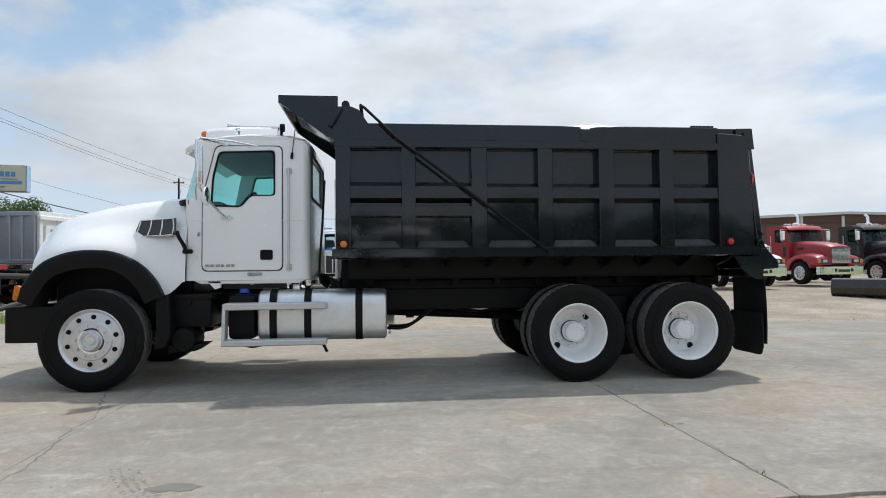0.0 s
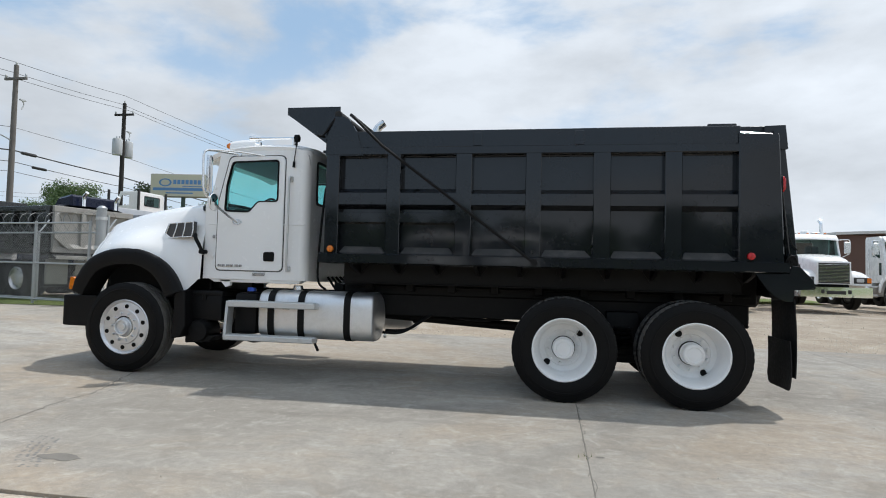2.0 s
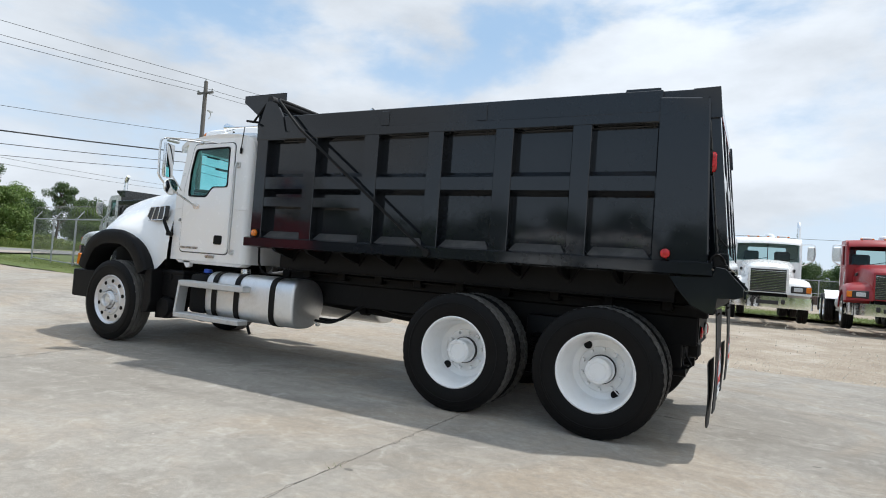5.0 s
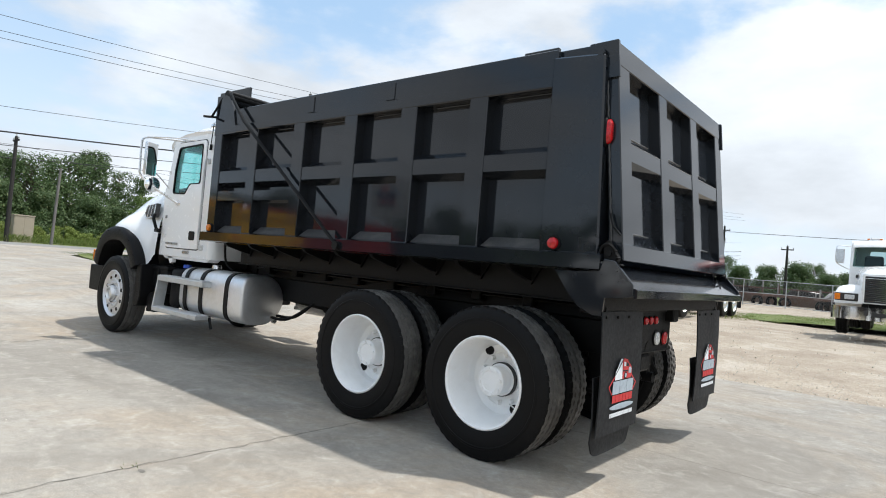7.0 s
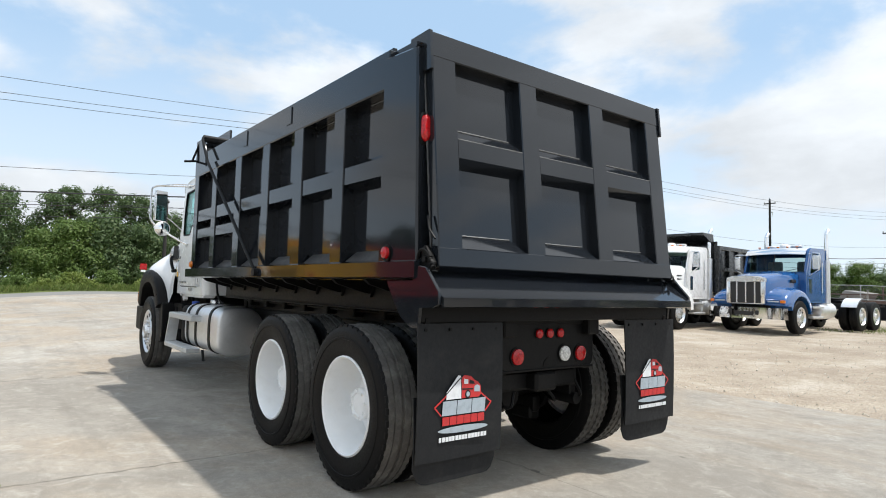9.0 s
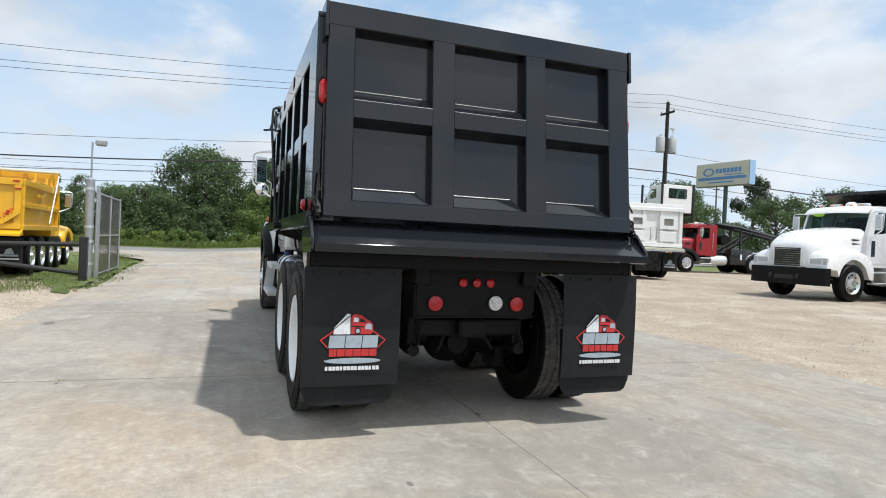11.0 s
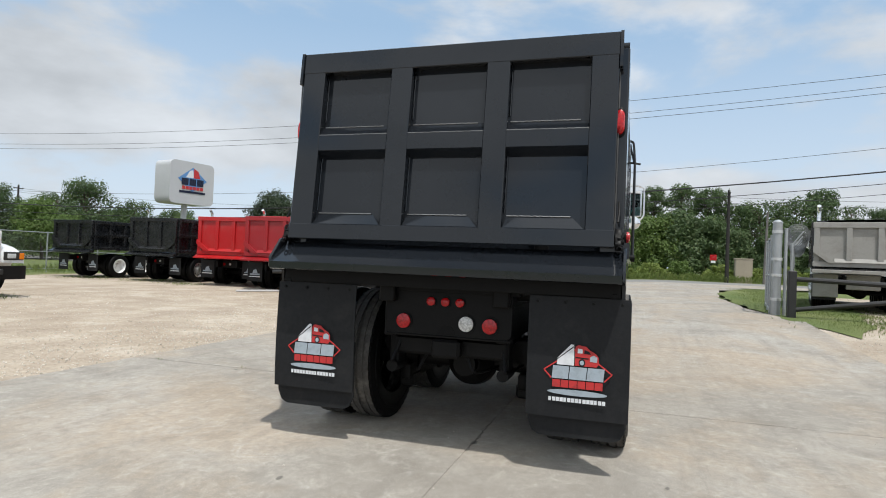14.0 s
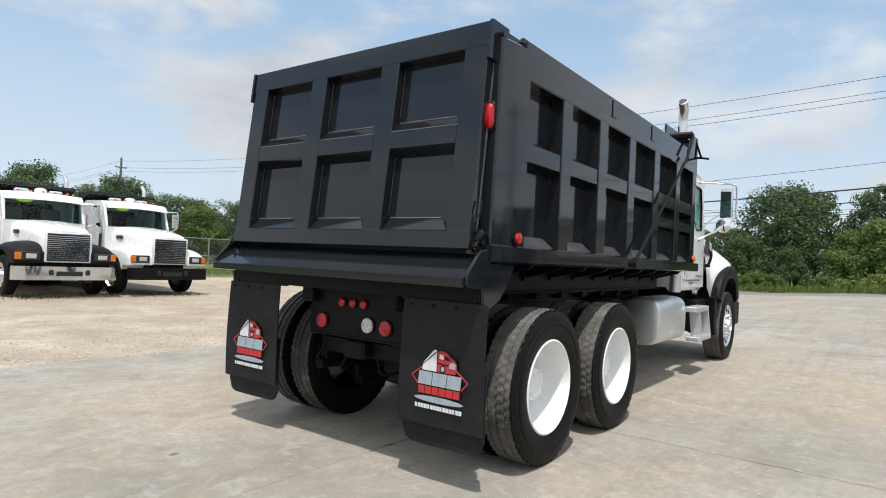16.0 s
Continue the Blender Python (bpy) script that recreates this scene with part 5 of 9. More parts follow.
def tank(s, x0, x1, mat, label):
    bm = BM()
    L = (x1 - x0) / 2
    rings = []
    for x, k in ((-L - 0.012, 0.90), (-L, 0.97), (-L + 0.018, 1.0), (L - 0.018, 1.0), (L, 0.97), (L + 0.012, 0.90)):
        rings.append(tank_ring(s, (x0 + x1) / 2 + x, 0.29 * k))
    add_loft(bm, rings)
    return part("fuel_tank", bm, mat, truck, label, angle=40)


lt = tank(-1, -4.93, -3.52, alloy, "bright alloy fuel tank")
for x0, x1 in ((-4.81, -4.73), (-4.43, -4.35), (-3.86, -3.78)):
    bm = BM()
    add_loft(bm, [tank_ring(-1, x0, 0.287), tank_ring(-1, x0, 0.298), tank_ring(-1, x1, 0.298), tank_ring(-1, x1, 0.287)])
    part("strap", bm, chassis_black, lt, "black tank strap")
for x in (-4.55,):
    bm = BM()
    add_lathe(bm, [(0.0, 0.05), (0.055, 0.05), (0.06, 0.03), (0.06, -0.02)], (x, -0.76, 1.09), "z", 20)
    part("filler_cap", bm, polished, lt)
bm = BM()
add_box(bm, (-4.62, -1.046, 0.86), (-4.53, -1.036, 0.95), 0.003)
part("plate", bm, badge_metal, lt, "small worn decal plate")
bm = BM()
disc(bm, (-3.485, -0.60, 0.56), 0.03, "x", 0.03, 14)
part("drain_plug", bm, polished, lt)
bm = BM()
add_box(bm, (-5.27, -1.0, 0.54), (-4.97, -0.50, 1.04), 0.05, 2)
part("fluid_tank", bm, flare_black, truck, "black plastic fluid tank")
bm = BM()
add_lathe(bm, [(0.0, 0.05), (0.05, 0.045), (0.055, 0.0)], (-5.12, -0.85, 1.055), "z", 16)
part("fluid_cap", bm, blue_cap, truck, "blue filler cap")


def steps(s, x0, x1):
    for z0, z1, yo in ((0.875, 0.945, 1.16), (0.485, 0.545, 1.20)):
        bm = BM()
        y0, y1 = sorted((s * yo, s * (yo - 0.17)))
        add_box(bm, (x0, y0, z0), (x1, y1, z1), 0.008)
        for k in range(5):
            y = y0 + 0.02 + k * 0.03
            add_box(bm, (x0 + 0.02, y, z1), (x1 - 0.02, y + 0.01, z1 + 0.006))
        part("step", bm, step_alloy, truck, "ribbed alloy cab step")
    for x in (x0,) if s < 0 else (x0, x1 - 0.2):
        bm = BM()
        y0, y1 = sorted((s * 1.155, s * 1.03))
        add_prism(bm, [(s * 1.20, 0.52), (s * 1.155, 0.90), (s * 1.02, 0.90), (s * 1.06, 0.52)], "x", x, x + 0.035)
        part("step_leg", bm, step_alloy, truck)


steps(-1, -5.29, -4.17)
steps(1, -5.29, -4.60)
tank(1, -4.55, -3.40, alloy, "dull alloy tank with a dented end")
bm = BM()
add_box(bm, (-5.92, -0.95, 0.68), (-5.46, -0.52, 1.04), 0.03, 2)
battery = part("battery_box", bm, flare_black, truck, "black ribbed battery box")
bm = BM()
add_box(bm, (-5.935, -0.962, 0.985), (-5.445, -0.51, 1.052), 0.018, 2)
part("lid", bm, flare_black, battery, "black box lid with a rolled lip")
bm = BM()
add_box(bm, (-5.71, -0.972, 0.93), (-5.665, -0.945, 1.01), 0.006)
part("catch", bm, chassis_black, battery)
bm = BM()
add_lathe(bm, [(0.0, -0.16), (0.12, -0.15), (0.145, -0.10), (0.145, 0.14), (0.12, 0.16), (0.0, 0.165)], (-5.74, -0.86, 0.55), "y", 24)
add_prism(bm, [(-5.92, 0.50), (-5.50, 0.50), (-5.62, 0.42), (-5.92, 0.40)], "y", -0.98, -0.70, 0.01)
part("air_dryer", bm, flare_black, truck)
bm = BM()
add_box(bm, (-5.9, 0.5, 0.55), (-5.3, 0.98, 1.02), 0.03, 2)
part("exhaust_box", bm, chassis_black, truck)

# exhaust stack behind the cab
bm = BM()
add_tube(bm, [(-4.165, 0.98, 1.15), (-4.165, 0.98, 2.2), (-4.17, 0.985, 2.62)], 0.075, 20)
stack = part("muffler", bm, alloy, truck, "upright heat-shielded muffler")
bm = BM()
add_tube(bm, bend([(-4.17, 0.99, 2.55), (-4.17, 1.0, 3.2), (-4.16, 1.0, 3.42), (-4.12, 1.02, 3.53), (-4.03, 1.03, 3.61)], 6), 0.060, 18)
part("exhaust_pipe", bm, polished, stack, "chrome exhaust pipe turned back at the tip")
# black disc set into the end of the pipe
bm = BM()
d = Vector((0.81, 0.17, 0.56)).normalized()
tip = Vector((-4.03, 1.03, 3.61))
add_cyl(bm, tip - d * 0.02, tip + d * 0.003, 0.053, 18)
part("pipe_mouth", bm, pipe_black, stack, "dark disc closing the pipe mouth")

# ---- dump bed ----
bm = BM()
add_box(bm, (-4.05, -1.10, 1.42), (0.84, 1.10, 1.47))
bed = part("dump_bed", bm, bed_black, truck, "glossy black steel dump bed with boxed ribs")
for s in (-1, 1):
    y0, y1 = sorted((s * 1.095, s * 1.115))
    bm = BM()
    add_box(bm, (-4.05, y0, 1.44), (0.72, y1, 2.90))
    part("side_wall", bm, bed_black, bed)
bm = BM()
add_box(bm, (-4.07, -1.11, 1.44), (-4.02, 1.11, 3.10))
part("front_wall", bm, bed_black, bed)
RIBS = [(-3.335, -3.175), (-2.545, -2.365), (-1.775, -1.605), (-1.055, -0.875), (-0.325, -0.155)]
for s in (-1, 1):
    def yy(a, b):
        return sorted((s * a, s * b))
    for x0, x1 in RIBS + [(-4.06, -3.90)]:
        bm = BM()
        a, b = yy(1.10, 1.222)
        add_box(bm, (x0, a, 1.53), (x1, b, 2.70), 0.006)
        part("rib", bm, bed_black, bed)
    # rear corner post, wider, leaning back at the foot
    bm = BM()
    a, b = yy(1.08, 1.238)
    add_prism(bm, [(0.39, 1.43), (0.83, 1.43), (0.775, 2.845), (0.39, 2.872)], "y", a, b, 0.012)
    part("rear_post", bm, bed_black, bed)
    # top rail in two strakes, and patched boards above
    bm = BM()
    a, b = yy(1.09, 1.226)
    add_box(bm, (-4.06, a, 2.665), (0.41, b, 2.755), 0.008)
    part("top_rail", bm, bed_black, bed)
    bm = BM()
    a, b = yy(1.09, 1.207)
    add_box(bm, (-4.06, a, 2.75), (0.41, b, 2.938), 0.006)
    part("top_rail", bm, bed_black, bed)
    for x0, x1, h in ((-3.80, -2.30, 2.948), (-2.32, -1.20, 2.945), (-1.20, 0.10, 2.950), (0.10, 0.385, 2.972), (0.385, 0.70, 2.938)):
        bm = BM()
        a, b = yy(1.13, 1.165)
        add_box(bm, (x0, a, 2.88 if x0 < 0.2 else 2.78), (x1, b, h), 0.006)
        part("side_board", bm, bed_black, bed, angle=5)
    # stake loops
    for x in (-2.31, -1.21):
        bm = BM()
        a, b = yy(1.20, 1.216)
        add_box(bm, (x - 0.05, a, 2.76), (x + 0.05, b, 2.912), 0.004)
        part("board_clip", bm, bed_black, bed)
    # middle rails, with a sloped upper face
    edges = [-3.90, -3.335, -3.175, -2.545, -2.365, -1.775, -1.605, -1.055, -0.875, -0.325, -0.155, 0.39]
    bays = [(edges[i], edges[i + 1]) for i in range(0, 12, 2)]
    for k, (x0, x1) in enumerate(bays):
        up = 0.012 * s
        levels = [(2.112 + up, 2.235 + up)] if k >= 2 else [(2.112 + up, 2.245 + up), (1.90, 2.005)]
        for z0, z1 in levels:
            bm = BM()
            slope, under = (0.065, 0.055) if z1 > 2.1 else (0.02, 0.02)
            add_prism(bm, [(s * 1.10, z0 - under), (s * 1.213, z0), (s * 1.213, z1), (s * 1.10, z1 + slope)], "x", x0 - 0.002, x1 + 0.002)
            part("middle_rail", bm, bed_black, bed)
        bm = BM()      # shedding ledge with cut ends
        e = 0.05
        add_loft(bm, [[Vector((x0 + e * 0.1, s * 1.112, 1.535)), Vector((x0 + e * 0.1, s * 1.20, 1.535)), Vector((x0 + e, s * 1.112, 1.625))], [Vector((x1 - e * 0.1, s * 1.112, 1.535)), Vector((x1 - e * 0.1, s * 1.20, 1.535)), Vector((x1 - e * 1.6, s * 1.112, 1.625))]])
        part("ledge", bm, bed_dusty, bed, "dusty sloped ledge")
        bm = BM()      # weld bead along the panel's head
        add_tube(bm, [(x0, s * 1.116, 2.664), (x1, s * 1.116, 2.664)], 0.006, 5)
        part("weld_bead", bm, bed_black, bed)
    # sill
    bm = BM()
    add_prism(bm, [(s * 1.09, 1.56), (s * 1.22, 1.545), (s * 1.275, 1.53), (s * 1.275, 1.435), (s * 1.24, 1.425), (s * 1.09, 1.425)], "x", -4.10, 0.86)
    part("sill", bm, bed_black, bed)
    # headboard side, rising to the cab shield
    bm = BM()
    a, b = yy(1.195, 1.223)
    add_prism(bm, [(-4.07, 2.66), (-3.62, 2.66), (-3.70, 2.93), (-3.80, 3.08), (-3.88, 3.115), (-4.07, 3.115)], "y", a, b)
    part("head_gusset", bm, bed_black, bed)
    bm = BM()
    a, b = yy(1.03, 1.20)
    add_box(bm, (-4.075, a, 2.66), (-4.03, b, 3.11))
    part("head_post", bm, bed_black, bed)
    # shield side plate
    bm = BM()
    a, b = yy(0.80, 0.825)
    add_prism(bm, [(-4.74, 3.345), (-4.06, 3.345), (-4.06, 2.84), (-4.18, 2.86), (-4.74, 3.26)], "y", a, b)
    part("shield_side", bm, bed_black, bed)
    # side markers
    for x, z, mt, lab in ((-3.975, 1.585, amber_lens, "round amber marker lamp"), (0.505, 1.59, red_lens, "round red marker lamp")):
        bm = BM()
        disc(bm, (x, min(s * 1.222, s * 1.236) + (0.012 if x > 0 else 0) * s, z), 0.052, "y", 0.016, 24)
        part("lamp_ring", bm, rubber, bed)
        bm = BM()
        add_lathe(bm, [(0.0, s * 0.030), (0.022, s * 0.028), (0.036, s * 0.020), (0.040, 0.0)], (x, s * (1.236 if x < 0 else 1.246), z), "y", 20)
        part("marker_lamp", bm, mt, bed, lab)
    # oval tail lamp on the rear edge of the post
    bm = BM()
    y0 = s * 1.19
    add_loft(bm, [[Vector((x, y0 + math.copysign(min(abs(math.cos(a)) * 1.25, 1.0), math.cos(a)) * 0.032 * k, 2.335 + math.sin(a) * 0.090 * k)) for a in [i * math.pi / 12 for i in range(24)]] for x, k in ((0.775, 1.12), (0.805, 1.12), (0.812, 1.0))])
    part("lamp_ring", bm, rubber, bed)
    bm = BM()
    add_loft(bm, [[Vector((x, y0 + math.copysign(min(abs(math.cos(a)) * 1.25, 1.0), math.cos(a)) * 0.030 * k, 2.335 + math.sin(a) * 0.084 * k)) for a in [i * math.pi / 12 for i in range(24)]] for x, k in ((0.808, 1.0), (0.830, 0.95), (0.842, 0.7))])
    part("tail_lamp", bm, red_lens, bed, "red oval tail lamp")
# cab shield roof plate, front lip, inner brace
bm = BM()
add_prism(bm, [(-4.74, 3.345), (-4.74, 3.325), (-4.06, 2.90), (-4.06, 2.93)], "y", -0.80, 0.80)
add_box(bm, (-4.745, -0.82, 3.255), (-4.725, 0.82, 3.345))
add_box(bm, (-4.07, -1.11, 2.88), (-4.03, 1.11, 3.14))
part("cab_shield", bm, bed_black, bed)
# tarp bow and its arms
for s in (-1, 1):
    bm = BM()
    add_tube(bm, [(-1.665, s * 1.285, 1.475), (-3.40, s * 1.275, 2.77)], 0.016, 8)
    add_tube(bm, bend([(-3.38, s * 1.275, 2.755), (-3.46, s * 1.27, 2.83), (-3.72, s * 1.25, 3.08), (-3.76, s * 1.22, 3.12)], 3), 0.016, 8)
    disc(bm, (-1.665, min(s * 1.27, s * 1.31), 1.475), 0.038, "y", 0.04, 14)
    part("tarp_arm", bm, chassis_black, bed, "black tubular tarp arm")
    bm = BM()
    add_tube(bm, [(-3.97, s * 1.21, 3.10), (-4.10, s * 1.26, 2.88)], 0.013, 8)
    add_tube(bm, [(-4.10, s * 1.20, 2.885), (-4.12, s * 1.35, 2.865)], 0.014, 8)
    part("tarp_hook", bm, chassis_black, bed)
bm = BM()
add_tube(bm, [(-3.78, -1.22, 3.13), (-3.78, 1.22, 3.13)], 0.020, 8)
add_tube(bm, [(-3.95, -1.18, 3.15), (-3.95, 1.18, 3.15)], 0.045, 14)
part("tarp_roller", bm, tarp_black, bed, "rolled black tarp across the headboard")

# tailgate
def lean(bm):
    for v in bm.verts:
        v.co.x += (2.94 - v.co.z) * 0.103
    return bm


gate_bm = BM()
add_box(gate_bm, (0.728, -1.16, 1.50), (0.748, 1.16, 2.93))
gate = part("tailgate", lean(gate_bm), bed_black, truck, "black ribbed steel tailgate, shut")
GX0, GX1 = 0.748, 0.825
for y0, y1 in ((-1.175, -0.995), (-0.445, -0.280), (0.280, 0.445), (0.995, 1.175)):
    bm = BM()
    add_box(bm, (GX0 - 0.01, y0, 1.60), (GX1, y1, 2.79), 0.006)
    part("rib", lean(bm), bed_black, gate)
for z0, z1, g in ((2.775, 2.935, 0.003), (1.50, 1.615, 0.003)):
    bm = BM()
    add_box(bm, (GX0 - 0.02, -1.18, z0), (GX1 + g, 1.18, z1), 0.006)
    part("gate_rail", lean(bm), bed_black, gate)
for y0, y1 in ((-0.995, -0.445), (-0.280, 0.280), (0.445, 0.995)):
    bm = BM()
    add_prism(bm, [(GX0, 2.108), (GX1 - 0.004, 2.170), (GX1 - 0.004, 2.286), (GX0, 2.358)], "y", y0, y1)
    part("gate_rail", lean(bm), bed_black, gate)
    bm = BM()
    add_loft(bm, [[Vector((GX0, y0 + 0.005, 1.612)), Vector((GX1 - 0.012, y0 + 0.005, 1.612)), Vector((GX0, y0 + 0.02, 1.695))], [Vector((GX0, y1 - 0.005, 1.612)), Vector((GX1 - 0.012, y1 - 0.005, 1.612)), Vector((GX0, y1 - 0.09, 1.695))]])
    part("ledge", lean(bm), bed_black, gate)
    for z, x, ya, yb in ((2.360, GX0 + 0.003, 0.01, 0.06), (1.698, GX0 + 0.003, 0.02, 0.10), (2.288, GX1 - 0.005, 0.0, 0.0)):
        bm = BM()
        n = 22
        add_tube(bm, [(x, y0 + ya + (y1 - y0 - ya - yb) * k / n, z + 0.0015 * math.sin(k * 2.7)) for k in range(n + 1)], 0.0042 if z != 2.288 else 0.0026, 5)
        part("weld_bead", lean(bm), weld, gate, "uneven bright weld bead")
for y in (-0.990, -0.275, 0.450):
    for z0, z1 in ((1.72, 2.16), (2.40, 2.76)):
        bm = BM()
        n = 14
        add_tube(bm, [(GX0 + 0.006, y + 0.0018 * math.sin(k * 2.1), z0 + (z1 - z0) * k / n) for k in range(n + 1)], 0.0045, 5)
        part("weld_bead", lean(bm), bed_black, gate)
for s in (-1, 1):
    bm = BM()
    a, b = sorted((s * 1.178, s * 1.198))
    add_prism(bm, rounded([(0.77, 2.69), (0.866, 2.69), (0.842, 2.938), (0.64, 2.932), (0.64, 2.80)], 0.008), "y", a, b)
    add_cyl(bm, (0.74, s * 1.15, 2.86), (0.74, s * 1.235, 2.86), 0.026, 12)
    part("hinge_ear", bm, bed_black, gate)
    bm = BM()      # welded edge strip down the gate's side
    n = 40
    add_tube(bm, [(GX1 - 0.075 + 0.002 * math.sin(k * 2.3), s * 1.179, 1.56 + 1.12 * k / n) for k in range(n + 1)], 0.007, 5)
    part("weld_bead", lean(bm), bed_dusty, gate, "uneven weld bead")
    bm = BM()
    add_tube(bm, [(0.875, s * 1.20, 1.80), (0.90, s * 1.205, 1.72), (0.955, s * 1.20, 1.66)], 0.007, 6)
    part("corner_strap", bm, chassis_black, gate)
    bm = BM()
    a, b = sorted((s * 1.185, s * 1.225))
    add_prism(bm, rounded([(0.86, 1.50), (0.93, 1.48), (0.965, 1.52), (0.92, 1.58), (0.885, 1.63), (0.86, 1.60)], 0.012), "y", a, b, 0.005)
    add_cyl(bm, (0.90, s * 1.17, 1.54), (0.90, s * 1.24, 1.54), 0.018, 12)
    for k in range(5):
        c = Vector((0.93 + 0.012 * k, s * 1.215, 1.56 - 0.022 * k))
        add_lathe(bm, [(0.012, -0.006), (0.020, 0.0), (0.012, 0.006)], c, "x" if k % 2 else "z", 10)
    part("latch", bm, chassis_black, gate, "black gate latch hook with a chain")
    bm = BM()
    add_tube(bm, bend([(0.83, s * 1.232, 1.50), (0.85, s * 1.240, 1.575), (0.89, s * 1.240, 1.60), (0.93, s * 1.23, 1.57), (0.94, s * 1.20, 1.50)], 5), 0.008, 8)
    part("hose_loop", bm, rubber, gate)
# spreader apron with end wings
bm = BM()
add_prism(bm, [(0.80, 1.475), (0.90, 1.475), (1.085, 1.335), (1.105, 1.325), (1.105, 1.275), (1.085, 1.27), (1.085, 1.30), (1.06, 1.315), (0.935, 1.27), (0.80, 1.27)], "y", -1.24, 1.24)
apron = part("spreader_apron", bm, bed_black, truck, "folded black steel spreader apron under the gate")
# lower face of the apron, kept darker to stand for the lip's shadow
bm = BM()
add_box(bm, (0.80, -1.236, 1.175), (0.895, 1.236, 1.268), 0.004)
part("apron_skirt", bm, chassis_black, apron, "lower apron face, dull black standing for shade under the lip")
for s in (-1, 1):
    bm = BM()
    a, b = sorted((s * 1.24, s * 1.262))
    add_prism(bm, [(0.54, 1.415), (0.86, 1.415), (0.88, 1.505), (0.955, 1.495), (1.085, 1.355), (1.085, 1.285), (1.03, 1.265), (0.90, 1.265), (0.895, 1.14), (0.83, 1.14), (0.72, 1.19), (0.64, 1.28)], "y", a, b, 0.004)
    part("wing_plate", bm, bed_black, apron)
    bm = BM()
    a, b = sorted((s * 0.60, s * 1.255))
    add_box(bm, (0.84, a, 1.165), (0.885, b, 1.215), 0.005)
    add_prism(bm, [(0.60, 1.40), (0.90, 1.20), (0.90, 1.16), (0.72, 1.16)], "y", *sorted((s * 1.18, s * 1.21)))
    part("flap_hanger", bm, chassis_black, apron)


def mudflap(s):
    yc = s * 0.945 if s < 0 else 0.975
    root = new("mudflap")
    root.parent = truck
    tagged(root, "black rubber mudflap printed with a red and white emblem")

    def sheet_bm(y0, y1, z0, z1, x, thick, cut, bow):
        bm = BM()
        nz, ny = 12, 20
        g = {}
        for f in (0, 1):
            for i in range(ny + 1):
                for j in range(nz + 1):
                    u, v = i / ny, j / nz
                    z = z0 + (z1 - z0) * v
                    near = min(u, 1 - u) * (y1 - y0)
                    if cut and near < cut and v < 0.5:
                        z += (cut - math.sqrt(max(0.0, cut * cut - (cut - near) ** 2))) * (1 - 2 * v)
                    xx = x + thick * f + bow * math.sin((1 - v) * 2.2) * 0.5 + 0.006 * math.sin(u * 5 + v * 3)
                    g[f, i, j] = bm.verts.new((xx, y0 + (y1 - y0) * u, z))
        for f in (0, 1):
            for i in range(ny):
                for j in range(nz):
                    bm.faces.new((g[f, i, j], g[f, i + 1, j], g[f, i + 1, j + 1], g[f, i, j + 1]))
        for i in range(ny):
            for j in (0, nz):
                bm.faces.new((g[0, i, j], g[0, i + 1, j], g[1, i + 1, j], g[1, i, j]))
        for j in range(nz):
            for i in (0, ny):
                bm.faces.new((g[0, i, j], g[0, i, j + 1], g[1, i, j + 1], g[1, i, j]))
        return bm
    part("flap_sheet", sheet_bm(yc - 0.325, yc + 0.325, 0.385, 1.170, 0.898, 0.009, 0.0, 0.03), flap_rubber, root, angle=50)
    part("lower_sheet", sheet_bm(yc - 0.315, yc + 0.315, 0.250, 0.75, 0.862, 0.009, 0.095, 0.02), flap_rubber, root, angle=50)
    for k in range(4):
        bm = BM()
        disc(bm, (0.905, yc - 0.27 + k * 0.18, 1.135), 0.010, "x", 0.010, 10)
        part("bolt", bm, chassis_black, root)

    def px(z):      # rear face of the printed sheet
        v = (z - 0.385) / 0.785
        return 0.909 + 0.03 * math.sin((1 - v) * 2.2) * 0.5 + 0.009

    def printed(name, poly, mt, lift=0.0, lab=""):
        bm = BM()
        poly = [(y * 0.88 + 0.006, z - 0.008) for y, z in poly]
        a = [bm.verts.new((px(0.385 + z) + lift, yc + y, 0.385 + z)) for y, z in poly]
        b = [bm.verts.new((px(0.385 + z) + lift + 0.002, yc + y, 0.385 + z)) for y, z in poly]
        join(bm, a, b)
        bm.faces.new(a[::-1])
        bm.faces.new(b)
        part(name, bm, mt, root, lab)

    def bar(y0, y1, z0, z1, mt, lift=0.002):
        printed("emblem_bar", [(y0, z0), (y1, z0), (y1, z1), (y0, z1)], mt, lift)
    # diamond outline in red
    for a, b in (((-0.245, 0.315), (0.0, 0.47)), ((0.0, 0.47), (0.245, 0.315)), ((0.245, 0.315), (0.19, 0.265)), ((-0.245, 0.315), (-0.19, 0.265))):
        d = Vector((b[0] - a[0], b[1] - a[1])).normalized() * 0.007
        n = (-d.y, d.x)
        printed("emblem_line", [(a[0] - n[0] * 0.6, a[1] - n[1] * 0.6), (b[0] - n[0] * 0.6, b[1] - n[1] * 0.6), (b[0] + n[0] * 0.6, b[1] + n[1] * 0.6), (a[0] + n[0] * 0.6, a[1] + n[1] * 0.6)], print_red)
    # a small lorry shape: pale receding box and long red cab with pale glass and lamp
    def spot(y, z, r, mt, lift):
        printed("emblem_shape", [(y + r * math.cos(a), z + r * math.sin(a)) for a in [i * math.pi / 7 for i in range(14)]], mt, lift)
    printed("emblem_shape", [(-0.152, 0.354), (-0.148, 0.396), (-0.052, 0.490), (-0.030, 0.486), (-0.026, 0.354)], print_white, 0.002)
    printed("emblem_shape", [(-0.150, 0.392), (-0.150, 0.386), (-0.034, 0.470), (-0.034, 0.478)], flap_rubber, 0.004)
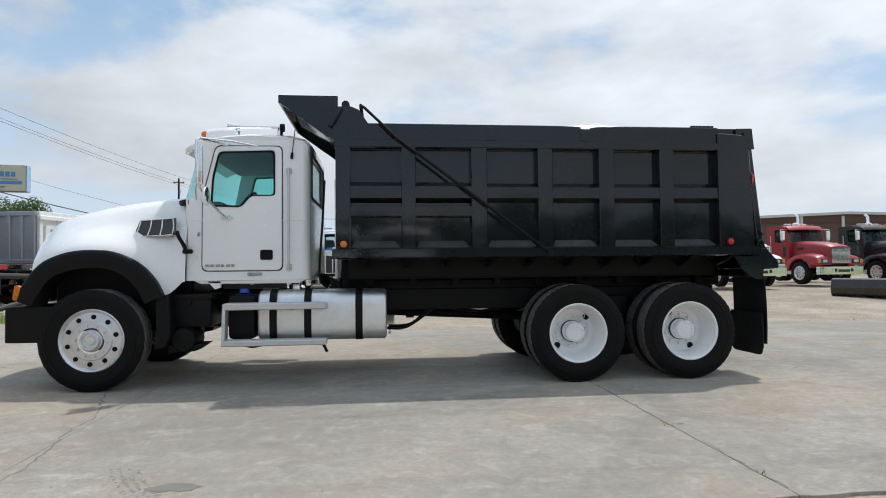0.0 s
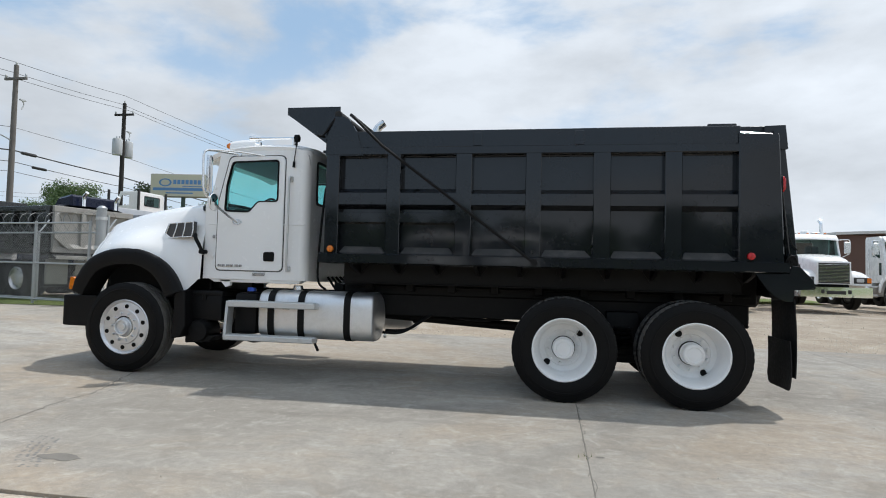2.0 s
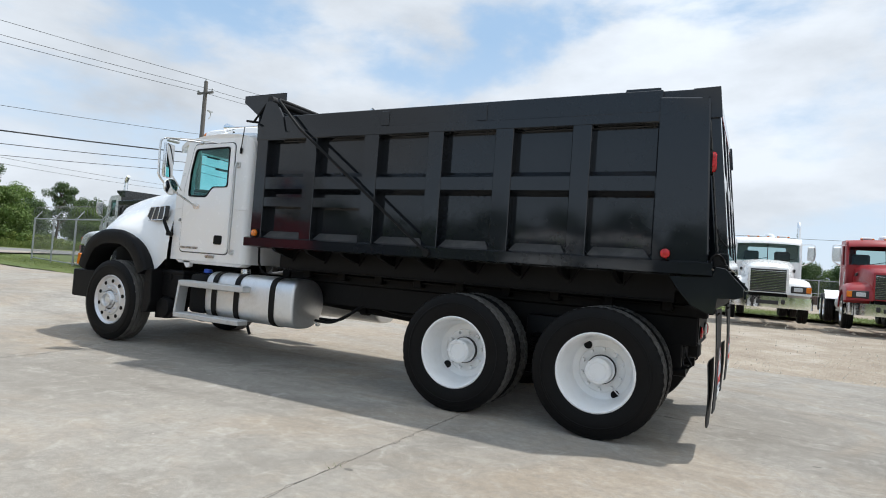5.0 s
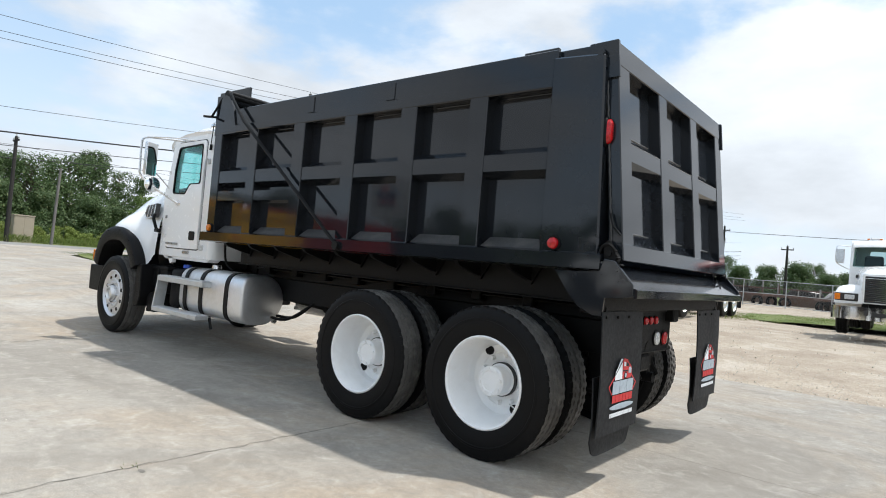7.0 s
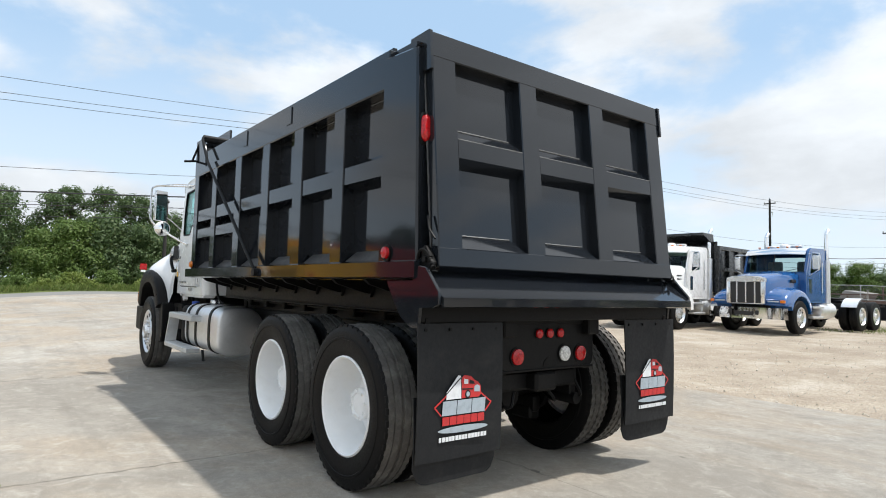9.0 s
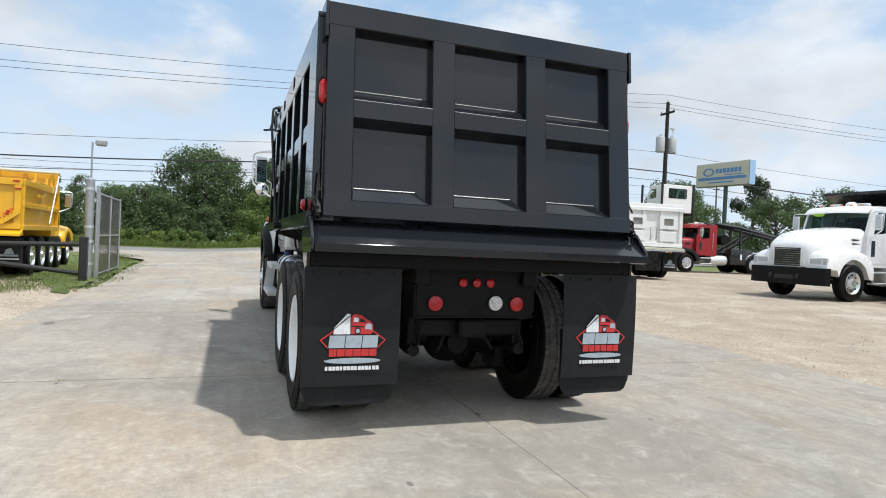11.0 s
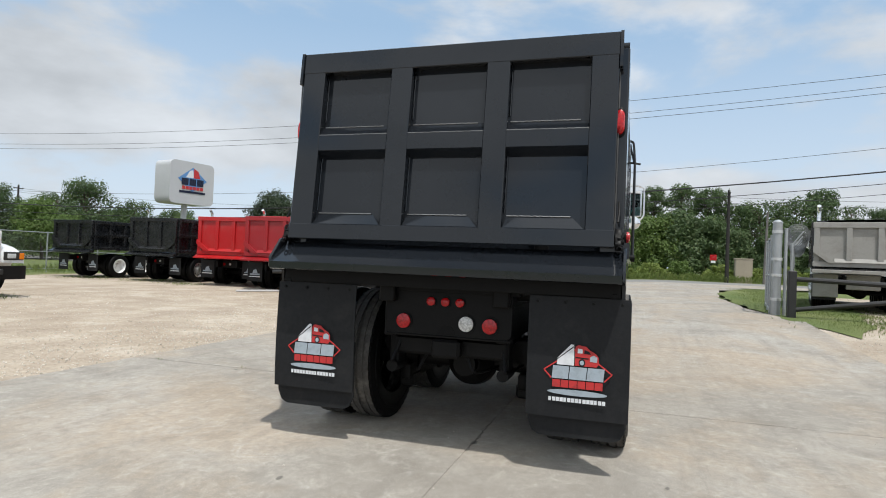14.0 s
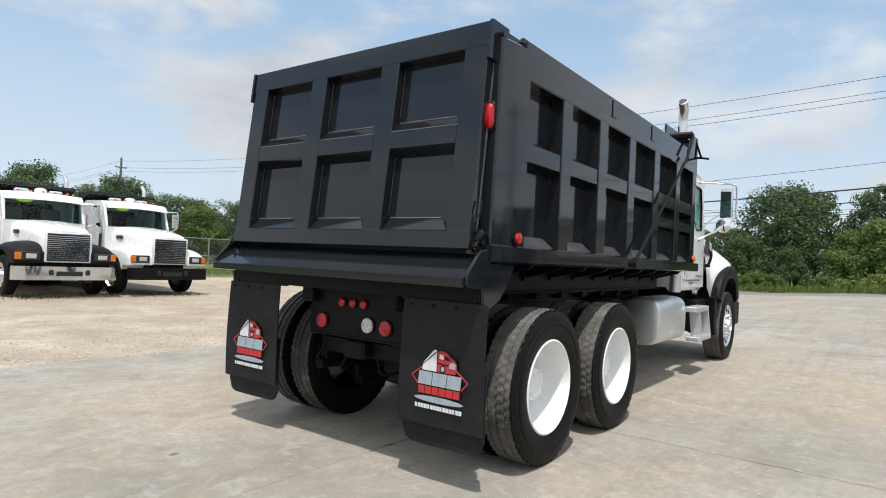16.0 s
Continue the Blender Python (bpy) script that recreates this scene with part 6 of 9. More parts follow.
    printed("emblem_shape", [(-0.022, 0.354), (-0.020, 0.474), (0.000, 0.488), (0.058, 0.480), (0.086, 0.458), (0.126, 0.440), (0.146, 0.418), (0.150, 0.372), (0.132, 0.354)], print_red, 0.002)
    printed("emblem_shape", [(-0.004, 0.436), (0.032, 0.436), (0.032, 0.462), (-0.002, 0.466)], print_white, 0.004)
    printed("emblem_shape", [(0.044, 0.436), (0.092, 0.432), (0.080, 0.450), (0.046, 0.460)], flap_rubber, 0.004)
    printed("emblem_shape", [(0.086, 0.388), (0.136, 0.384), (0.138, 0.416), (0.112, 0.428), (0.088, 0.418)], print_grey, 0.004)
    printed("emblem_shape", [(-0.018, 0.404), (0.076, 0.400), (0.076, 0.408), (-0.018, 0.412)], flap_rubber, 0.004)
    spot(0.030, 0.376, 0.024, flap_rubber, 0.004)
    spot(0.030, 0.376, 0.015, print_grey, 0.006)
    # three pale blocks, a row of red blocks, a pale lens shape and a bold bar
    for y0, y1 in ((-0.182, -0.064), (-0.058, 0.064), (0.070, 0.188)):
        printed("emblem_block", [(y0 - 0.004, 0.264), (y1 - 0.004, 0.264), (y1 + 0.004, 0.346), (y0 + 0.004, 0.346)], print_grey, 0.002)
    for k in range(6):
        y = -0.180 + k * 0.061
        bar(y, y + 0.056, 0.208, 0.256, print_red)
    printed("emblem_shape", [(0.215 * math.cos(a), 0.178 + 0.019 * math.sin(a)) for a in [i * math.pi / 14 for i in range(28)]], print_grey, 0.002)
    for k in range(15):
        y = -0.205 + k * 0.0275
        bar(y, y + (0.0235 if k % 4 else 0.019), 0.116, 0.142, print_white)


mudflap(-1)
mudflap(1)
# rear light panel
bm = BM()
add_prism(bm, rounded([(-0.45, 1.15), (0.50, 1.15), (0.50, 0.86), (0.46, 0.815), (-0.41, 0.815), (-0.45, 0.86)], 0.01), "x", 0.71, 0.728)
add_box(bm, (0.66, -0.45, 0.812), (0.735, 0.50, 0.830), 0.005)
add_box(bm, (0.66, -0.5, 1.14), (0.74, 0.55, 1.18), 0.005)
panel = part("light_panel", bm, chassis_black, truck, "black steel rear light panel")
for y, z, r, mt, lab in ((-0.31, 0.92, 0.056, red_lens, "round red brake lamp"), (0.345, 0.92, 0.056, red_lens, "round red brake lamp"), (0.17, 0.925, 0.056, clear_lens, "round white reversing lamp"), (-0.10, 1.075, 0.033, red_lens, "small red marker lamp"), (0.01, 1.075, 0.033, red_lens, "small red marker lamp"), (0.12, 1.075, 0.033, red_lens, "small red marker lamp")):
    bm = BM()
    disc(bm, (0.726, y, z), r * 1.18, "x", 0.012, 24)
    part("lamp_ring", bm, rubber, panel)
    bm = BM()
    add_lathe(bm, [(r, 0.0), (r * 0.96, 0.014), (r * 0.6, 0.022), (0.0, 0.024)], (0.735, y, z), "x", 24)
    part("rear_lamp", bm, mt, panel, lab)
bm = BM()
add_prism(bm, [(0.02 + 0.068 * math.cos(a), 0.832 + 0.075 * math.sin(a)) for a in [k * math.pi / 12 for k in range(13)]], "x", 0.7285, 0.7315)
part("hitch_opening", bm, rubber, panel, "dark arched opening for the hitch")
bm = BM()
add_box(bm, (0.50, -0.42, 0.66), (0.62, 0.46, 0.80), 0.02)
add_box(bm, (0.60, -0.10, 0.66), (0.72, 0.12, 0.80), 0.02)
part("tow_hitch", bm, chassis_black, truck)

for a, b, c in (((0.60, -0.36, 0.80), (0.66, -0.42, 0.60), (0.30, -0.50, 0.62)), ((0.60, 0.40, 0.80), (0.64, 0.46, 0.58), (0.30, 0.52, 0.60)), ((0.58, 0.10, 0.72), (0.60, 0.22, 0.56), (0.36, 0.34, 0.58)), ((0.58, -0.14, 0.72), (0.58, -0.24, 0.54), (0.34, -0.32, 0.60))):
    bm = BM()
    add_tube(bm, bend([a, tuple(0.5 * (u + v) for u, v in zip(a, b)), b, c], 4), 0.012, 6)
    part("air_hose", bm, rubber, truck, "slack black air hose")
for s in (-1, 1):
    bm = BM()
    add_box(bm, (0.44, s * 0.43 - 0.035, 0.52), (0.60, s * 0.43 + 0.035, 0.84), 0.01)
    add_cyl(bm, (0.40, s * 0.43, 0.56), (0.64, s * 0.43, 0.56), 0.045, 12)
    part("spring_hanger", bm, chassis_black, truck, "black cast spring hanger")

# ---- the other lorries in the yard ----
def wheel_meshes():
    r, w = 0.52, 0.28
    h = w / 2
    bm = BM()
    prof = [(0.30, -h * 0.7), (0.33, -h), (0.44, -h), (r - 0.03, -h * 0.92), (r, -h * 0.7), (r, -0.03), (r - 0.012, -0.025), (r - 0.012, 0.025), (r, 0.03), (r, h * 0.7), (r - 0.03, h * 0.92), (0.44, h), (0.33, h), (0.30, h * 0.7)]
    add_lathe(bm, prof, (0, 0, 0), "y", 32)
    tyre = mesh_of("tyre", bm, rubber)

    def rim(dish, mat, name):
        bm = BM()
        prof = [(0.29, -h), (0.305, h * 0.8), (0.315, h), (0.30, h * 1.05), (0.285, h * 0.8), (0.27, dish - 0.01), (0.18, dish), (0.12, dish), (0.10, dish + 0.06), (0.0, dish + 0.065)]
        add_lathe(bm, prof, (0, 0, 0), "y", 28)
        for k in range(10):
            a = k * math.pi / 5
            add_cyl(bm, (math.cos(a) * 0.15, dish, math.sin(a) * 0.15), (math.cos(a) * 0.15, dish + 0.03, math.sin(a) * 0.15), 0.014, 6)
        return mesh_of(name, bm, mat)

    def holes(dish, rr):
        bm = BM()
        disc(bm, (0.225, dish - 0.006, 0), rr, "y", 0.012, 10)
        return mesh_of("hand_hole", bm, rubber)
    return tyre, {"bright": rim(0.10, polished, "rim"), "white": rim(-0.04, wheel_white, "rim"), "grey": rim(-0.04, paint_grey, "rim")}, holes(0.098, 0.028)


TYRE_ME, RIM_ME, HOLES_ME = wheel_meshes()


def lorry_wheel(root, x, y, side, rim="bright", dual=False):
    w = new("wheel")
    w.parent = root
    flip = Matrix.Identity(4) if side > 0 else Matrix.Rotation(math.pi, 4, "Z")
    for k, off in enumerate((0.0, -0.33) if dual else (0.0,)):
        t = new("tyre", TYRE_ME)
        t.parent = w
        t.matrix_local = Matrix.Translation((x, y + side * off, 0.52)) @ flip
        if k == 0:
            d = new("rim", RIM_ME[rim])
            d.parent = w
            d.matrix_local = Matrix.Translation((x, y, 0.52)) @ flip
            if rim == "bright":
                for q in range(8):
                    e = new("hand_hole", HOLES_ME)
                    e.parent = w
                    e.matrix_local = Matrix.Translation((x, y, 0.52)) @ flip @ Matrix.Rotation(q * math.pi / 4, 4, "Y")


def flap_on(root, x, y, z0=0.30, z1=1.02, w=0.60, sign=-1):
    """A mudflap with a pale printed mark, facing the tail."""
    bm = BM()
    add_box(bm, (x, y - w / 2, z0), (x + 0.012, y + w / 2, z1), 0.003)
    f = part("mudflap", bm, flap_rubber, root, "black mudflap with a pale mark")
    X = x - 0.003
    bm = BM()
    add_prism(bm, [(y - 0.12, z0 + 0.30), (y + 0.10, z0 + 0.30), (y + 0.06, z0 + 0.42), (y - 0.05, z0 + 0.46)], "x", X - 0.003, X)
    part("mark", bm, print_grey, f)
    for z, hh, ww in ((0.24, 0.05, 0.20), (0.16, 0.035, 0.22)):
        bm = BM()
        add_box(bm, (X - 0.003, y - ww, z0 + z), (X, y + ww, z0 + z + hh), 0.0)
        part("mark_bar", bm, print_white if z < 0.2 else print_grey, f)


def tip_bed(root, x0, x1, top, mat, gate_mat=None, tarp=False, shield=True, vee=True, floor=1.22, ribs=7, mid=True):
    """A tipper body from x1 (head) back to x0 (tail)."""
    gate_mat = gate_mat or mat
    bm = BM()
    add_box(bm, (x0, -1.17, floor), (x1, 1.17, floor + 0.06))
    bed = part("tipper_bed", bm, mat, root, "ribbed steel tipper body")
    for s in (-1, 1):
        bm = BM()
        a, b = sorted((s * 1.15, s * 1.17))
        add_box(bm, (x0, a, floor), (x1, b, top))
        part("side_wall", bm, mat, bed)
        for k in range(ribs):
            x = x0 + 0.08 + (x1 - x0 - 0.16) * k / (ribs - 1)
            bm = BM()
            a, b = sorted((s * 1.165, s * 1.255))
            add_box(bm, (x - 0.07, a, floor + 0.05), (x + 0.07, b, top - 0.06), 0.012)
            part("rib", bm, mat, bed)
        for z0, z1 in ((floor, floor + 0.13), (top - 0.14, top), ((floor + top) / 2 - 0.06, (floor + top) / 2 + 0.06))[:3 if mid else 2]:
            bm = BM()
            a, b = sorted((s * 1.16, s * 1.262 if z0 != floor else s * 1.27))
            add_box(bm, (x0, a, z0), (x1, b, z1), 0.010)
            part("rail", bm, mat, bed)
    bm = BM()
    add_box(bm, (x1 - 0.04, -1.17, floor), (x1, 1.17, top + (0.15 if shield else 0)))
    part("headboard", bm, mat, bed)
    if shield:
        bm = BM()
        add_prism(bm, [(x1, top + 0.02), (x1 + 0.75, top + 0.34), (x1 + 0.75, top + 0.42), (x1 + 0.02, top + 0.40), (x1 - 0.03, top + 0.15)], "y", -1.05, 1.05, 0.01)
        part("cab_shield", bm, mat, bed)
    # tailgate
    bm = BM()
    add_box(bm, (x0 - 0.05, -1.20, floor + 0.06), (x0 - 0.03, 1.20, top - 0.02))
    gate = part("tailgate", bm, gate_mat, root, "framed steel tailgate, shut")
    for y in (-1.2, -0.43, 0.29, 1.06):
        bm = BM()
        add_box(bm, (x0 - 0.12, y, floor + 0.1), (x0 - 0.045, y + 0.14, top - 0.05), 0.010)
        part("gate_rib", bm, gate_mat, gate)
    for z0, z1 in ((floor + 0.02, floor + 0.16), (top - 0.16, top)):
        bm = BM()
        add_box(bm, (x0 - 0.125, -1.22, z0), (x0 - 0.04, 1.22, z1), 0.010)
        part("gate_rail", bm, gate_mat, gate)
    if vee:
        for s in (-1, 1):
            bm = BM()
            add_prism(bm, [(s * 1.21, floor + 0.60), (s * 1.21, floor + 0.42), (s * 0.84, floor + 0.13), (s * 0.64, floor + 0.13)], "x", x0 - 0.175, x0 - 0.05)
            part("gate_brace", bm, gate_mat, gate)
        bm = BM()
        add_prism(bm, [(x0 - 0.05, floor + 0.15), (x0 - 0.165, floor + 0.15), (x0 - 0.05, floor + 0.26)], "y", -0.70, 0.70)
        part("gate_ledge", bm, gate_mat, gate)
    bm = BM()
    add_prism(bm, [(x0 - 0.02, floor + 0.02), (x0 - 0.30, floor - 0.10), (x0 - 0.30, floor - 0.15), (x0, floor - 0.12)], "y", -1.25, 1.25)
    part("spreader", bm, mat, root)
    if tarp:
        bm = BM()
        n = 14
        rows_t = []
        for k in range(n + 1):
            x = x0 + (x1 - x0) * k / n
            rows_t.append([Vector((x, y, top + 0.03 + 0.05 * (1 - (y / 1.25) ** 2) + 0.02 * math.sin(k * 1.9) + (0.0 if abs(y) < 1.2 else -0.12))) for y in (-1.28, -1.25, -0.8, -0.3, 0.3, 0.8, 1.25, 1.28)])
        add_loft(bm, rows_t, closed=False)
        part("tarp", bm, tarp_black, root, "black vinyl tarp stretched over the bed", angle=60)
    return bed


def lorry(label, at, paint, category="truck", wing=None, bumper=None, rear="tractor", bed=None, gate=None, bed_top=2.62, axles=2, rim="bright", grille="bars", stacks=1, visor=None, sleeper=False, tarp=False, round_wings=False, sticker=False, group="parked trucks", vee=True, hornkit=True, ribs=7, mid=True, aero=False):
    """A conventional lorry: front axle over the origin, nose towards +x."""
    wing, bumper = wing or paint, bumper or chrome
    root = thing("tipper_truck" if rear == "bed" else "tractor_truck", label, category, group)
    cab_back = -2.15 if not sleeper else -3.1
    tail = -7.1 if rear == "bed" else -7.3
    # frame and axles
    for s in (-1, 1):
        bm = BM()
        add_box(bm, (tail + 0.1, s * 0.43 - 0.04, 0.74), (1.0, s * 0.43 + 0.04, 0.98))
        part("frame_rail", bm, chassis_black, root)
    rear_x = [tail + 1.35 + 1.28 * k for k in range(axles)]
    for s in (-1, 1):
        lorry_wheel(root, 0.0, s * 1.02, s, rim)
        for x in rear_x:
            lorry_wheel(root, x, s * 1.07, s, rim, True)
    for x in rear_x + [0.0]:
        bm = BM()
        add_cyl(bm, (x, -0.95, 0.52), (x, 0.95, 0.52), 0.07, 10)
        if x:
            add_lathe(bm, [(0.0, -0.18), (0.16, -0.1), (0.19, 0), (0.16, 0.1), (0.0, 0.18)], (x, 0, 0.52), "x", 14)
        part("axle", bm, chassis_black, root)
    bm = BM()
    add_box(bm, (-0.7, -0.55, 0.6), (0.9, 0.55, 1.2))
    part("engine", bm, chassis_black, root)
    # hood
    rows_h = []
    profile = ((-0.78, 0.80, 2.00), (-0.4, 0.76, 1.985), (0.1, 0.70, 1.94), (0.6, 0.63, 1.86), (0.95, 0.58, 1.78), (1.06, 0.55, 1.70))
    if aero:             # a wide hood that falls away to a low rounded nose
        profile = ((-0.80, 0.96, 2.12), (-0.5, 0.95, 2.10), (-0.1, 0.93, 2.05), (0.3, 0.89, 1.97), (0.65, 0.83, 1.86), (0.9, 0.75, 1.74), (1.05, 0.66, 1.62), (1.12, 0.57, 1.50))
    top_g = 1.50 if aero else 1.68
    out_g = 0.06 if aero else 0.0
    half_g = 0.41 if aero else 0.49
    vent_y = 0.905 if aero else 0.75
    for x, w, c in profile:
        pts = [(-w - 0.02, 0.92), (-w, c - 0.30), (-w * 0.96, c - 0.14), (-w * 0.80, c - 0.04), (-w * 0.4, c - 0.005), (0, c + 0.005)]
        rows_h.append([Vector((x, y, z)) for y, z in pts] + [Vector((x, -y, z)) for y, z in pts[-2::-1]])
    bm = BM()
    add_loft(bm, rows_h)
    hood_p = part("hood", bm, paint, root, angle=50)
    bm = BM()
    add_prism(bm, [(x, z - (0.06 if aero else 0.0)) for x, z in ((0.86, 1.775), (0.98, 1.765), (0.90, 1.80), (0.86, 1.87))], "y", -0.012, 0.012)
    part("ornament", bm, chrome, hood_p)
    for s in (-1, 1):
        bm = BM()
        lo, hi = sorted((s * vent_y, s * (vent_y + 0.05)))
        add_box(bm, (-0.52, lo, 1.60), (-0.20, hi, 1.70 if not aero else 1.65), 0.015)
        if aero:
            add_box(bm, (-0.50, lo, 1.71), (-0.18, hi, 1.76), 0.015)
        part("side_vent", bm, pipe_black, hood_p, "dark slotted side vent")
    bm = BM()
    add_box(bm, (1.04 + out_g, -half_g - 0.05, 0.90), (1.085 + out_g, half_g + 0.05, top_g), 0.03, 2)
    g = part("grille", bm, polished if grille == "upright" else paint, root, "framed grille")
    bm = BM()
    add_box(bm, (1.075 + out_g, -half_g, 0.93), (1.09 + out_g, half_g, top_g - 0.05), 0.005)
    part("grille_core", bm, pipe_black, g)
    if grille == "upright":
        for s in (-1, 1):
            bm = BM()
            lo, hi = sorted((s * 0.47, s * 0.60))
            add_box(bm, (1.06, lo, 0.92), (1.135, hi, 1.66), 0.02, 2)
            part("grille_surround", bm, polished, g)
        bm = BM()
        add_prism(bm, [(-0.60, 1.58), (-0.3, 1.61), (0.0, 1.57), (0.3, 1.61), (0.60, 1.58), (0.60, 1.70), (0.42, 1.76), (0.0, 1.785), (-0.42, 1.76), (-0.60, 1.70)], "x", 1.0, 1.14, 0.012)
        part("grille_crown", bm, polished, g, "domed chrome grille crown")
        for k in range(3):
            bm = BM()
            add_box(bm, (1.085, -0.30 + k * 0.28, 0.94), (1.11, -0.26 + k * 0.28, 1.60), 0.005)
            part("grille_bar", bm, polished, g)
    else:
        for k in range(8 if aero else 13):
            z = 0.965 + k * 0.062 if aero else 0.972 + k * 0.049
            bm = BM()
            add_box(bm, (1.085 + out_g, -half_g, z), (1.112 + out_g, half_g, z + 0.016), 0.004)
            part("grille_bar", bm, chrome, g)
    for s in (-1, 1):
        # wing with a true wheel arch, swelling outwards and rounded over
        crest = [(-0.80, 1.00), (-0.72, 1.14), (-0.55, 1.26), (-0.30, 1.34), (0.0, 1.375), (0.3, 1.375), (0.6, 1.345), (0.82, 1.29), (0.97, 1.22), (1.05, 1.12), (1.07, 1.05)]
        if round_wings:
            crest = [(-0.74, 0.92), (-0.66, 1.08), (-0.50, 1.24), (-0.28, 1.36), (0.0, 1.42), (0.3, 1.41), (0.55, 1.35), (0.78, 1.25), (0.94, 1.14), (1.02, 1.04), (1.05, 0.96)]
        if aero:
            crest = [(-0.84, 1.06), (-0.74, 1.24), (-0.55, 1.36), (-0.30, 1.43), (0.0, 1.46), (0.3, 1.46), (0.6, 1.43), (0.82, 1.38), (0.97, 1.32), (1.06, 1.24), (1.10, 1.12)]
        rows_w = []
        for k in range(25):
            x = crest[0][0] + (crest[-1][0] - crest[0][0]) * k / 24
            for (xa, za), (xb, zb) in zip(crest, crest[1:]):
                if xa <= x <= xb + 1e-6:
                    t_z = za + (zb - za) * (x - xa) / (xb - xa)
            low_z = 0.55 + 0.62 * math.sqrt(max(0.0, 1 - (x / 0.63) ** 2)) if abs(x) < 0.63 else (0.86 if x > 0 else 0.62)
            low_z = min(low_z, t_z - 0.10)
            rows_w.append([Vector((x, s * y, z)) for y, z in ((0.52, t_z + 0.10), (0.70, t_z + 0.045), (0.90, t_z + 0.02), (1.05, t_z - 0.015), (1.13, t_z - 0.06), (1.165, max(low_z + 0.02, t_z - 0.13)), (1.17, low_z), (1.13, low_z + 0.004), (0.52, low_z + 0.02))])
        bm = BM()
        add_loft(bm, rows_w)
        part("wing", bm, wing, root, angle=50)
        bm = BM()
        lo, hi = sorted((s * 0.62, s * 1.15))
        z0, z1 = (0.93, 1.06) if round_wings else (0.97, 1.20) if aero else (0.94, 1.15)
        add_box(bm, (1.03, lo, z0), (1.095, hi, z1), 0.015)
        hl = part("headlamp", bm, wing if round_wings or aero else pipe_black, root, "rectangular headlamp with an amber corner")
        bm = BM()
        lo, hi = sorted((s * 0.66, s * 1.0) if round_wings or aero else (s * 0.70, s * 0.93))
        add_box(bm, (1.085, lo, z0 + 0.045), (1.106, hi, z1 - 0.045), 0.012)
        part("lens", bm, lamp_glass, hl)
        bm = BM()
        lo, hi = sorted((s * 1.02, s * 1.155))
        add_box(bm, (1.02, lo, z0 + 0.02), (1.105, hi, z1 - 0.02), 0.012)
        part("turn_signal", bm, lamp_glass if aero else amber_lens, hl)
        # mirrors
        bm = BM()
        add_tube(bm, bend([(-0.95, s * 1.0, 2.55), (-0.86, s * 1.25, 2.56), (-0.84, s * 1.36, 2.50), (-0.84, s * 1.36, 2.10), (-0.86, s * 1.25, 1.98), (-0.95, s * 1.0, 1.85)], 3), 0.016, 6)
        part("mirror_arm", bm, polished, root)
        bm = BM()
        lo, hi = sorted((s * 1.15, s * 1.35))
        add_box(bm, (-0.86, lo, 2.04), (-0.79, hi, 2.48), 0.02)
        part("mirror_head", bm, polished, root)
    # bumper with turned ends
    bm = BM()
    outer = [(-0.0 + 1.02, -1.22), (1.16, -1.16), (1.24, -0.95), (1.26, 0.0), (1.24, 0.95), (1.16, 1.16), (1.02, 1.22)]
    inner = [(x - 0.04, y * 0.97) for x, y in outer[::-1]]
    add_prism(bm, outer + inner, "z", 0.42 if aero else 0.46, 0.90 if aero else 0.80)
    bp = part("bumper", bm, bumper, root, "deep front bumper")
    bm = BM()
    add_box(bm, (1.245, -0.30, 0.56), (1.265, 0.30, 0.68), 0.01)
    part("bumper_slot", bm, pipe_black, bp)
    for s in (-1, 1):
        bm = BM()
        add_box(bm, (1.235, s * 0.42 - 0.05, 0.58), (1.29, s * 0.42 + 0.05, 0.72), 0.02)
        part("tow_hook", bm, pipe_black, bp)
    # cab
    side = [(cab_back, 0.98), (-0.74, 0.98), (-0.74, 1.97), (-0.99, 2.64), (-1.12, 2.74), (cab_back + 0.08, 2.76), (cab_back, 2.68)]
    win = rounded([(-1.62, 1.98), (-1.02, 1.92), (-1.16, 2.56), (-1.62, 2.58)], 0.04)
    bm = BM()
    for s in (-1, 1):
        lo, hi = sorted((s * 0.94, s * 1.0))
        add_plate(bm, side, [win], "y", lo, hi)
    add_plate(bm, [(-0.95, 0.98), (0.95, 0.98), (0.95, 2.70), (-0.95, 2.70)], [rounded([(-0.6, 2.0), (0.6, 2.0), (0.6, 2.5), (-0.6, 2.5)], 0.05)] if not sleeper else [], "x", cab_back, cab_back + 0.04)
    add_box(bm, (-0.80, -0.95, 0.98), (-0.74, 0.95, 1.97))
    add_box(bm, (cab_back, -0.95, 0.98), (-0.74, 0.95, 1.04))
    part("cab", bm, paint, root)
    rows_r = []
    for x, z, w in ((cab_back + 0.01, 2.68, 0.94), (cab_back + 0.08, 2.76, 0.97), (-1.6, 2.80, 0.985), (-1.15, 2.78, 0.98), (-1.0, 2.72, 0.96), (-0.93, 2.64, 0.94)):
        t = []
        for k in range(-5, 6):
            u = k / 5
            t.append(Vector((x, w * u, z - 0.07 * abs(u) ** 3)))
        rows_r.append(t + [Vector((p.x, p.y * 0.98, p.z - 0.06)) for p in t[::-1]])
    bm = BM()
    add_loft(bm, rows_r)
    part("roof", bm, paint, root, angle=50)
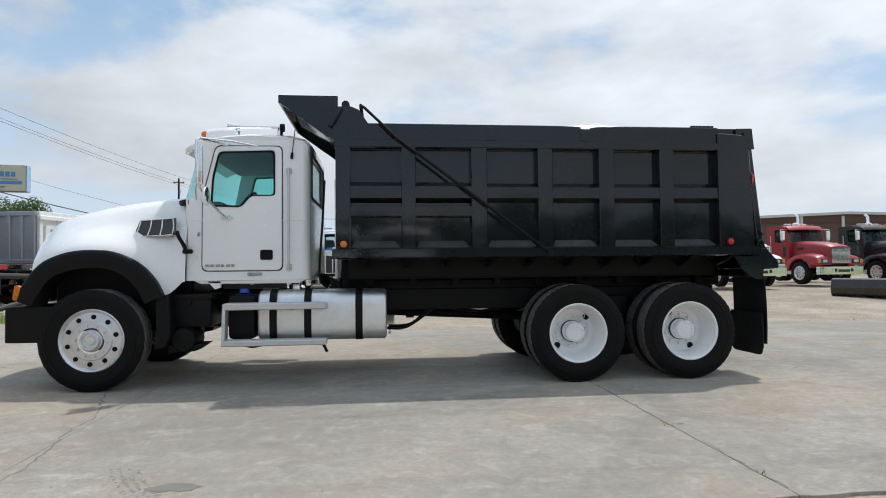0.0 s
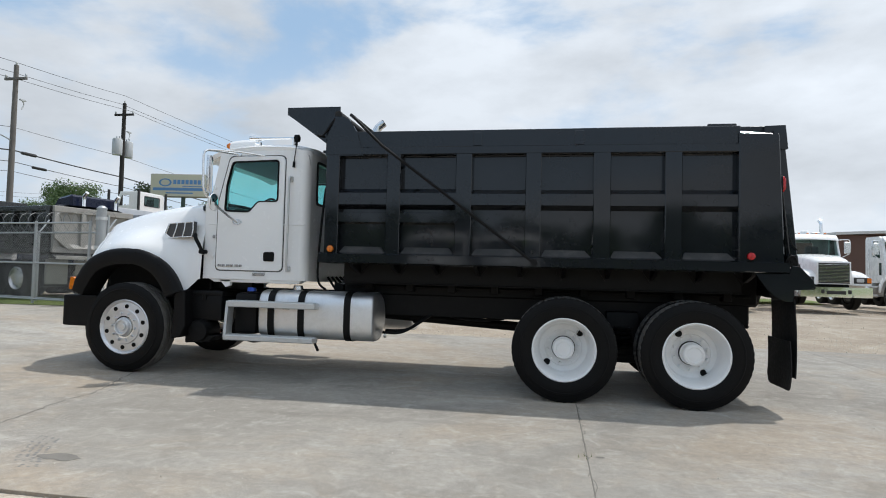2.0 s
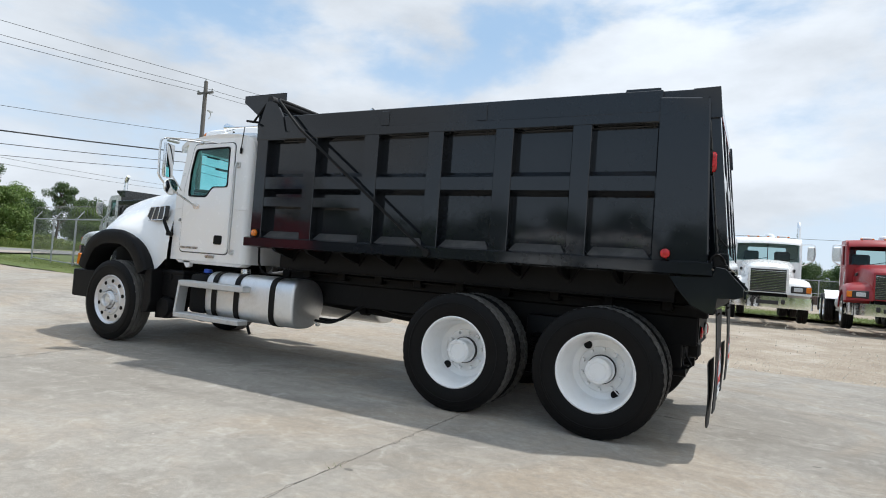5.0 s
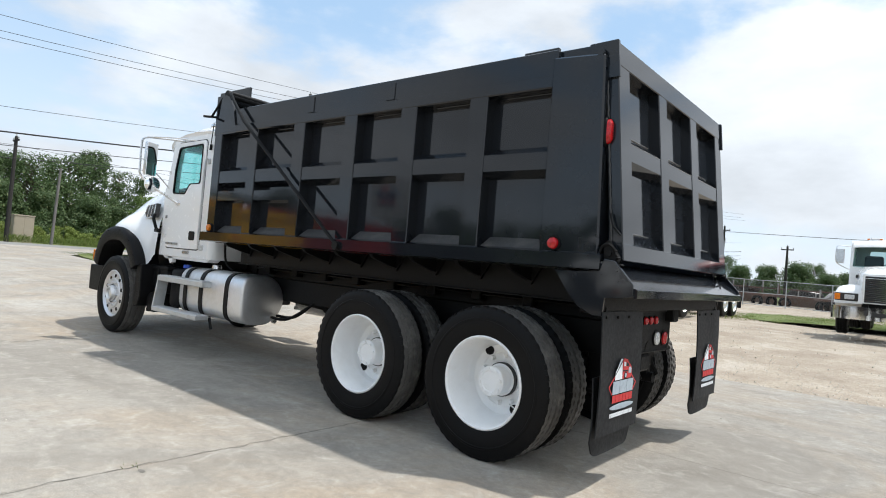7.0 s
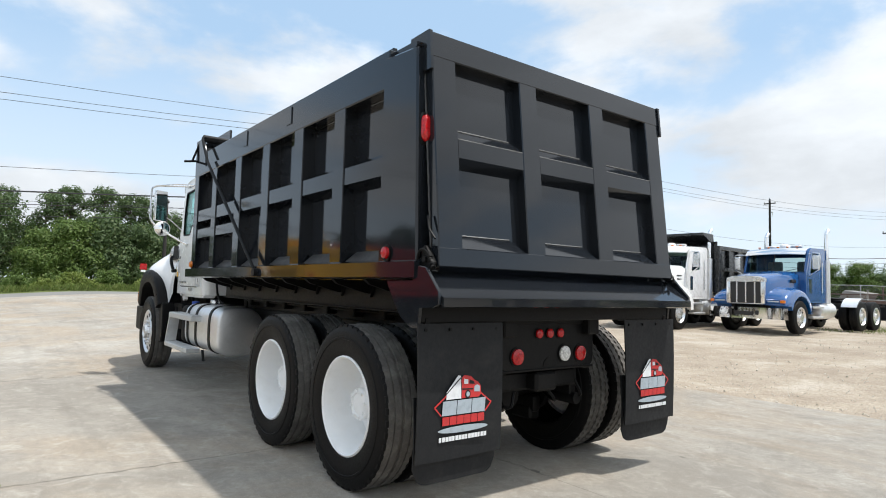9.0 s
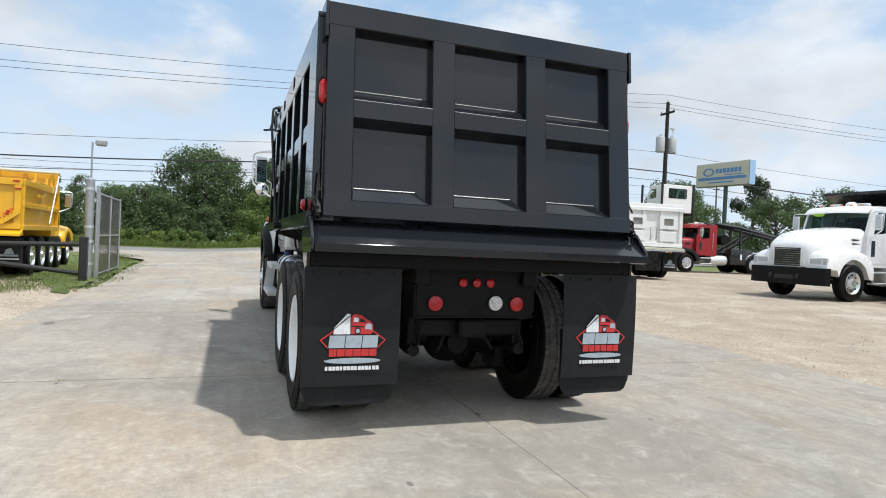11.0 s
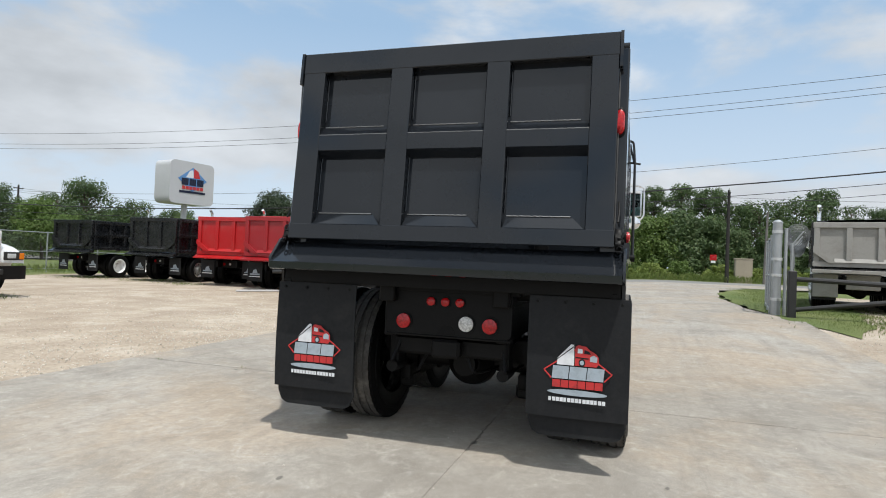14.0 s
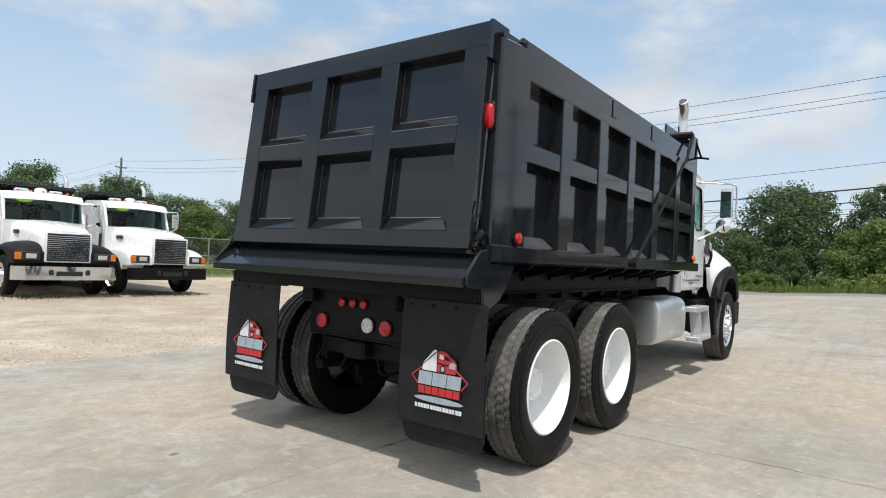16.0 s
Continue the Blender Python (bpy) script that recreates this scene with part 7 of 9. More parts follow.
    if sleeper:
        bm = BM()
        add_prism(bm, [(cab_back, 2.7), (cab_back + 1.1, 2.74), (cab_back + 0.7, 3.25), (cab_back, 3.35)], "y", -0.95, 0.95, 0.08)
        part("roof_fairing", bm, paint, root)
        for y in (-0.35, 0.0, 0.35):
            bm = BM()
            add_box(bm, (cab_back - 0.015, y - 0.14, 2.52 if y else 2.0), (cab_back, y + 0.14, 2.56 if y else 2.03), 0.004)
            part("rear_lamp_bar", bm, print_white, root)
    for s in (-1, 1):
        bm = BM()
        lo, hi = sorted((s * 0.97, s * 0.978))
        add_prism(bm, win, "y", lo, hi)
        part("side_window", bm, dark_glass, root).visible_shadow = False
        bm = BM()
        add_tube(bm, [(-0.76, s * 0.96, 1.95), (-1.0, s * 0.94, 2.66)], 0.04, 8)
        part("windscreen_post", bm, paint, root)
        bm = BM()
        lo, hi = sorted((s * 1.0, s * 1.008))
        add_plate(bm, rounded([(-1.72, 1.08), (-0.84, 1.08), (-0.86, 1.92), (-1.10, 2.64), (-1.72, 2.66)], 0.06), [win], "y", lo, hi)
        part("door", bm, paint, root)
        bm = BM()
        lo, hi = sorted((s * 1.0, s * 1.012))
        add_prism(bm, rounded([(-1.10, 1.28), (-0.93, 1.28), (-0.93, 1.74), (-1.10, 1.74)], 0.03), "y", lo, hi)
        part("low_window", bm, far_glass, root, "small dark window low in the door")
        bm = BM()
        add_tube(bm, [(-1.85, s * 1.03, 1.3), (-1.85, s * 1.03, 2.3)], 0.016, 6)
        part("grab_rail", bm, polished, root)
        bm = BM()
        add_lathe(bm, [(0.0, -0.62), (0.2, -0.60), (0.28, -0.57), (0.29, -0.5), (0.29, 0.5), (0.28, 0.57), (0.2, 0.60), (0.0, 0.62)], (-2.35, s * 0.76, 0.72), "x", 24)
        part("fuel_tank", bm, alloy, root, "bright alloy tank")
        bm = BM()
        lo, hi = sorted((s * 0.92, s * 1.12))
        add_box(bm, (-1.75, lo, 0.48), (-0.95, hi, 0.54), 0.01)
        add_box(bm, (-1.75, lo, 0.80), (-0.95, hi, 0.86), 0.01)
        part("step", bm, step_alloy, root)
    bm = BM()
    lo = [(Vector((-0.735 + 0.10 * (1 - u * u), u * 0.93, 1.95)), Vector((-0.965 + 0.06 * (1 - u * u), u * 0.90, 2.66))) for u in (-1, -0.5, 0, 0.5, 1)]
    a, b = [bm.verts.new(p) for p, q in lo], [bm.verts.new(q) for p, q in lo]
    for k in range(4):
        bm.faces.new((a[k], a[k + 1], b[k + 1], b[k]))
    part("windscreen", bm, dark_glass, root, "dark green tinted windscreen", angle=60).visible_shadow = False
    bm = BM()
    add_box(bm, (-0.80, -0.012, 1.96), (-0.62, 0.012, 2.0))
    add_tube(bm, [(-0.63, 0.0, 1.95), (-0.90, 0.0, 2.67)], 0.012, 6)
    for y in (-0.45, 0.35):
        add_tube(bm, [(-0.66, y, 1.97), (-0.72, y + 0.45, 2.07)], 0.010, 5)
    part("wiper", bm, pipe_black, root)
    bm = BM()
    add_box(bm, (-1.15, -0.93, 1.6), (-0.80, 0.93, 1.93), 0.04)
    for y in (-0.48, 0.48):
        add_box(bm, (-2.0, y - 0.24, 1.5), (-1.85, y + 0.24, 2.35), 0.05)
    part("cab_trim", bm, interior, root)
    bm = BM()
    rows_v = []
    for k in range(-6, 7):
        u = k / 6
        fx = -0.10 * u * u
        rows_v.append([Vector((x + fx, u * 0.95, z - 0.03 * u * u)) for x, z in ((-0.97, 2.765), (-0.84, 2.72), (-0.70, 2.60), (-0.68, 2.545), (-0.71, 2.55), (-0.86, 2.68))])
    add_loft(bm, rows_v)
    part("sun_visor", bm, visor or paint, root, angle=50)
    if sticker:
        bm = BM()
        u = -0.55
        c = Vector((-0.885 + 0.06 * (1 - u * u), u * 0.92, 2.52))
        disc(bm, c + Vector((0.03, 0, 0)), 0.06, "x", 0.006, 16)
        for v in bm.verts:
            v.co.y = c.y + (v.co.y - c.y) * 3.2
        part("windscreen_sticker", bm, print_green, root, "bright green oval sticker")
    if hornkit:
        for y in (-0.6, -0.3, 0, 0.3, 0.6):
            bm = BM()
            add_box(bm, (-1.10, y - 0.035, 2.775), (-1.02, y + 0.035, 2.815), 0.012)
            part("roof_lamp", bm, amber_lens, root)
        for y in (-0.42, 0.42):
            bm = BM()
            add_box(bm, (-1.55, y - 0.16, 2.78), (-1.35, y + 0.16, 2.87), 0.03)
            part("roof_unit", bm, sign_white, root)
        bm = BM()
        add_lathe(bm, [(0.16, 0.0), (0.16, 0.06), (0.13, 0.11), (0.07, 0.135), (0.0, 0.14)], (-1.45, 0.05, 2.79), "z", 16)
        part("roof_dome", bm, cab_white, root)
    for k in range(stacks):
        s = (1, -1)[k] * (0.62 if sleeper else 1.0)
        bm = BM()
        xs = cab_back - 0.18
        add_cyl(bm, (xs, s * 0.98, 0.95), (xs, s * 0.98, 2.4), 0.10, 14)
        part("muffler", bm, alloy, root)
        bm = BM()
        add_tube(bm, bend([(xs, s * 0.98, 2.35), (xs, s * 0.98, 3.15), (xs - 0.03, s * 0.98, 3.3), (xs - 0.16, s * 0.98, 3.42)], 4), 0.065, 12)
        part("exhaust_pipe", bm, chrome, root, "tall chrome exhaust pipe")
    if rear == "bed":
        tip_bed(root, tail, cab_back - 0.35, bed_top, bed or paint, gate, tarp, vee=vee, ribs=ribs, mid=mid)
        root["tail"] = tail
        for s in (-1, 1):
            flap_on(root, tail + 0.22, s * 0.92)
            bm = BM()
            add_cyl(bm, (tail + 0.42, s * 0.30, 0.86), (tail + 0.44, s * 0.30, 0.86), 0.055, 12)
            part("tail_lamp", bm, red_lens, root)
        bm = BM()
        add_box(bm, (tail + 0.44, -0.48, 0.72), (tail + 0.48, 0.48, 1.0))
        part("light_panel", bm, chassis_black, root)
        bm = BM()
        add_cyl(bm, (tail + 0.45, 0.05, 0.86), (tail + 0.43, 0.05, 0.86), 0.05, 12)
        part("reversing_lamp", bm, clear_lens, root)
    else:
        bm = BM()
        add_lathe(bm, [(0.0, -0.03), (0.46, -0.03), (0.48, 0.0), (0.46, 0.03), (0.0, 0.05)], ((rear_x[0] + rear_x[1]) / 2, 0, 1.12), "z", 24)
        add_box(bm, ((rear_x[0] + rear_x[1]) / 2 - 0.4, -0.45, 0.98), ((rear_x[0] + rear_x[1]) / 2 + 0.4, 0.45, 1.09), 0.03)
        part("fifth_wheel", bm, chassis_black, root, "greasy black coupling plate")
        for s in (-1, 1):
            bm = BM()
            n = 10
            lo, hi = sorted((s * 0.72, s * 1.22))
            arc = [(rear_x[-1] + 0.62 * math.cos(a), 0.56 + 0.60 * math.sin(a)) for a in [0.5 + (math.pi / 2 - 0.5) * k / n for k in range(n + 1)]]
            add_prism(bm, arc + [(x, z - 0.015) for x, z in arc[::-1]], "y", lo, hi)
            part("quarter_fender", bm, alloy, root)
            flap_on(root, tail + 0.35, s * 0.95, 0.35, 0.85, 0.55)
    root.matrix_world = at
    return root


def stand(x, y, yaw):
    return pose(x, y, terr(x, y), 0, 0, yaw)


# north row, noses to the south
lorry("white tipper truck with a black ribbed bed, nose out", stand(-8.15, 14.5, -87), paint_white, "tipper truck", bumper=chassis_black, rear="bed", bed=paint_black, rim="bright", stacks=1, bed_top=2.85, aero=True, sticker=True)
lorry("metallic blue tractor truck with a chrome visor and bumper", stand(-5.45, 16.8, -91), paint_blue, "tractor truck", grille="upright", visor=chrome, stacks=2, round_wings=True)
lorry("white tractor truck with a chrome bumper on gravel", stand(1.45, 15.75, -89), paint_white, "tractor truck", stacks=1)
lorry("faded red tractor truck with a chrome bumper", stand(4.6, 15.3, -90), paint_dull_red, "tractor truck", stacks=1, visor=paint_dull_red)
lorry("white tractor truck with a tall chrome stack", stand(8.1, 15.9, -90), paint_white, "tractor truck", stacks=1)
lorry("white tractor truck parked among others on gravel", stand(11.7, 16.2, -91), paint_white, "tractor truck", stacks=1)
lorry("dark red tractor truck with a chrome bumper", stand(16.5, 17.8, -84), paint_dull_red, "tractor truck", stacks=1)
lorry("black tractor truck with orange side lamps", stand(20.3, 17.8, -84), paint_black, "tractor truck", stacks=1, visor=paint_black)
# south pair, noses to the north
lorry("white tipper truck with black bumper and green windscreen sticker", stand(-5.47, -14.86, 92), paint_white, "tipper truck", bumper=chassis_black, rear="bed", bed=paint_black, sticker=True, stacks=1, bed_top=2.62)
lorry("white tipper truck with dark grey wings and chrome bumper", stand(-2.78, -14.75, 87), paint_white, "tipper truck", wing=flare_black, rear="bed", bed=paint_black, sticker=True, stacks=1, bed_top=2.62)
# west row, tails to the yard
yellow = lorry("yellow tipper truck seen from its framed tailgate", stand(-19.88, -8.4, 184), paint_yellow, "tipper truck", rear="bed", bed=paint_yellow, bed_top=2.5, axles=4, ribs=2)
# its lamp clusters, reflectors, rolled tarp and tarp arms
tl = yellow["tail"]
for s in (-1, 1):
    for k, mt in enumerate((amber_lens, red_lens, amber_lens)):
        bm = BM()
        y, z = s * (1.02 - 0.07 * k), 1.70 - 0.055 * k
        add_box(bm, (tl - 0.19, y - 0.028, z - 0.06), (tl - 0.12, y + 0.028, z + 0.06), 0.006)
        part("rear_lamp", bm, mt, yellow)
    for y, z in ((1.10, 2.44), (0.50, 2.45), (1.14, 2.25), (0.80, 1.50)):
        bm = BM()
        add_box(bm, (tl - 0.140, s * y - 0.07, z - 0.018), (tl - 0.120, s * y + 0.07, z + 0.018))
        part("reflector", bm, red_lens, yellow, "small red reflector")
    bm = BM()
    add_tube(bm, [(tl + 2.9, s * 1.30, 1.42), (tl + 4.1, s * 1.30, 2.92)], 0.022, 8)
    part("tarp_arm", bm, polished, yellow, "pale tubular tarp arm")
    bm = BM()
    add_box(bm, (tl + 1.2, s * 1.20 - 0.05, 2.5), (tl + 4.5, s * 1.20 + 0.05, 2.56), 0.01)
    add_box(bm, (tl + 1.5, s * 1.265 - 0.02, 2.12), (tl + 2.3, s * 1.265 + 0.02, 2.20), 0.01)
    part("side_ledge", bm, paint_yellow, yellow)
    for x in (tl + 1.4, tl + 2.9, tl + 4.3):
        bm = BM()
        add_box(bm, (x - 0.05, s * 1.20 - 0.04, 2.5), (x + 0.05, s * 1.20 + 0.04, 2.74), 0.01)
        part("stake", bm, paint_yellow, yellow)
bm = BM()
add_box(bm, (tl + 4.52, -1.20, 2.46), (tl + 4.58, 1.20, 3.00), 0.01)
for y in (-1.05, -0.35, 0.35, 1.05):
    add_box(bm, (tl + 4.46, y - 0.05, 2.46), (tl + 4.53, y + 0.05, 2.98), 0.01)
part("raised_headboard", bm, paint_yellow, yellow, "ribbed yellow headboard above the bed")
bm = BM()
add_cyl(bm, (tl + 4.4, -1.28, 3.04), (tl + 4.4, 1.28, 3.04), 0.05, 12)
part("tarp_roller", bm, sign_cream, yellow)
lorry("dull red tipper truck with a braced tailgate", stand(-21.36, -12.04, 186), paint_dull_red, "tipper truck", rear="bed", bed=paint_dull_red, bed_top=2.72)
lorry("bright red tipper truck with a braced tailgate", stand(-22.36, -14.99, 186), paint_red, "tipper truck", rear="bed", bed=bed_red, bed_top=2.74)
lorry("black tipper truck standing tail out in weeds", stand(-22.6, -18.0, 180), paint_black, "tipper truck", rear="bed", bed=paint_black, bed_top=2.68)
lorry("black tipper truck with a white rear wheel", stand(-22.4, -21.7, 176), paint_black, "tipper truck", rear="bed", bed=paint_black, bed_top=2.5, rim="white")
# behind the fence, by the gate
grey = lorry("weathered grey tipper truck with a black tarp", stand(-21.3, 8.95, 167), paint_white, "tipper truck", rear="bed", bed=paint_black, gate=paint_grey, bed_top=2.50, axles=4, tarp=True)
# its pale tail frame and steel flap boxes
tl = grey["tail"]
bm = BM()
add_box(bm, (tl - 0.32, -1.24, 1.06), (tl - 0.02, 1.24, 1.16), 0.01)
part("tail_beam", bm, paint_grey, grey, "weathered pale grey tail beam")
for y0, y1, z in ((-1.20, -0.58, 0.38), (0.58, 1.20, 0.38), (-0.40, 0.40, 0.62)):
    bm = BM()
    add_box(bm, (tl + 0.12, y0, z), (tl + 0.20, y1, 1.05), 0.02)
    part("flap_box", bm, paint_grey, grey, "dusty grey steel panel under the bed")
lorry("navy sleeper tractor truck with twin chrome stacks", stand(-20.5, 11.8, 167), paint_navy, "tractor truck", sleeper=True, stacks=2)
silver = lorry("silver-sided tipper truck with a white tailgate", stand(-21.1, 15.05, 167), paint_white, "tipper truck", rear="bed", bed=silver_side, gate=paint_white, bed_top=2.88, rim="white", vee=False, ribs=11, mid=False)
hooklift = lorry("red roll-off truck with black hoist rails standing side on", stand(-23.6, 22.6, -92), paint_dull_red, "roll-off truck", wing=flare_black, stacks=0)
for s in (-1, 1):
    bm = BM()
    add_tube(bm, [(-2.55, s * 0.42, 2.86), (-4.2, s * 0.42, 2.72), (-8.4, s * 0.42, 2.05)], 0.11, 4)
    part("hoist_rail", bm, paint_black, hooklift, "long black inclined hoist rail")
    bm = BM()
    add_cyl(bm, (-3.1, s * 0.30, 1.15), (-5.4, s * 0.34, 2.35), 0.09, 12)
    part("hoist_ram", bm, chassis_black, hooklift)
    for x in (-2.6, -4.4):
        bm = BM()
        add_box(bm, (x - 0.06, s * 0.42 - 0.05, 1.0), (x + 0.06, s * 0.42 + 0.05, 2.75), 0.01)
        part("hoist_post", bm, paint_black, hooklift)
    bm = BM()
    lo, hi = sorted((s * 0.70, s * 1.16))
    add_box(bm, (-4.55, lo, 0.50), (-3.05, hi, 1.42), 0.03, 2)
    toolbox = part("toolbox", bm, paint_black, hooklift, "black steel toolbox")
    bm = BM()
    lo, hi = sorted((s * 1.16, s * 1.168))
    add_box(bm, (-3.85, lo, 0.80), (-3.72, hi, 1.12))
    part("toolbox_label", bm, print_white, toolbox)
bm = BM()
add_cyl(bm, (-2.42, -0.92, 1.2), (-2.42, -0.92, 2.55), 0.06, 12)
part("exhaust_pipe", bm, chrome, hooklift, "short chrome exhaust pipe")
bm = BM()
add_cyl(bm, (-3.0, -0.72, 1.95), (-3.0, 0.72, 1.95), 0.30, 20)
part("hydraulic_tank", bm, chassis_black, hooklift, "dark hydraulic tank")
bm = BM()
add_box(bm, (-8.2, -0.60, 1.06), (-2.5, 0.60, 1.22), 0.02)
part("hoist_frame", bm, paint_black, hooklift)


# its two framed screens, upper rail, latch bars and pale tail beam
tl = silver["tail"]
for y in (-0.62, 0.62):
    bm = BM()
    add_plate(bm, rounded([(y - 0.36, 1.92), (y + 0.36, 1.92), (y + 0.36, 2.44), (y - 0.36, 2.44)], 0.03), [rounded([(y - 0.19, 2.06), (y + 0.19, 2.06), (y + 0.19, 2.32), (y - 0.19, 2.32)], 0.03)], "x", tl - 0.155, tl - 0.045)
    part("screen_frame", bm, paint_white, silver, "white framed screen in the tailgate")
    bm = BM()
    add_box(bm, (tl - 0.075, y - 0.20, 2.05), (tl - 0.055, y + 0.20, 2.33))
    part("screen", bm, paint_grey, silver, "grey mesh screen")
    bm = BM()
    add_box(bm, (tl - 0.14, y - 0.34, 1.44), (tl - 0.05, y + 0.34, 1.84), 0.02)
    part("gate_panel", bm, paint_white, silver)
for y in (-0.12, 0.12):
    bm = BM()
    add_tube(bm, bend([(tl - 0.13, y, 1.98), (tl - 0.19, y, 1.92), (tl - 0.19, y, 1.56), (tl - 0.13, y, 1.50)], 4), 0.018, 8)
    part("latch_bar", bm, galvanised, silver)
bm = BM()
add_box(bm, (tl - 0.17, -1.24, 2.60), (tl - 0.05, 1.24, 2.74), 0.015)
part("gate_rail", bm, paint_white, silver)
bm = BM()
add_box(bm, (tl - 0.30, -1.22, 1.12), (tl - 0.06, 1.22, 1.20), 0.01)
part("tail_beam", bm, sign_cream, silver, "pale tail beam")
bm = BM()
add_box(bm, (tl + 0.10, -0.52, 0.30), (tl + 0.18, 0.52, 1.06), 0.02)
part("tail_box", bm, paint_black, silver, "black tail box")

# a white cab shell on a steel rack
rack = thing("cab_rack", "white truck cab shell set up on a dark steel rack", "cab shell", at=pose(-24.95, 23.1, terr(-25, 23.1), 0, 0, 176))
bm = BM()
side = [(-0.95, 3.45), (0.6, 3.45), (0.6, 4.30), (0.32, 4.98), (-0.86, 5.02), (-0.95, 4.94)]
win = rounded([(-0.30, 4.28), (0.40, 4.24), (0.22, 4.84), (-0.30, 4.85)], 0.05)
rear_win = rounded([(-0.58, 4.30), (0.58, 4.30), (0.58, 4.80), (-0.58, 4.80)], 0.06)
for s in (-1, 1):
    lo, hi = sorted((s * 0.96, s * 1.0))
    add_plate(bm, side, [win], "y", lo, hi)
add_plate(bm, [(-0.97, 3.45), (0.97, 3.45), (0.97, 4.98), (-0.97, 4.98)], [rear_win], "x", -0.97, -0.92)
add_box(bm, (-0.92, -0.98, 4.96), (0.36, 0.98, 5.06), 0.04, 2)
add_box(bm, (-0.92, -0.98, 3.43), (0.6, 0.98, 3.50))
part("cab_shell", bm, paint_white, rack)
bm = BM()
add_prism(bm, rear_win, "x", -0.95, -0.94)
part("rear_window", bm, dark_glass, rack, "greenish rear window").visible_shadow = False
bm = BM()
add_plate(bm, rounded([(-0.62, 4.26), (0.62, 4.26), (0.62, 4.84), (-0.62, 4.84)], 0.07), [rear_win], "x", -0.985, -0.965)
part("window_seal", bm, rubber, rack)
for x in (-1.0, 1.0):
    for y in (-1.08, 1.08):
        bm = BM()
        add_box(bm, (x - 0.05, y - 0.05, 0), (x + 0.05, y + 0.05, 5.15))
        part("post", bm, pipe_black, rack)
for y in (-1.08, 1.08):
    bm = BM()
    add_box(bm, (-1.0, y - 0.07, 3.28), (1.0, y + 0.07, 3.42))
    part("beam", bm, pipe_black, rack)
# a worn blade attachment on the gravel
bm = BM()
rows_b = []
for y in (-1.1, -0.4, 0.4, 1.1):
    rows_b.append([Vector((0.05 * math.cos(y), y, 0.0)), Vector((0.28, y, 0.12)), Vector((0.34, y, 0.35)), Vector((0.22, y, 0.62)), Vector((0.10, y, 0.66)), Vector((0.22, y, 0.36)), Vector((0.16, y, 0.16))])
add_loft(bm, rows_b)
for y in (-0.4, 0.4):
    add_box(bm, (-0.7, y - 0.06, 0.06), (0.1, y + 0.06, 0.40), 0.02)
blade = single("loader_blade", bm, paint_black, "worn black steel loader blade lying on the gravel", "loader blade")
blade.matrix_world = pose(12.2, 10.0, terr(12.2, 10.0) - 0.05, 0, 0, 215)

# ---- posts, fences, gates ----
def mesh_wire():
    m, n, l, p, co = base("chain_link")
    sp = n.new("ShaderNodeSeparateXYZ")
    l.new(co, sp.inputs[0])

    def op(kind, a, b=None):
        q = n.new("ShaderNodeMath")
        q.operation = kind
        for i, v in enumerate((a, b)):
            if v is None:
                continue
            if isinstance(v, (int, float)):
                q.inputs[i].default_value = v
            else:
                l.new(v, q.inputs[i])
        return q.outputs[0]
    k = 1 / 0.09
    hits = []
    for sgn in (1, -1):
        f = op("FRACT", op("ADD", op("MULTIPLY", op("ADD", sp.outputs[0], op("MULTIPLY", sp.outputs[2], sgn)), k), 400.0))
        hits.append(op("LESS_THAN", f, 0.075))
    l.new(op("MAXIMUM", hits[0], hits[1]), p.inputs["Alpha"])
    p.inputs["Base Color"].default_value = (0.20, 0.205, 0.205, 1)
    p.inputs["Metallic"].default_value, p.inputs["Roughness"].default_value = 0.6, 0.5
    return m


fence_wire = plain("fence_wire", (0.15, 0.155, 0.155), 0.5, metal=0.5, vary=0.2, scale=8)
chain_link = mesh_wire()


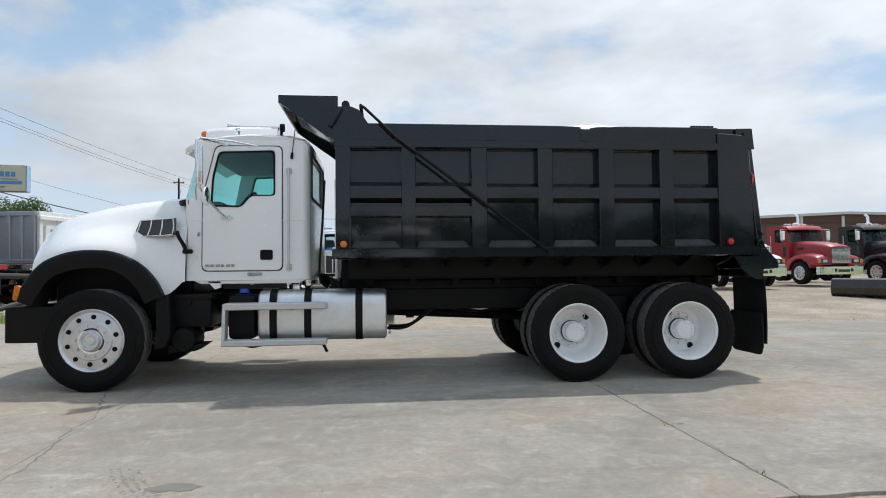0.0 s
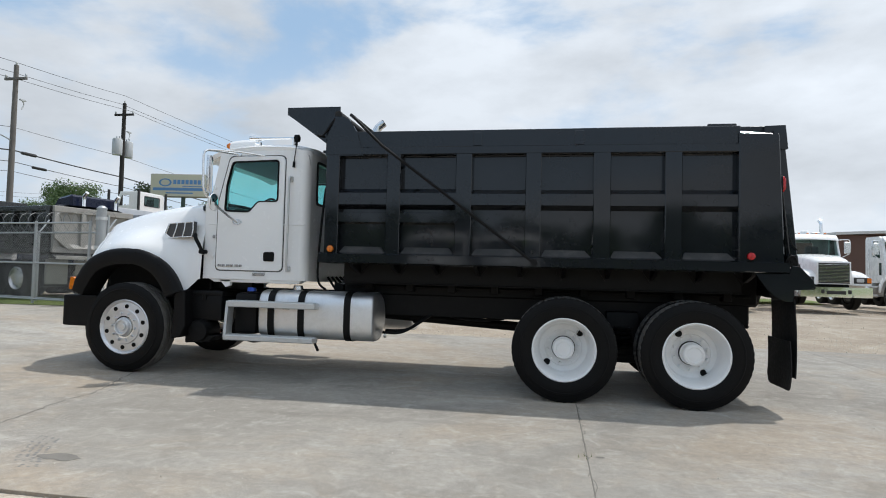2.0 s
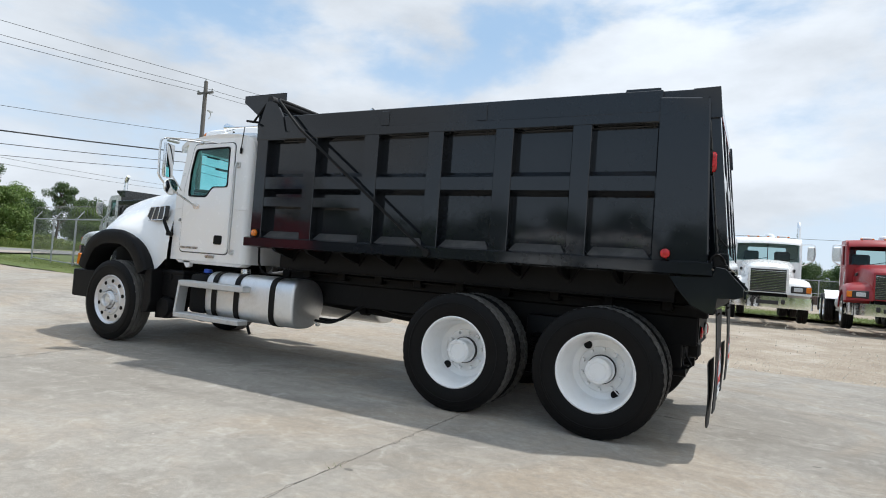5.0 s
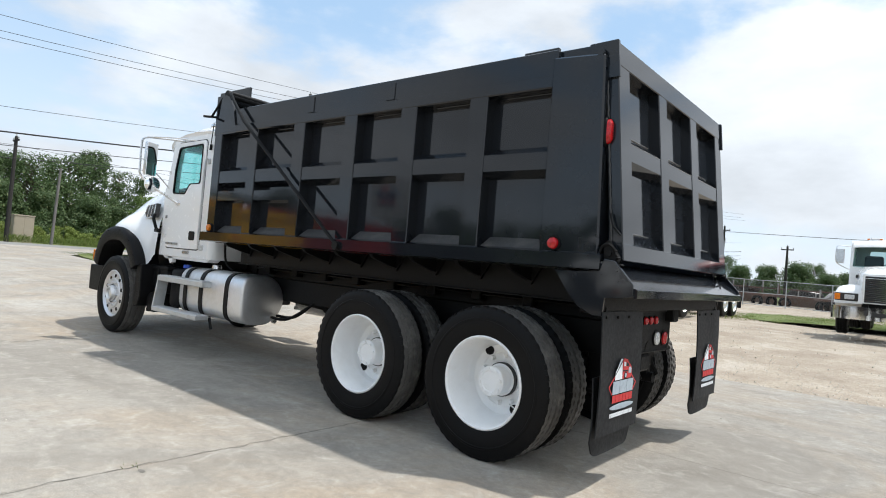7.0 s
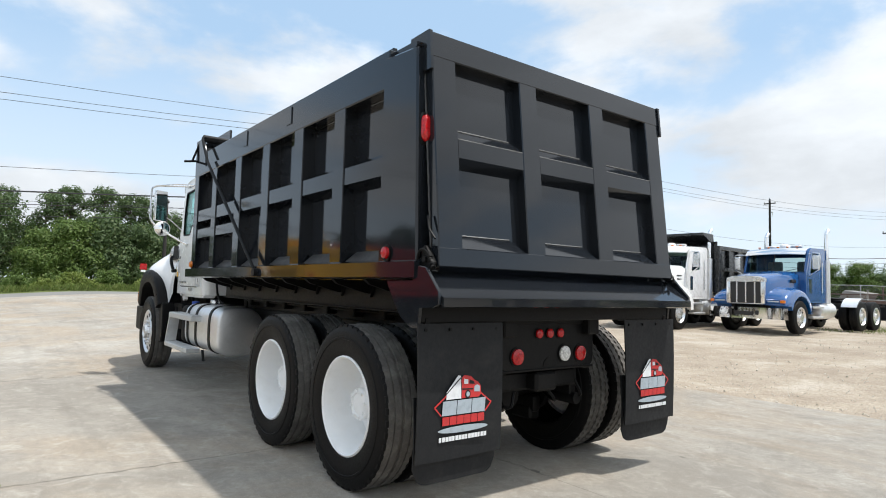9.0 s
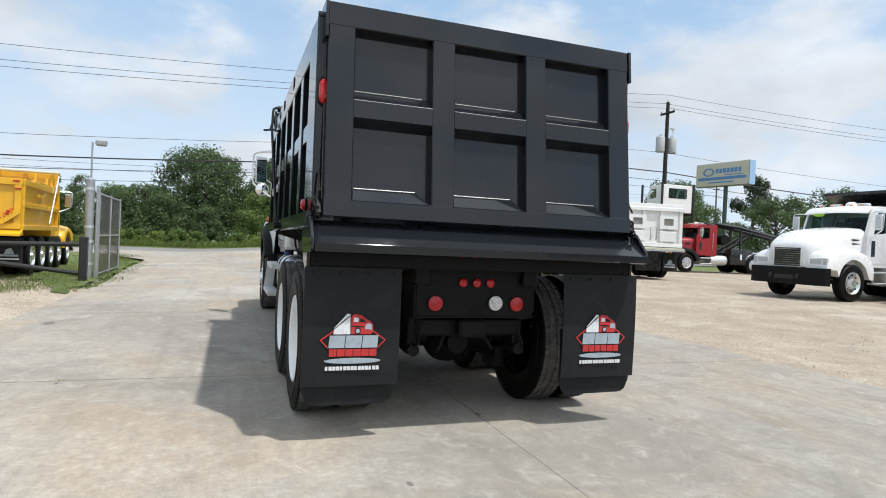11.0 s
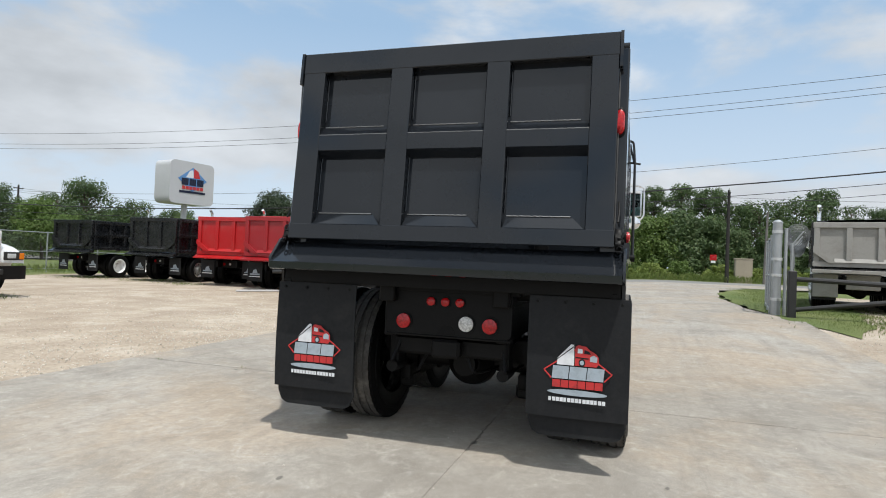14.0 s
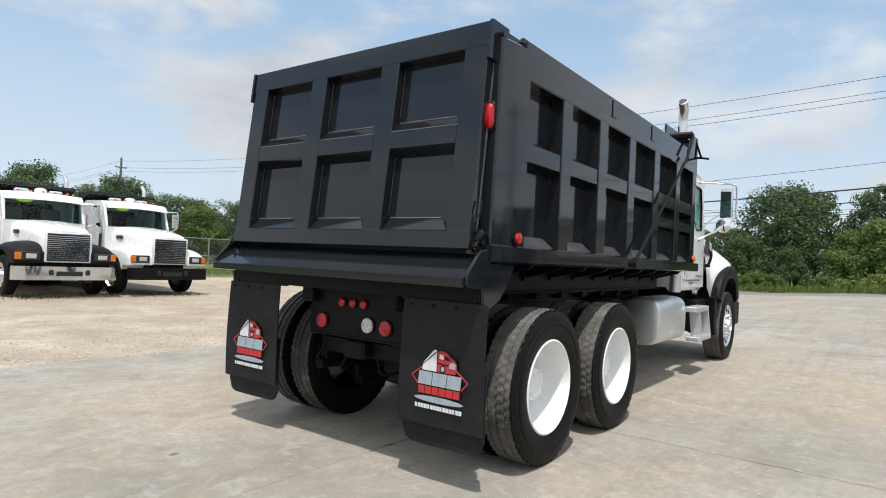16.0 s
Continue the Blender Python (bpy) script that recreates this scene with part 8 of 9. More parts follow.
def fence_run(name, a, b, h, label, razor=True, spacing=2.4, wire=0.0019):
    """Chain link between posts, with rails and a coil of razor wire; its own x runs along it."""
    a, b = Vector(a), Vector(b)
    length = (b - a).length
    root = thing(name, label, "fence")
    n = max(1, round(length / spacing))
    z_of = lambda t: terr(*a.lerp(b, t)) - terr(*a)
    for k in range(n + 1):
        bm = BM()
        x = length * k / n
        add_cyl(bm, (x, 0, z_of(k / n) - 0.1), (x, 0, z_of(k / n) + h + 0.05), 0.035, 10)
        if razor:
            add_tube(bm, [(x, 0, z_of(k / n) + h), (x, -0.25, z_of(k / n) + h + 0.35)], 0.02, 6)
        part("post", bm, galvanised, root)
    for zz in (h, 0.08) if razor else (h, h * 0.5, 0.1):
        bm = BM()
        add_tube(bm, [(length * k / n, 0, z_of(k / n) + zz) for k in range(n + 1)], 0.022, 8)
        part("rail", bm, galvanised, root)
    for k in range(n):
        bm = BM()
        x0, x1 = length * k / n, length * (k + 1) / n
        z0, z1 = z_of(k / n), z_of((k + 1) / n)
        if length > 20:
            vs = [bm.verts.new(p) for p in ((x0, 0, z0 + 0.05), (x1, 0, z1 + 0.05), (x1, 0, z1 + h), (x0, 0, z0 + h))]
            bm.faces.new(vs)
            part("mesh_panel", bm, chain_link, root, "chain link mesh")
            continue
        w, tall, c = x1 - x0, h - 0.06, 0.0
        while c < w + tall:      # two sets of slanting wires, woven side by side
            u0, u1 = max(0.0, c - tall), min(w, c)
            for flip in (False, True):
                ends = [(w - u if flip else u, c - u) for u in (u0, u1)]
                line = [(x0 + u, 0.003 if flip else -0.003, z0 + (z1 - z0) * u / w + 0.06 + v) for u, v in ends]
                add_cyl(bm, line[0], line[1], wire, 3, caps=False) if u1 - u0 > 0.02 else None
            c += 0.075
        part("mesh_panel", bm, fence_wire, root, "woven chain link wire")
    if razor:
        turns = int(length / 0.33)
        bm = BM()
        add_tube(bm, [(length * i / (turns * 14), -0.12 + 0.27 * math.cos(i * 2 * math.pi / 14), z_of(i / (turns * 14)) + h + 0.26 + 0.27 * math.sin(i * 2 * math.pi / 14)) for i in range(turns * 14 + 1)], 0.006, 4)
        part("razor_wire", bm, razor_steel, root, "coil of razor wire")
    d = b - a
    root.matrix_world = pose(a.x, a.y, terr(a.x, a.y), 0, 0, math.degrees(math.atan2(d.y, d.x)))
    return root


fence_run("gate_leaf", (-12.12, 4.62), (-15.6, 5.18), 1.95, "open chain link gate leaf folded along the drive", razor=False, spacing=1.8)
fence_run("fence", (-12.05, 5.06), (-26.5, 8.35), 1.75, "galvanised chain link fence topped with razor wire")
fence_run("fence", (-34.0, -27.5), (2.0, -29.5), 2.0, "galvanised chain link fence along the grass", razor=False, spacing=3.0)
fence_run("fence", (2.0, -29.5), (40.0, -30.5), 2.0, "galvanised chain link fence along the grass", razor=False, spacing=3.0)
fence_run("fence", (-24.0, 46.0), (20.0, 48.0), 2.0, "galvanised chain link fence at the far end", razor=False, spacing=3.0)


def gate_post(x, y, h):
    z = terr(x, y)
    p = thing("gate_post", "thick galvanised steel gate post with strap bands", "gate post", "gate posts", pose(x, y, z))
    bm = BM()
    add_cyl(bm, (0, 0, -0.2), (0, 0, h), 0.11, 20)
    add_lathe(bm, [(0.115, 0.0), (0.115, 0.03), (0.06, 0.08), (0.0, 0.09)], (0, 0, h), "z", 20)
    part("tube", bm, galvanised, p)
    bm = BM()
    add_cyl(bm, (0.02, 0.19, -0.2), (0.02, 0.19, h - 0.12), 0.04, 12)
    part("hinge_tube", bm, galvanised, p)
    for zz in (0.35, 0.95, 1.35, h - 0.25):
        bm = BM()
        add_cyl(bm, (0, 0, zz), (0, 0, zz + 0.07), 0.125, 20)
        part("band", bm, step_alloy, p)
    return p


gate_post(-11.9, 4.70, 2.28)
gate_post(-13.6, -5.35, 2.62)


def pipe_gate(x, y, dy, label):
    """A black pipe barrier swung clear of the drive."""
    z = terr(x, y)
    g = thing("pipe_gate", label, "barrier gate", "barrier gates", pose(x, y, z))
    s = 1 if dy > 0 else -1
    bm = BM()
    add_box(bm, (-0.09, -0.09, -0.2), (0.09, 0.09, 1.12), 0.02)
    part("post", bm, pipe_black, g)
    bm = BM()
    add_tube(bm, [(0.02, s * 0.05, 0.92), (0.3, dy * 0.55, 0.86), (0.6, dy, 0.78)], 0.062, 10)
    part("upper_bar", bm, pipe_black, g)
    bm = BM()
    add_tube(bm, [(0.02, s * 0.05, 0.18), (0.3, dy * 0.5, 0.48), (0.5, dy * 0.86, 0.68)], 0.058, 10)
    part("brace_bar", bm, pipe_black, g)


pipe_gate(-12.6, -5.25, -4.6, "black steel pipe barrier swung open on the south side")
pipe_gate(-11.45, 4.95, 3.9, "black steel pipe barrier swung open on the north side")
bm = BM()
add_tube(bm, [(-12.9, -11.9, 0.02), (-13.7, -11.2, 0.03), (-14.5, -10.6, 0.02)], 0.035, 8)
single("loose_pipe", bm, sign_white, "white plastic pipe lying on the gravel", "pipe")
# the open chain link gate leaf
fence_run("gate_leaf", (-13.75, -5.15), (-17.6, -5.25), 2.3, "open chain link gate leaf standing by the drive", razor=False, spacing=1.9, wire=0.0030)
# a lamp on a pole at the south post
bm = BM()
add_tube(bm, [(-13.9, -5.4, 0.0), (-13.9, -5.4, 3.7)], 0.025, 8)
add_box(bm, (-14.0, -5.32, 3.62), (-13.8, -5.05, 3.78), 0.03)
single("gate_lamp", bm, galvanised, "small floodlight on a thin galvanised pole", "lamp")


# ---- poles and lines ----
def power_pole(x, y, h, mat, label, arm_z, cans=0, lean_x=0.0):
    z = terr(x, y)
    p = thing("power_pole", label, "power pole", "power poles", pose(x, y, z))
    bm = BM()
    add_tube(bm, [(0, 0, -0.5), (lean_x * 0.5, 0, h * 0.5), (lean_x, 0, h)], 0.17, 14, 0.11)
    part("shaft", bm, mat, p)
    bm = BM()
    add_box(bm, (-0.65, -0.06, arm_z - 0.06), (0.65, 0.06, arm_z + 0.06), 0.01)
    part("crossarm", bm, mat, p)
    for yy in (-0.6, 0.6, 0.0):
        bm = BM()
        zz = arm_z + 0.06 if yy else h
        add_lathe(bm, [(0.03, 0.0), (0.06, 0.04), (0.035, 0.08), (0.06, 0.12), (0.03, 0.18), (0.0, 0.19)], (yy, 0, zz), "z", 10)
        part("insulator", bm, transformer_grey, p)
    for k in range(cans):
        s = (-1, 1)[k]
        bm = BM()
        add_lathe(bm, [(0.0, -0.52), (0.27, -0.50), (0.285, -0.46), (0.285, 0.42), (0.25, 0.50), (0.0, 0.53)], (0.0, s * 0.47, arm_z - 2.1), "z", 18)
        for dx in (-0.1, 0.1):
            add_cyl(bm, (dx, s * 0.44, arm_z - 1.66), (dx, s * 0.44, arm_z - 1.45), 0.04, 8)
        part("transformer", bm, transformer_grey, p, "grey pole transformer")
    bm = BM()
    add_tube(bm, bend([(0.12, 0.25, arm_z - 1.0), (0.1, 0.45, arm_z - 1.2), (0.12, 0.3, arm_z - 1.5)], 4), 0.03, 6)
    add_box(bm, (0.05, 0.2, arm_z - 1.05), (0.15, 0.55, arm_z - 0.98))
    part("switch", bm, transformer_grey, p)
    return p


power_pole(-28.6, 18.3, 11.0, pole_wood, "weathered grey wooden power pole with a transformer", 10.3, 0)
power_pole(-27.6, 25.0, 10.9, pole_dark, "dark wooden power pole with two transformers", 10.2, 2)
power_pole(-29.2, -68.0, 11.4, pole_wood, "weathered wooden power pole by the road", 10.3)
power_pole(-51.5, 8.9, 7.9, pole_dark, "dark wooden pole across the road", 7.6)
power_pole(-53.0, -76.0, 9.0, pole_dark, "dark wooden pole across the road", 8.6)
power_pole(-18.0, 73.1, 8.6, pole_dark, "dark wooden pole beyond the yard", 8.1)
power_pole(-28.8, 69.8, 12.4, pole_dark, "dark wooden pole beyond the yard", 11.9)
power_pole(-11.2, 73.6, 6.5, pole_dark, "dark wooden pole beyond the yard", 6.1)
power_pole(-30.0, -102.0, 12.2, pole_wood, "weathered wooden pole beyond the fence", 11.8)
power_pole(-70.0, 70.0, 12.0, pole_wood, "weathered wooden power pole up the road", 11.4)
bm = BM()
add_tube(bm, [(-50.6, 11.6, 0.2), (-50.6, 11.75, 6.4)], 0.11, 10, 0.09)
single("service_pole", bm, pole_wood, "short bare wooden pole across the road", "pole")
# street lamp arm on the first pole
bm = BM()
add_tube(bm, bend([(-28.6, 18.2, 7.50), (-28.4, 17.3, 7.62), (-28.2, 16.4, 7.42)], 5), 0.030, 8)
add_box(bm, (-28.32, 15.75, 7.22), (-28.06, 16.45, 7.36), 0.04)
single("street_lamp", bm, galvanised, "cobra-head street lamp on a long arm", "street lamp")


def line(a, b, sag, r, name="power_line", lab="thin dark overhead line"):
    a, b = Vector(a), Vector(b)
    bm = BM()
    n = 24
    add_tube(bm, [a.lerp(b, k / n) - Vector((0, 0, sag * 4 * (k / n) * (1 - k / n))) for k in range(n + 1)], r, 5)
    return single(name, bm, wire_black, lab, "overhead line", "overhead lines")


for dx, za, zb, zc, sag in ((0.0, 11.55, 11.05, 11.79, 1.71), (-0.3, 11.08, 10.33, 11.30, 1.83), (0.3, 10.62, 9.85, 10.86, 1.82)):
    line((-28.6 + dx, 18.3, za), (-29.2 + dx, -68, zb), sag, 0.012)
    line((-28.6 + dx, 18.3, za), (-27.6 + dx, 25.0, zc), 0.05, 0.012)
    line((-27.6 + dx, 25.0, zc), (-20 + dx, 90, zc + 0.6), 1.2, 0.012)
    line((-29.2 + dx, -68, zb), (-30 + dx, -160, zb), 1.6, 0.012)
for za, zb, zc, sag, r in ((7.03, 5.79, 6.72, 2.17, 0.035), (8.20, 6.90, 8.0, 2.30, 0.011), (6.45, 5.21, 6.13, 2.17, 0.017), (5.95, 4.70, 5.65, 2.20, 0.013)):
    line((-28.6, 18.3, za), (-29.2, -68, zb), sag, r)
    line((-28.6, 18.3, za), (-27.6, 25.0, zc), 0.04, r)
    line((-27.6, 25.0, zc), (-20, 90, zc + 0.2), 1.4, r)
    line((-29.2, -68, zb), (-30, -160, zb), 1.8, r)
for z in (7.4, 6.9):
    line((-51.5, 8.9, z + 0.3), (-53, -76, z + 1.2), 1.6, 0.014)
    line((-51.5, 8.9, z + 0.3), (-70, 70, z + 4), 1.0, 0.014)
for y in (-0.6, 0.0, 0.6):
    line((-18 + y, 73, 8.3), (60 + y, 78, 8.6), 0.9, 0.010)
bm = BM()
for y, z, r in ((19.2, 6.97, 0.085), (19.9, 6.34, 0.075)):
    add_lathe(bm, [(0.0, -0.5), (r, -0.42), (r, 0.42), (0.0, 0.5)], (-28.49, y, z), "y", 10)
single("cable_splice", bm, wire_black, "dark splice cases on the overhead cable", "cable splice")

# ---- signs ----
sign = thing("billboard", "cream and blue company sign on a steel post", "sign", at=pose(-25.3, 27.5, terr(-25.3, 27.5) + 0.18, 0, 0, 8))
bm = BM()
add_box(bm, (-1.95, 0.0, 5.25), (1.95, 0.55, 6.75), 0.04)
part("cabinet", bm, paint_grey, sign, "grey sign cabinet")
bm = BM()
add_box(bm, (1.95, 0.01, 5.27), (1.965, 0.54, 6.73))
part("end_panel", bm, sign_end, sign, "pale blue end panel")
bm = BM()
add_box(bm, (-1.91, -0.012, 5.29), (1.91, 0.0, 6.70))
part("face", bm, sign_cream, sign, "cream sign face")
bm = BM()
add_cyl(bm, (0.15, 0.28, -0.3), (0.15, 0.28, 5.3), 0.13, 14)
part("post", bm, pole_green, sign, "dark green steel post")
bm = BM()
add_lathe(bm, [(0.30, -0.026), (0.42, -0.026), (0.42, -0.012), (0.30, -0.012)], (-0.95, 0, 6.18), "y", 28)
for v in bm.verts:
    v.co.z = 6.18 + (v.co.z - 6.18) * 0.62
part("emblem", bm, sign_blue, sign, "blue ring emblem")
for k in range(7):
    bm = BM()
    add_box(bm, (-0.42 + k * 0.27, -0.024, 6.08), (-0.22 + k * 0.27, -0.012, 6.36))
    part("letter_block", bm, sign_blue, sign)
for z0, z1, x0, x1 in ((5.92, 5.97, 0.2, 1.5), (5.66, 5.84, -1.75, 1.75), (5.46, 5.54, -0.9, 0.9)):
    bm = BM()
    add_box(bm, (x0, -0.024, z0), (x1, -0.012, z1))
    part("text_bar", bm, sign_blue, sign)

board = thing("yard_sign", "rounded white yard sign with a red and dark emblem", "sign", at=pose(-23.1, -22.7, 0, 0, 0, 168))
bm = BM()
add_prism(bm, rounded([(-1.45, 3.95), (1.45, 3.95), (1.45, 6.35), (-1.45, 6.35)], 0.36, 5), "y", 0.0, 1.3)
# white cabinet, its shaded side put into the grey
part("cabinet", bm, sign_shaded, board, "white sign cabinet in a grey darkened for shade")
bm = BM()
add_cyl(bm, (0, 0.65, 0), (0, 0.65, 4.0), 0.16, 14)
part("post", bm, sign_white, board)
for name, poly, mt in (("emblem_shape", [(-0.95, 5.35), (0, 6.05), (0.95, 5.35), (0, 4.65)], sign_blue), ("emblem_shape", [(-0.45, 5.45), (0.05, 5.45), (0.0, 5.9), (-0.2, 5.85)], print_white), ("emblem_shape", [(0.05, 5.45), (0.5, 5.45), (0.35, 5.85), (0.05, 6.0)], print_red)):
    bm = BM()
    lift = -0.008 if mt is sign_blue else -0.014
    add_prism(bm, poly, "y", lift - 0.006, lift)
    part(name, bm, mt, board)
for k in range(3):
    bm = BM()
    add_box(bm, (-0.72 + k * 0.50, -0.026, 5.02), (-0.28 + k * 0.50, -0.020, 5.40))
    part("emblem_block", bm, paint_navy, board)
for k in range(6):
    bm = BM()
    add_box(bm, (-0.68 + k * 0.235, -0.026, 4.78), (-0.48 + k * 0.235, -0.020, 4.96))
    part("emblem_block", bm, print_red, board)
bm = BM()
add_box(bm, (-0.85, -0.022, 4.58), (0.85, -0.012, 4.70), 0.0)
part("emblem_bar", bm, paint_navy, board)

for k in range(5):
    bm = BM()
    add_box(bm, (-34 + k * 8.2, 60.6 + 0.2 * k, -0.1), (-26.1 + k * 8.2, 61.2 + 0.2 * k, 1.15 - 0.08 * (k % 2)), 0.03)
    single("steel_girder", bm, wall_brown, "long rusty brown girder lying in the far lot", "girder", "far girders")

# ---- long brown shed to the north-east, scrap and low roofs to the north ----
shed = thing("warehouse", "long low brown metal warehouse with a pale roof edge", "warehouse")
bm = BM()
add_box(bm, (20, 42, 0), (75, 62, 5.0))
part("wall", bm, wall_brown, shed)
bm = BM()
add_prism(bm, [(19.6, 4.95), (38, 5.75), (75.4, 4.95), (75.4, 5.15), (38, 5.98), (19.6, 5.15)], "y", 41.6, 62.4)
part("roof", bm, roof_tin, shed)
bm = BM()
add_prism(bm, [(20, 4.95), (38, 5.75), (75, 4.95)], "y", 42.0, 42.05)
part("gable", bm, wall_brown, shed)
for x in (33.5, 37.5, 52):
    bm = BM()
    add_box(bm, (x, 41.9, 0), (x + 0.25, 42.0, 5.6))
    part("downpipe", bm, sign_white, shed)
rnd = random.Random(31)
for k in range(9):
    x = -32 + k * 4.2 + rnd.uniform(-0.6, 0.6)
    y = 55 + rnd.uniform(-3, 3)
    frm = thing("flatbed_trailer", "rusty brown flatbed trailer standing in the far lot", "trailer", "far trailers", pose(x, y, 0, 0, 0, rnd.uniform(-25, 25)))
    bm = BM()
    add_box(bm, (-2.4, -1.2, 1.0), (2.4, 1.2, 1.25), 0.02)
    part("deck", bm, wall_brown, frm)
    for xx in (-2.3, -0.8, 0.8, 2.3):
        for yy in (-1.12, 1.12):
            bm = BM()
            add_box(bm, (xx - 0.05, yy - 0.05, 1.25), (xx + 0.05, yy + 0.05, rnd.uniform(1.6, 2.5)), 0.01)
            part("stake", bm, rnd.choice((wall_brown, paint_grey, paint_black)), frm)
    for yy in (-1.12, 1.12):
        bm = BM()
        add_box(bm, (-2.3, yy - 0.03, 1.7), (2.3, yy + 0.03, 1.8), 0.01)
        part("side_rail", bm, wall_brown, frm)
    bm = BM()
    add_prism(bm, [(-1.8, 1.25), (rnd.uniform(0.2, 1.6), 1.25), (rnd.uniform(0.0, 1.2), rnd.uniform(1.6, 2.2)), (-1.2, rnd.uniform(1.5, 2.1))], "y", -0.9, 0.8, 0.05)
    part("scrap_load", bm, rnd.choice((wall_brown, paint_grey, paint_black, roof_tin)), frm, "dull heap of scrap metal")
    for xx in (-1.8, 1.8):
        for s in (-1, 1):
            w = new("wheel", TYRE_ME)
            w.parent = frm
            w.matrix_local = Matrix.Translation((xx, s * 1.05, 0.52))

# ---- trees and scrub ----
def tree_meshes(seed, h, spread, kind="oak", leaves=3600, size=0.30):
    """A trunk mesh with limbs and a crown mesh of small leaf clumps."""
    rnd = random.Random(seed)
    wood, crown = BM(), BM()
    trunk_h = h * (0.42 if kind != "pine" else 0.72)
    lean = Vector((rnd.uniform(-0.06, 0.06) * h, rnd.uniform(-0.06, 0.06) * h, 0))
    add_tube(wood, [(0, 0, -0.3), tuple(lean * 0.3 + Vector((0, 0, trunk_h * 0.5))), tuple(lean * 0.7 + Vector((0, 0, trunk_h))), tuple(lean + Vector((0, 0, h * 0.86)))], h * 0.026, 8, h * 0.006)
    clusters = []
    n = {"oak": 84, "airy": 40, "pine": 26, "bush": 80}[kind]
    for k in range(n):
        a = k * 2.4 + rnd.uniform(-0.5, 0.5)
        t = rnd.uniform(0.0, 1.0)
        if kind == "oak":
            z = h * (0.22 + 0.72 * t)
            r = spread * (0.35 + 0.75 * math.sin(math.pi * min(1, 0.18 + 0.78 * t))) * rnd.uniform(0.45, 1.0)
            rad = h * rnd.uniform(0.055, 0.125)
        elif kind == "airy":
            z = h * (0.40 + 0.58 * t)
            r = spread * (1.1 - 0.6 * t) * rnd.uniform(0.25, 1.0)
            rad = h * rnd.uniform(0.03, 0.085)
        elif kind == "pine":
            z = h * (0.58 + 0.40 * t)
            r = spread * (1.05 - 0.75 * t) * rnd.uniform(0.4, 1.0)
            rad = h * rnd.uniform(0.05, 0.10)
        else:
            z = h * (0.12 + 0.75 * t)
            r = spread * (1 - 0.62 * t) * rnd.uniform(0.1, 1.0) ** 0.6
            rad = h * rnd.uniform(0.07, 0.17)
        c = Vector((math.cos(a) * r, math.sin(a) * r, z)) + lean * (z / h)
        clusters.append((c, rad))
        if kind != "bush":
            b = Vector((0, 0, max(trunk_h * 0.45, z - r * 0.7))) + lean * 0.5
            add_tube(wood, [b, b.lerp(c, 0.55) + Vector((0, 0, 0.1)), c], h * 0.008, 5, h * 0.002)
    total = sum(r ** 2 for _, r in clusters)
    for c, rad in clusters:
        for _ in range(int(leaves * rad ** 2 / total)):
            d = Vector((rnd.gauss(0, 1), rnd.gauss(0, 1), rnd.gauss(0, 0.75)))
            d = d.normalized()
            face = (d + Vector((rnd.gauss(0, 0.45), rnd.gauss(0, 0.45), rnd.gauss(0.25, 0.45)))).normalized()
            p = c + d * rad * rnd.uniform(0.45, 1.15) ** 0.7
            u = face.cross(Vector((rnd.gauss(0, 1), rnd.gauss(0, 1), rnd.gauss(0, 1)))).normalized()
            v = face.cross(u)
            s = size * rnd.uniform(0.5, 1.25)
            q = [crown.verts.new(p + w) for w in (u * s * 0.5, v * s * 0.30, -u * s * 0.5, -v * s * 0.30)]
            crown.faces.new(q)
    return wood, crown


def raw_mesh(name, bm, mat):
    me = bpy.data.meshes.new(name)
    bm.to_mesh(me)
    bm.free()
    me.materials.append(mat)
    return me


TREES = {}
for key, (seed, h, spread, kind, leaves, mat, size) in {
    "oak_a": (1, 9.5, 3.7, "oak", 9800, leaf_oak, 0.29), "oak_b": (2, 8.2, 4.1, "oak", 9800, leaf_oak, 0.29), "oak_c": (3, 7.0, 3.0, "oak", 7600, leaf_light, 0.27),
    "oak_d": (7, 10.5, 3.9, "oak", 10500, leaf_oak, 0.29), "oak_p": (14, 9.6, 3.9, "oak", 12000, leaf_pine, 0.29), "airy_a": (11, 10.0, 2.3, "airy", 6400, leaf_oak, 0.22), "airy_b": (12, 9.6, 2.0, "airy", 5400, leaf_oak, 0.22),
    "airy_c": (13, 10.0, 3.0, "airy", 7800, leaf_oak, 0.23), "pine": (4, 11.0, 2.6, "pine", 5000, leaf_pine, 0.30), "bush_a": (5, 2.2, 1.9, "bush", 4200, leaf_light, 0.19), "scrub": (15, 1.7, 2.0, "bush", 3400, leaf_weed, 0.17), "bush_b": (6, 3.4, 2.3, "bush", 5200, leaf_oak, 0.22),
    "thicket_a": (8, 6.6, 3.3, "bush", 15000, leaf_light, 0.25), "thicket_b": (9, 6.0, 3.0, "bush", 14000, leaf_oak, 0.25)}.items():
    wood, crown = tree_meshes(seed, h, spread, kind, leaves, size)
    TREES[key] = (raw_mesh("trunk", wood, bark), raw_mesh("crown", crown, mat), kind)


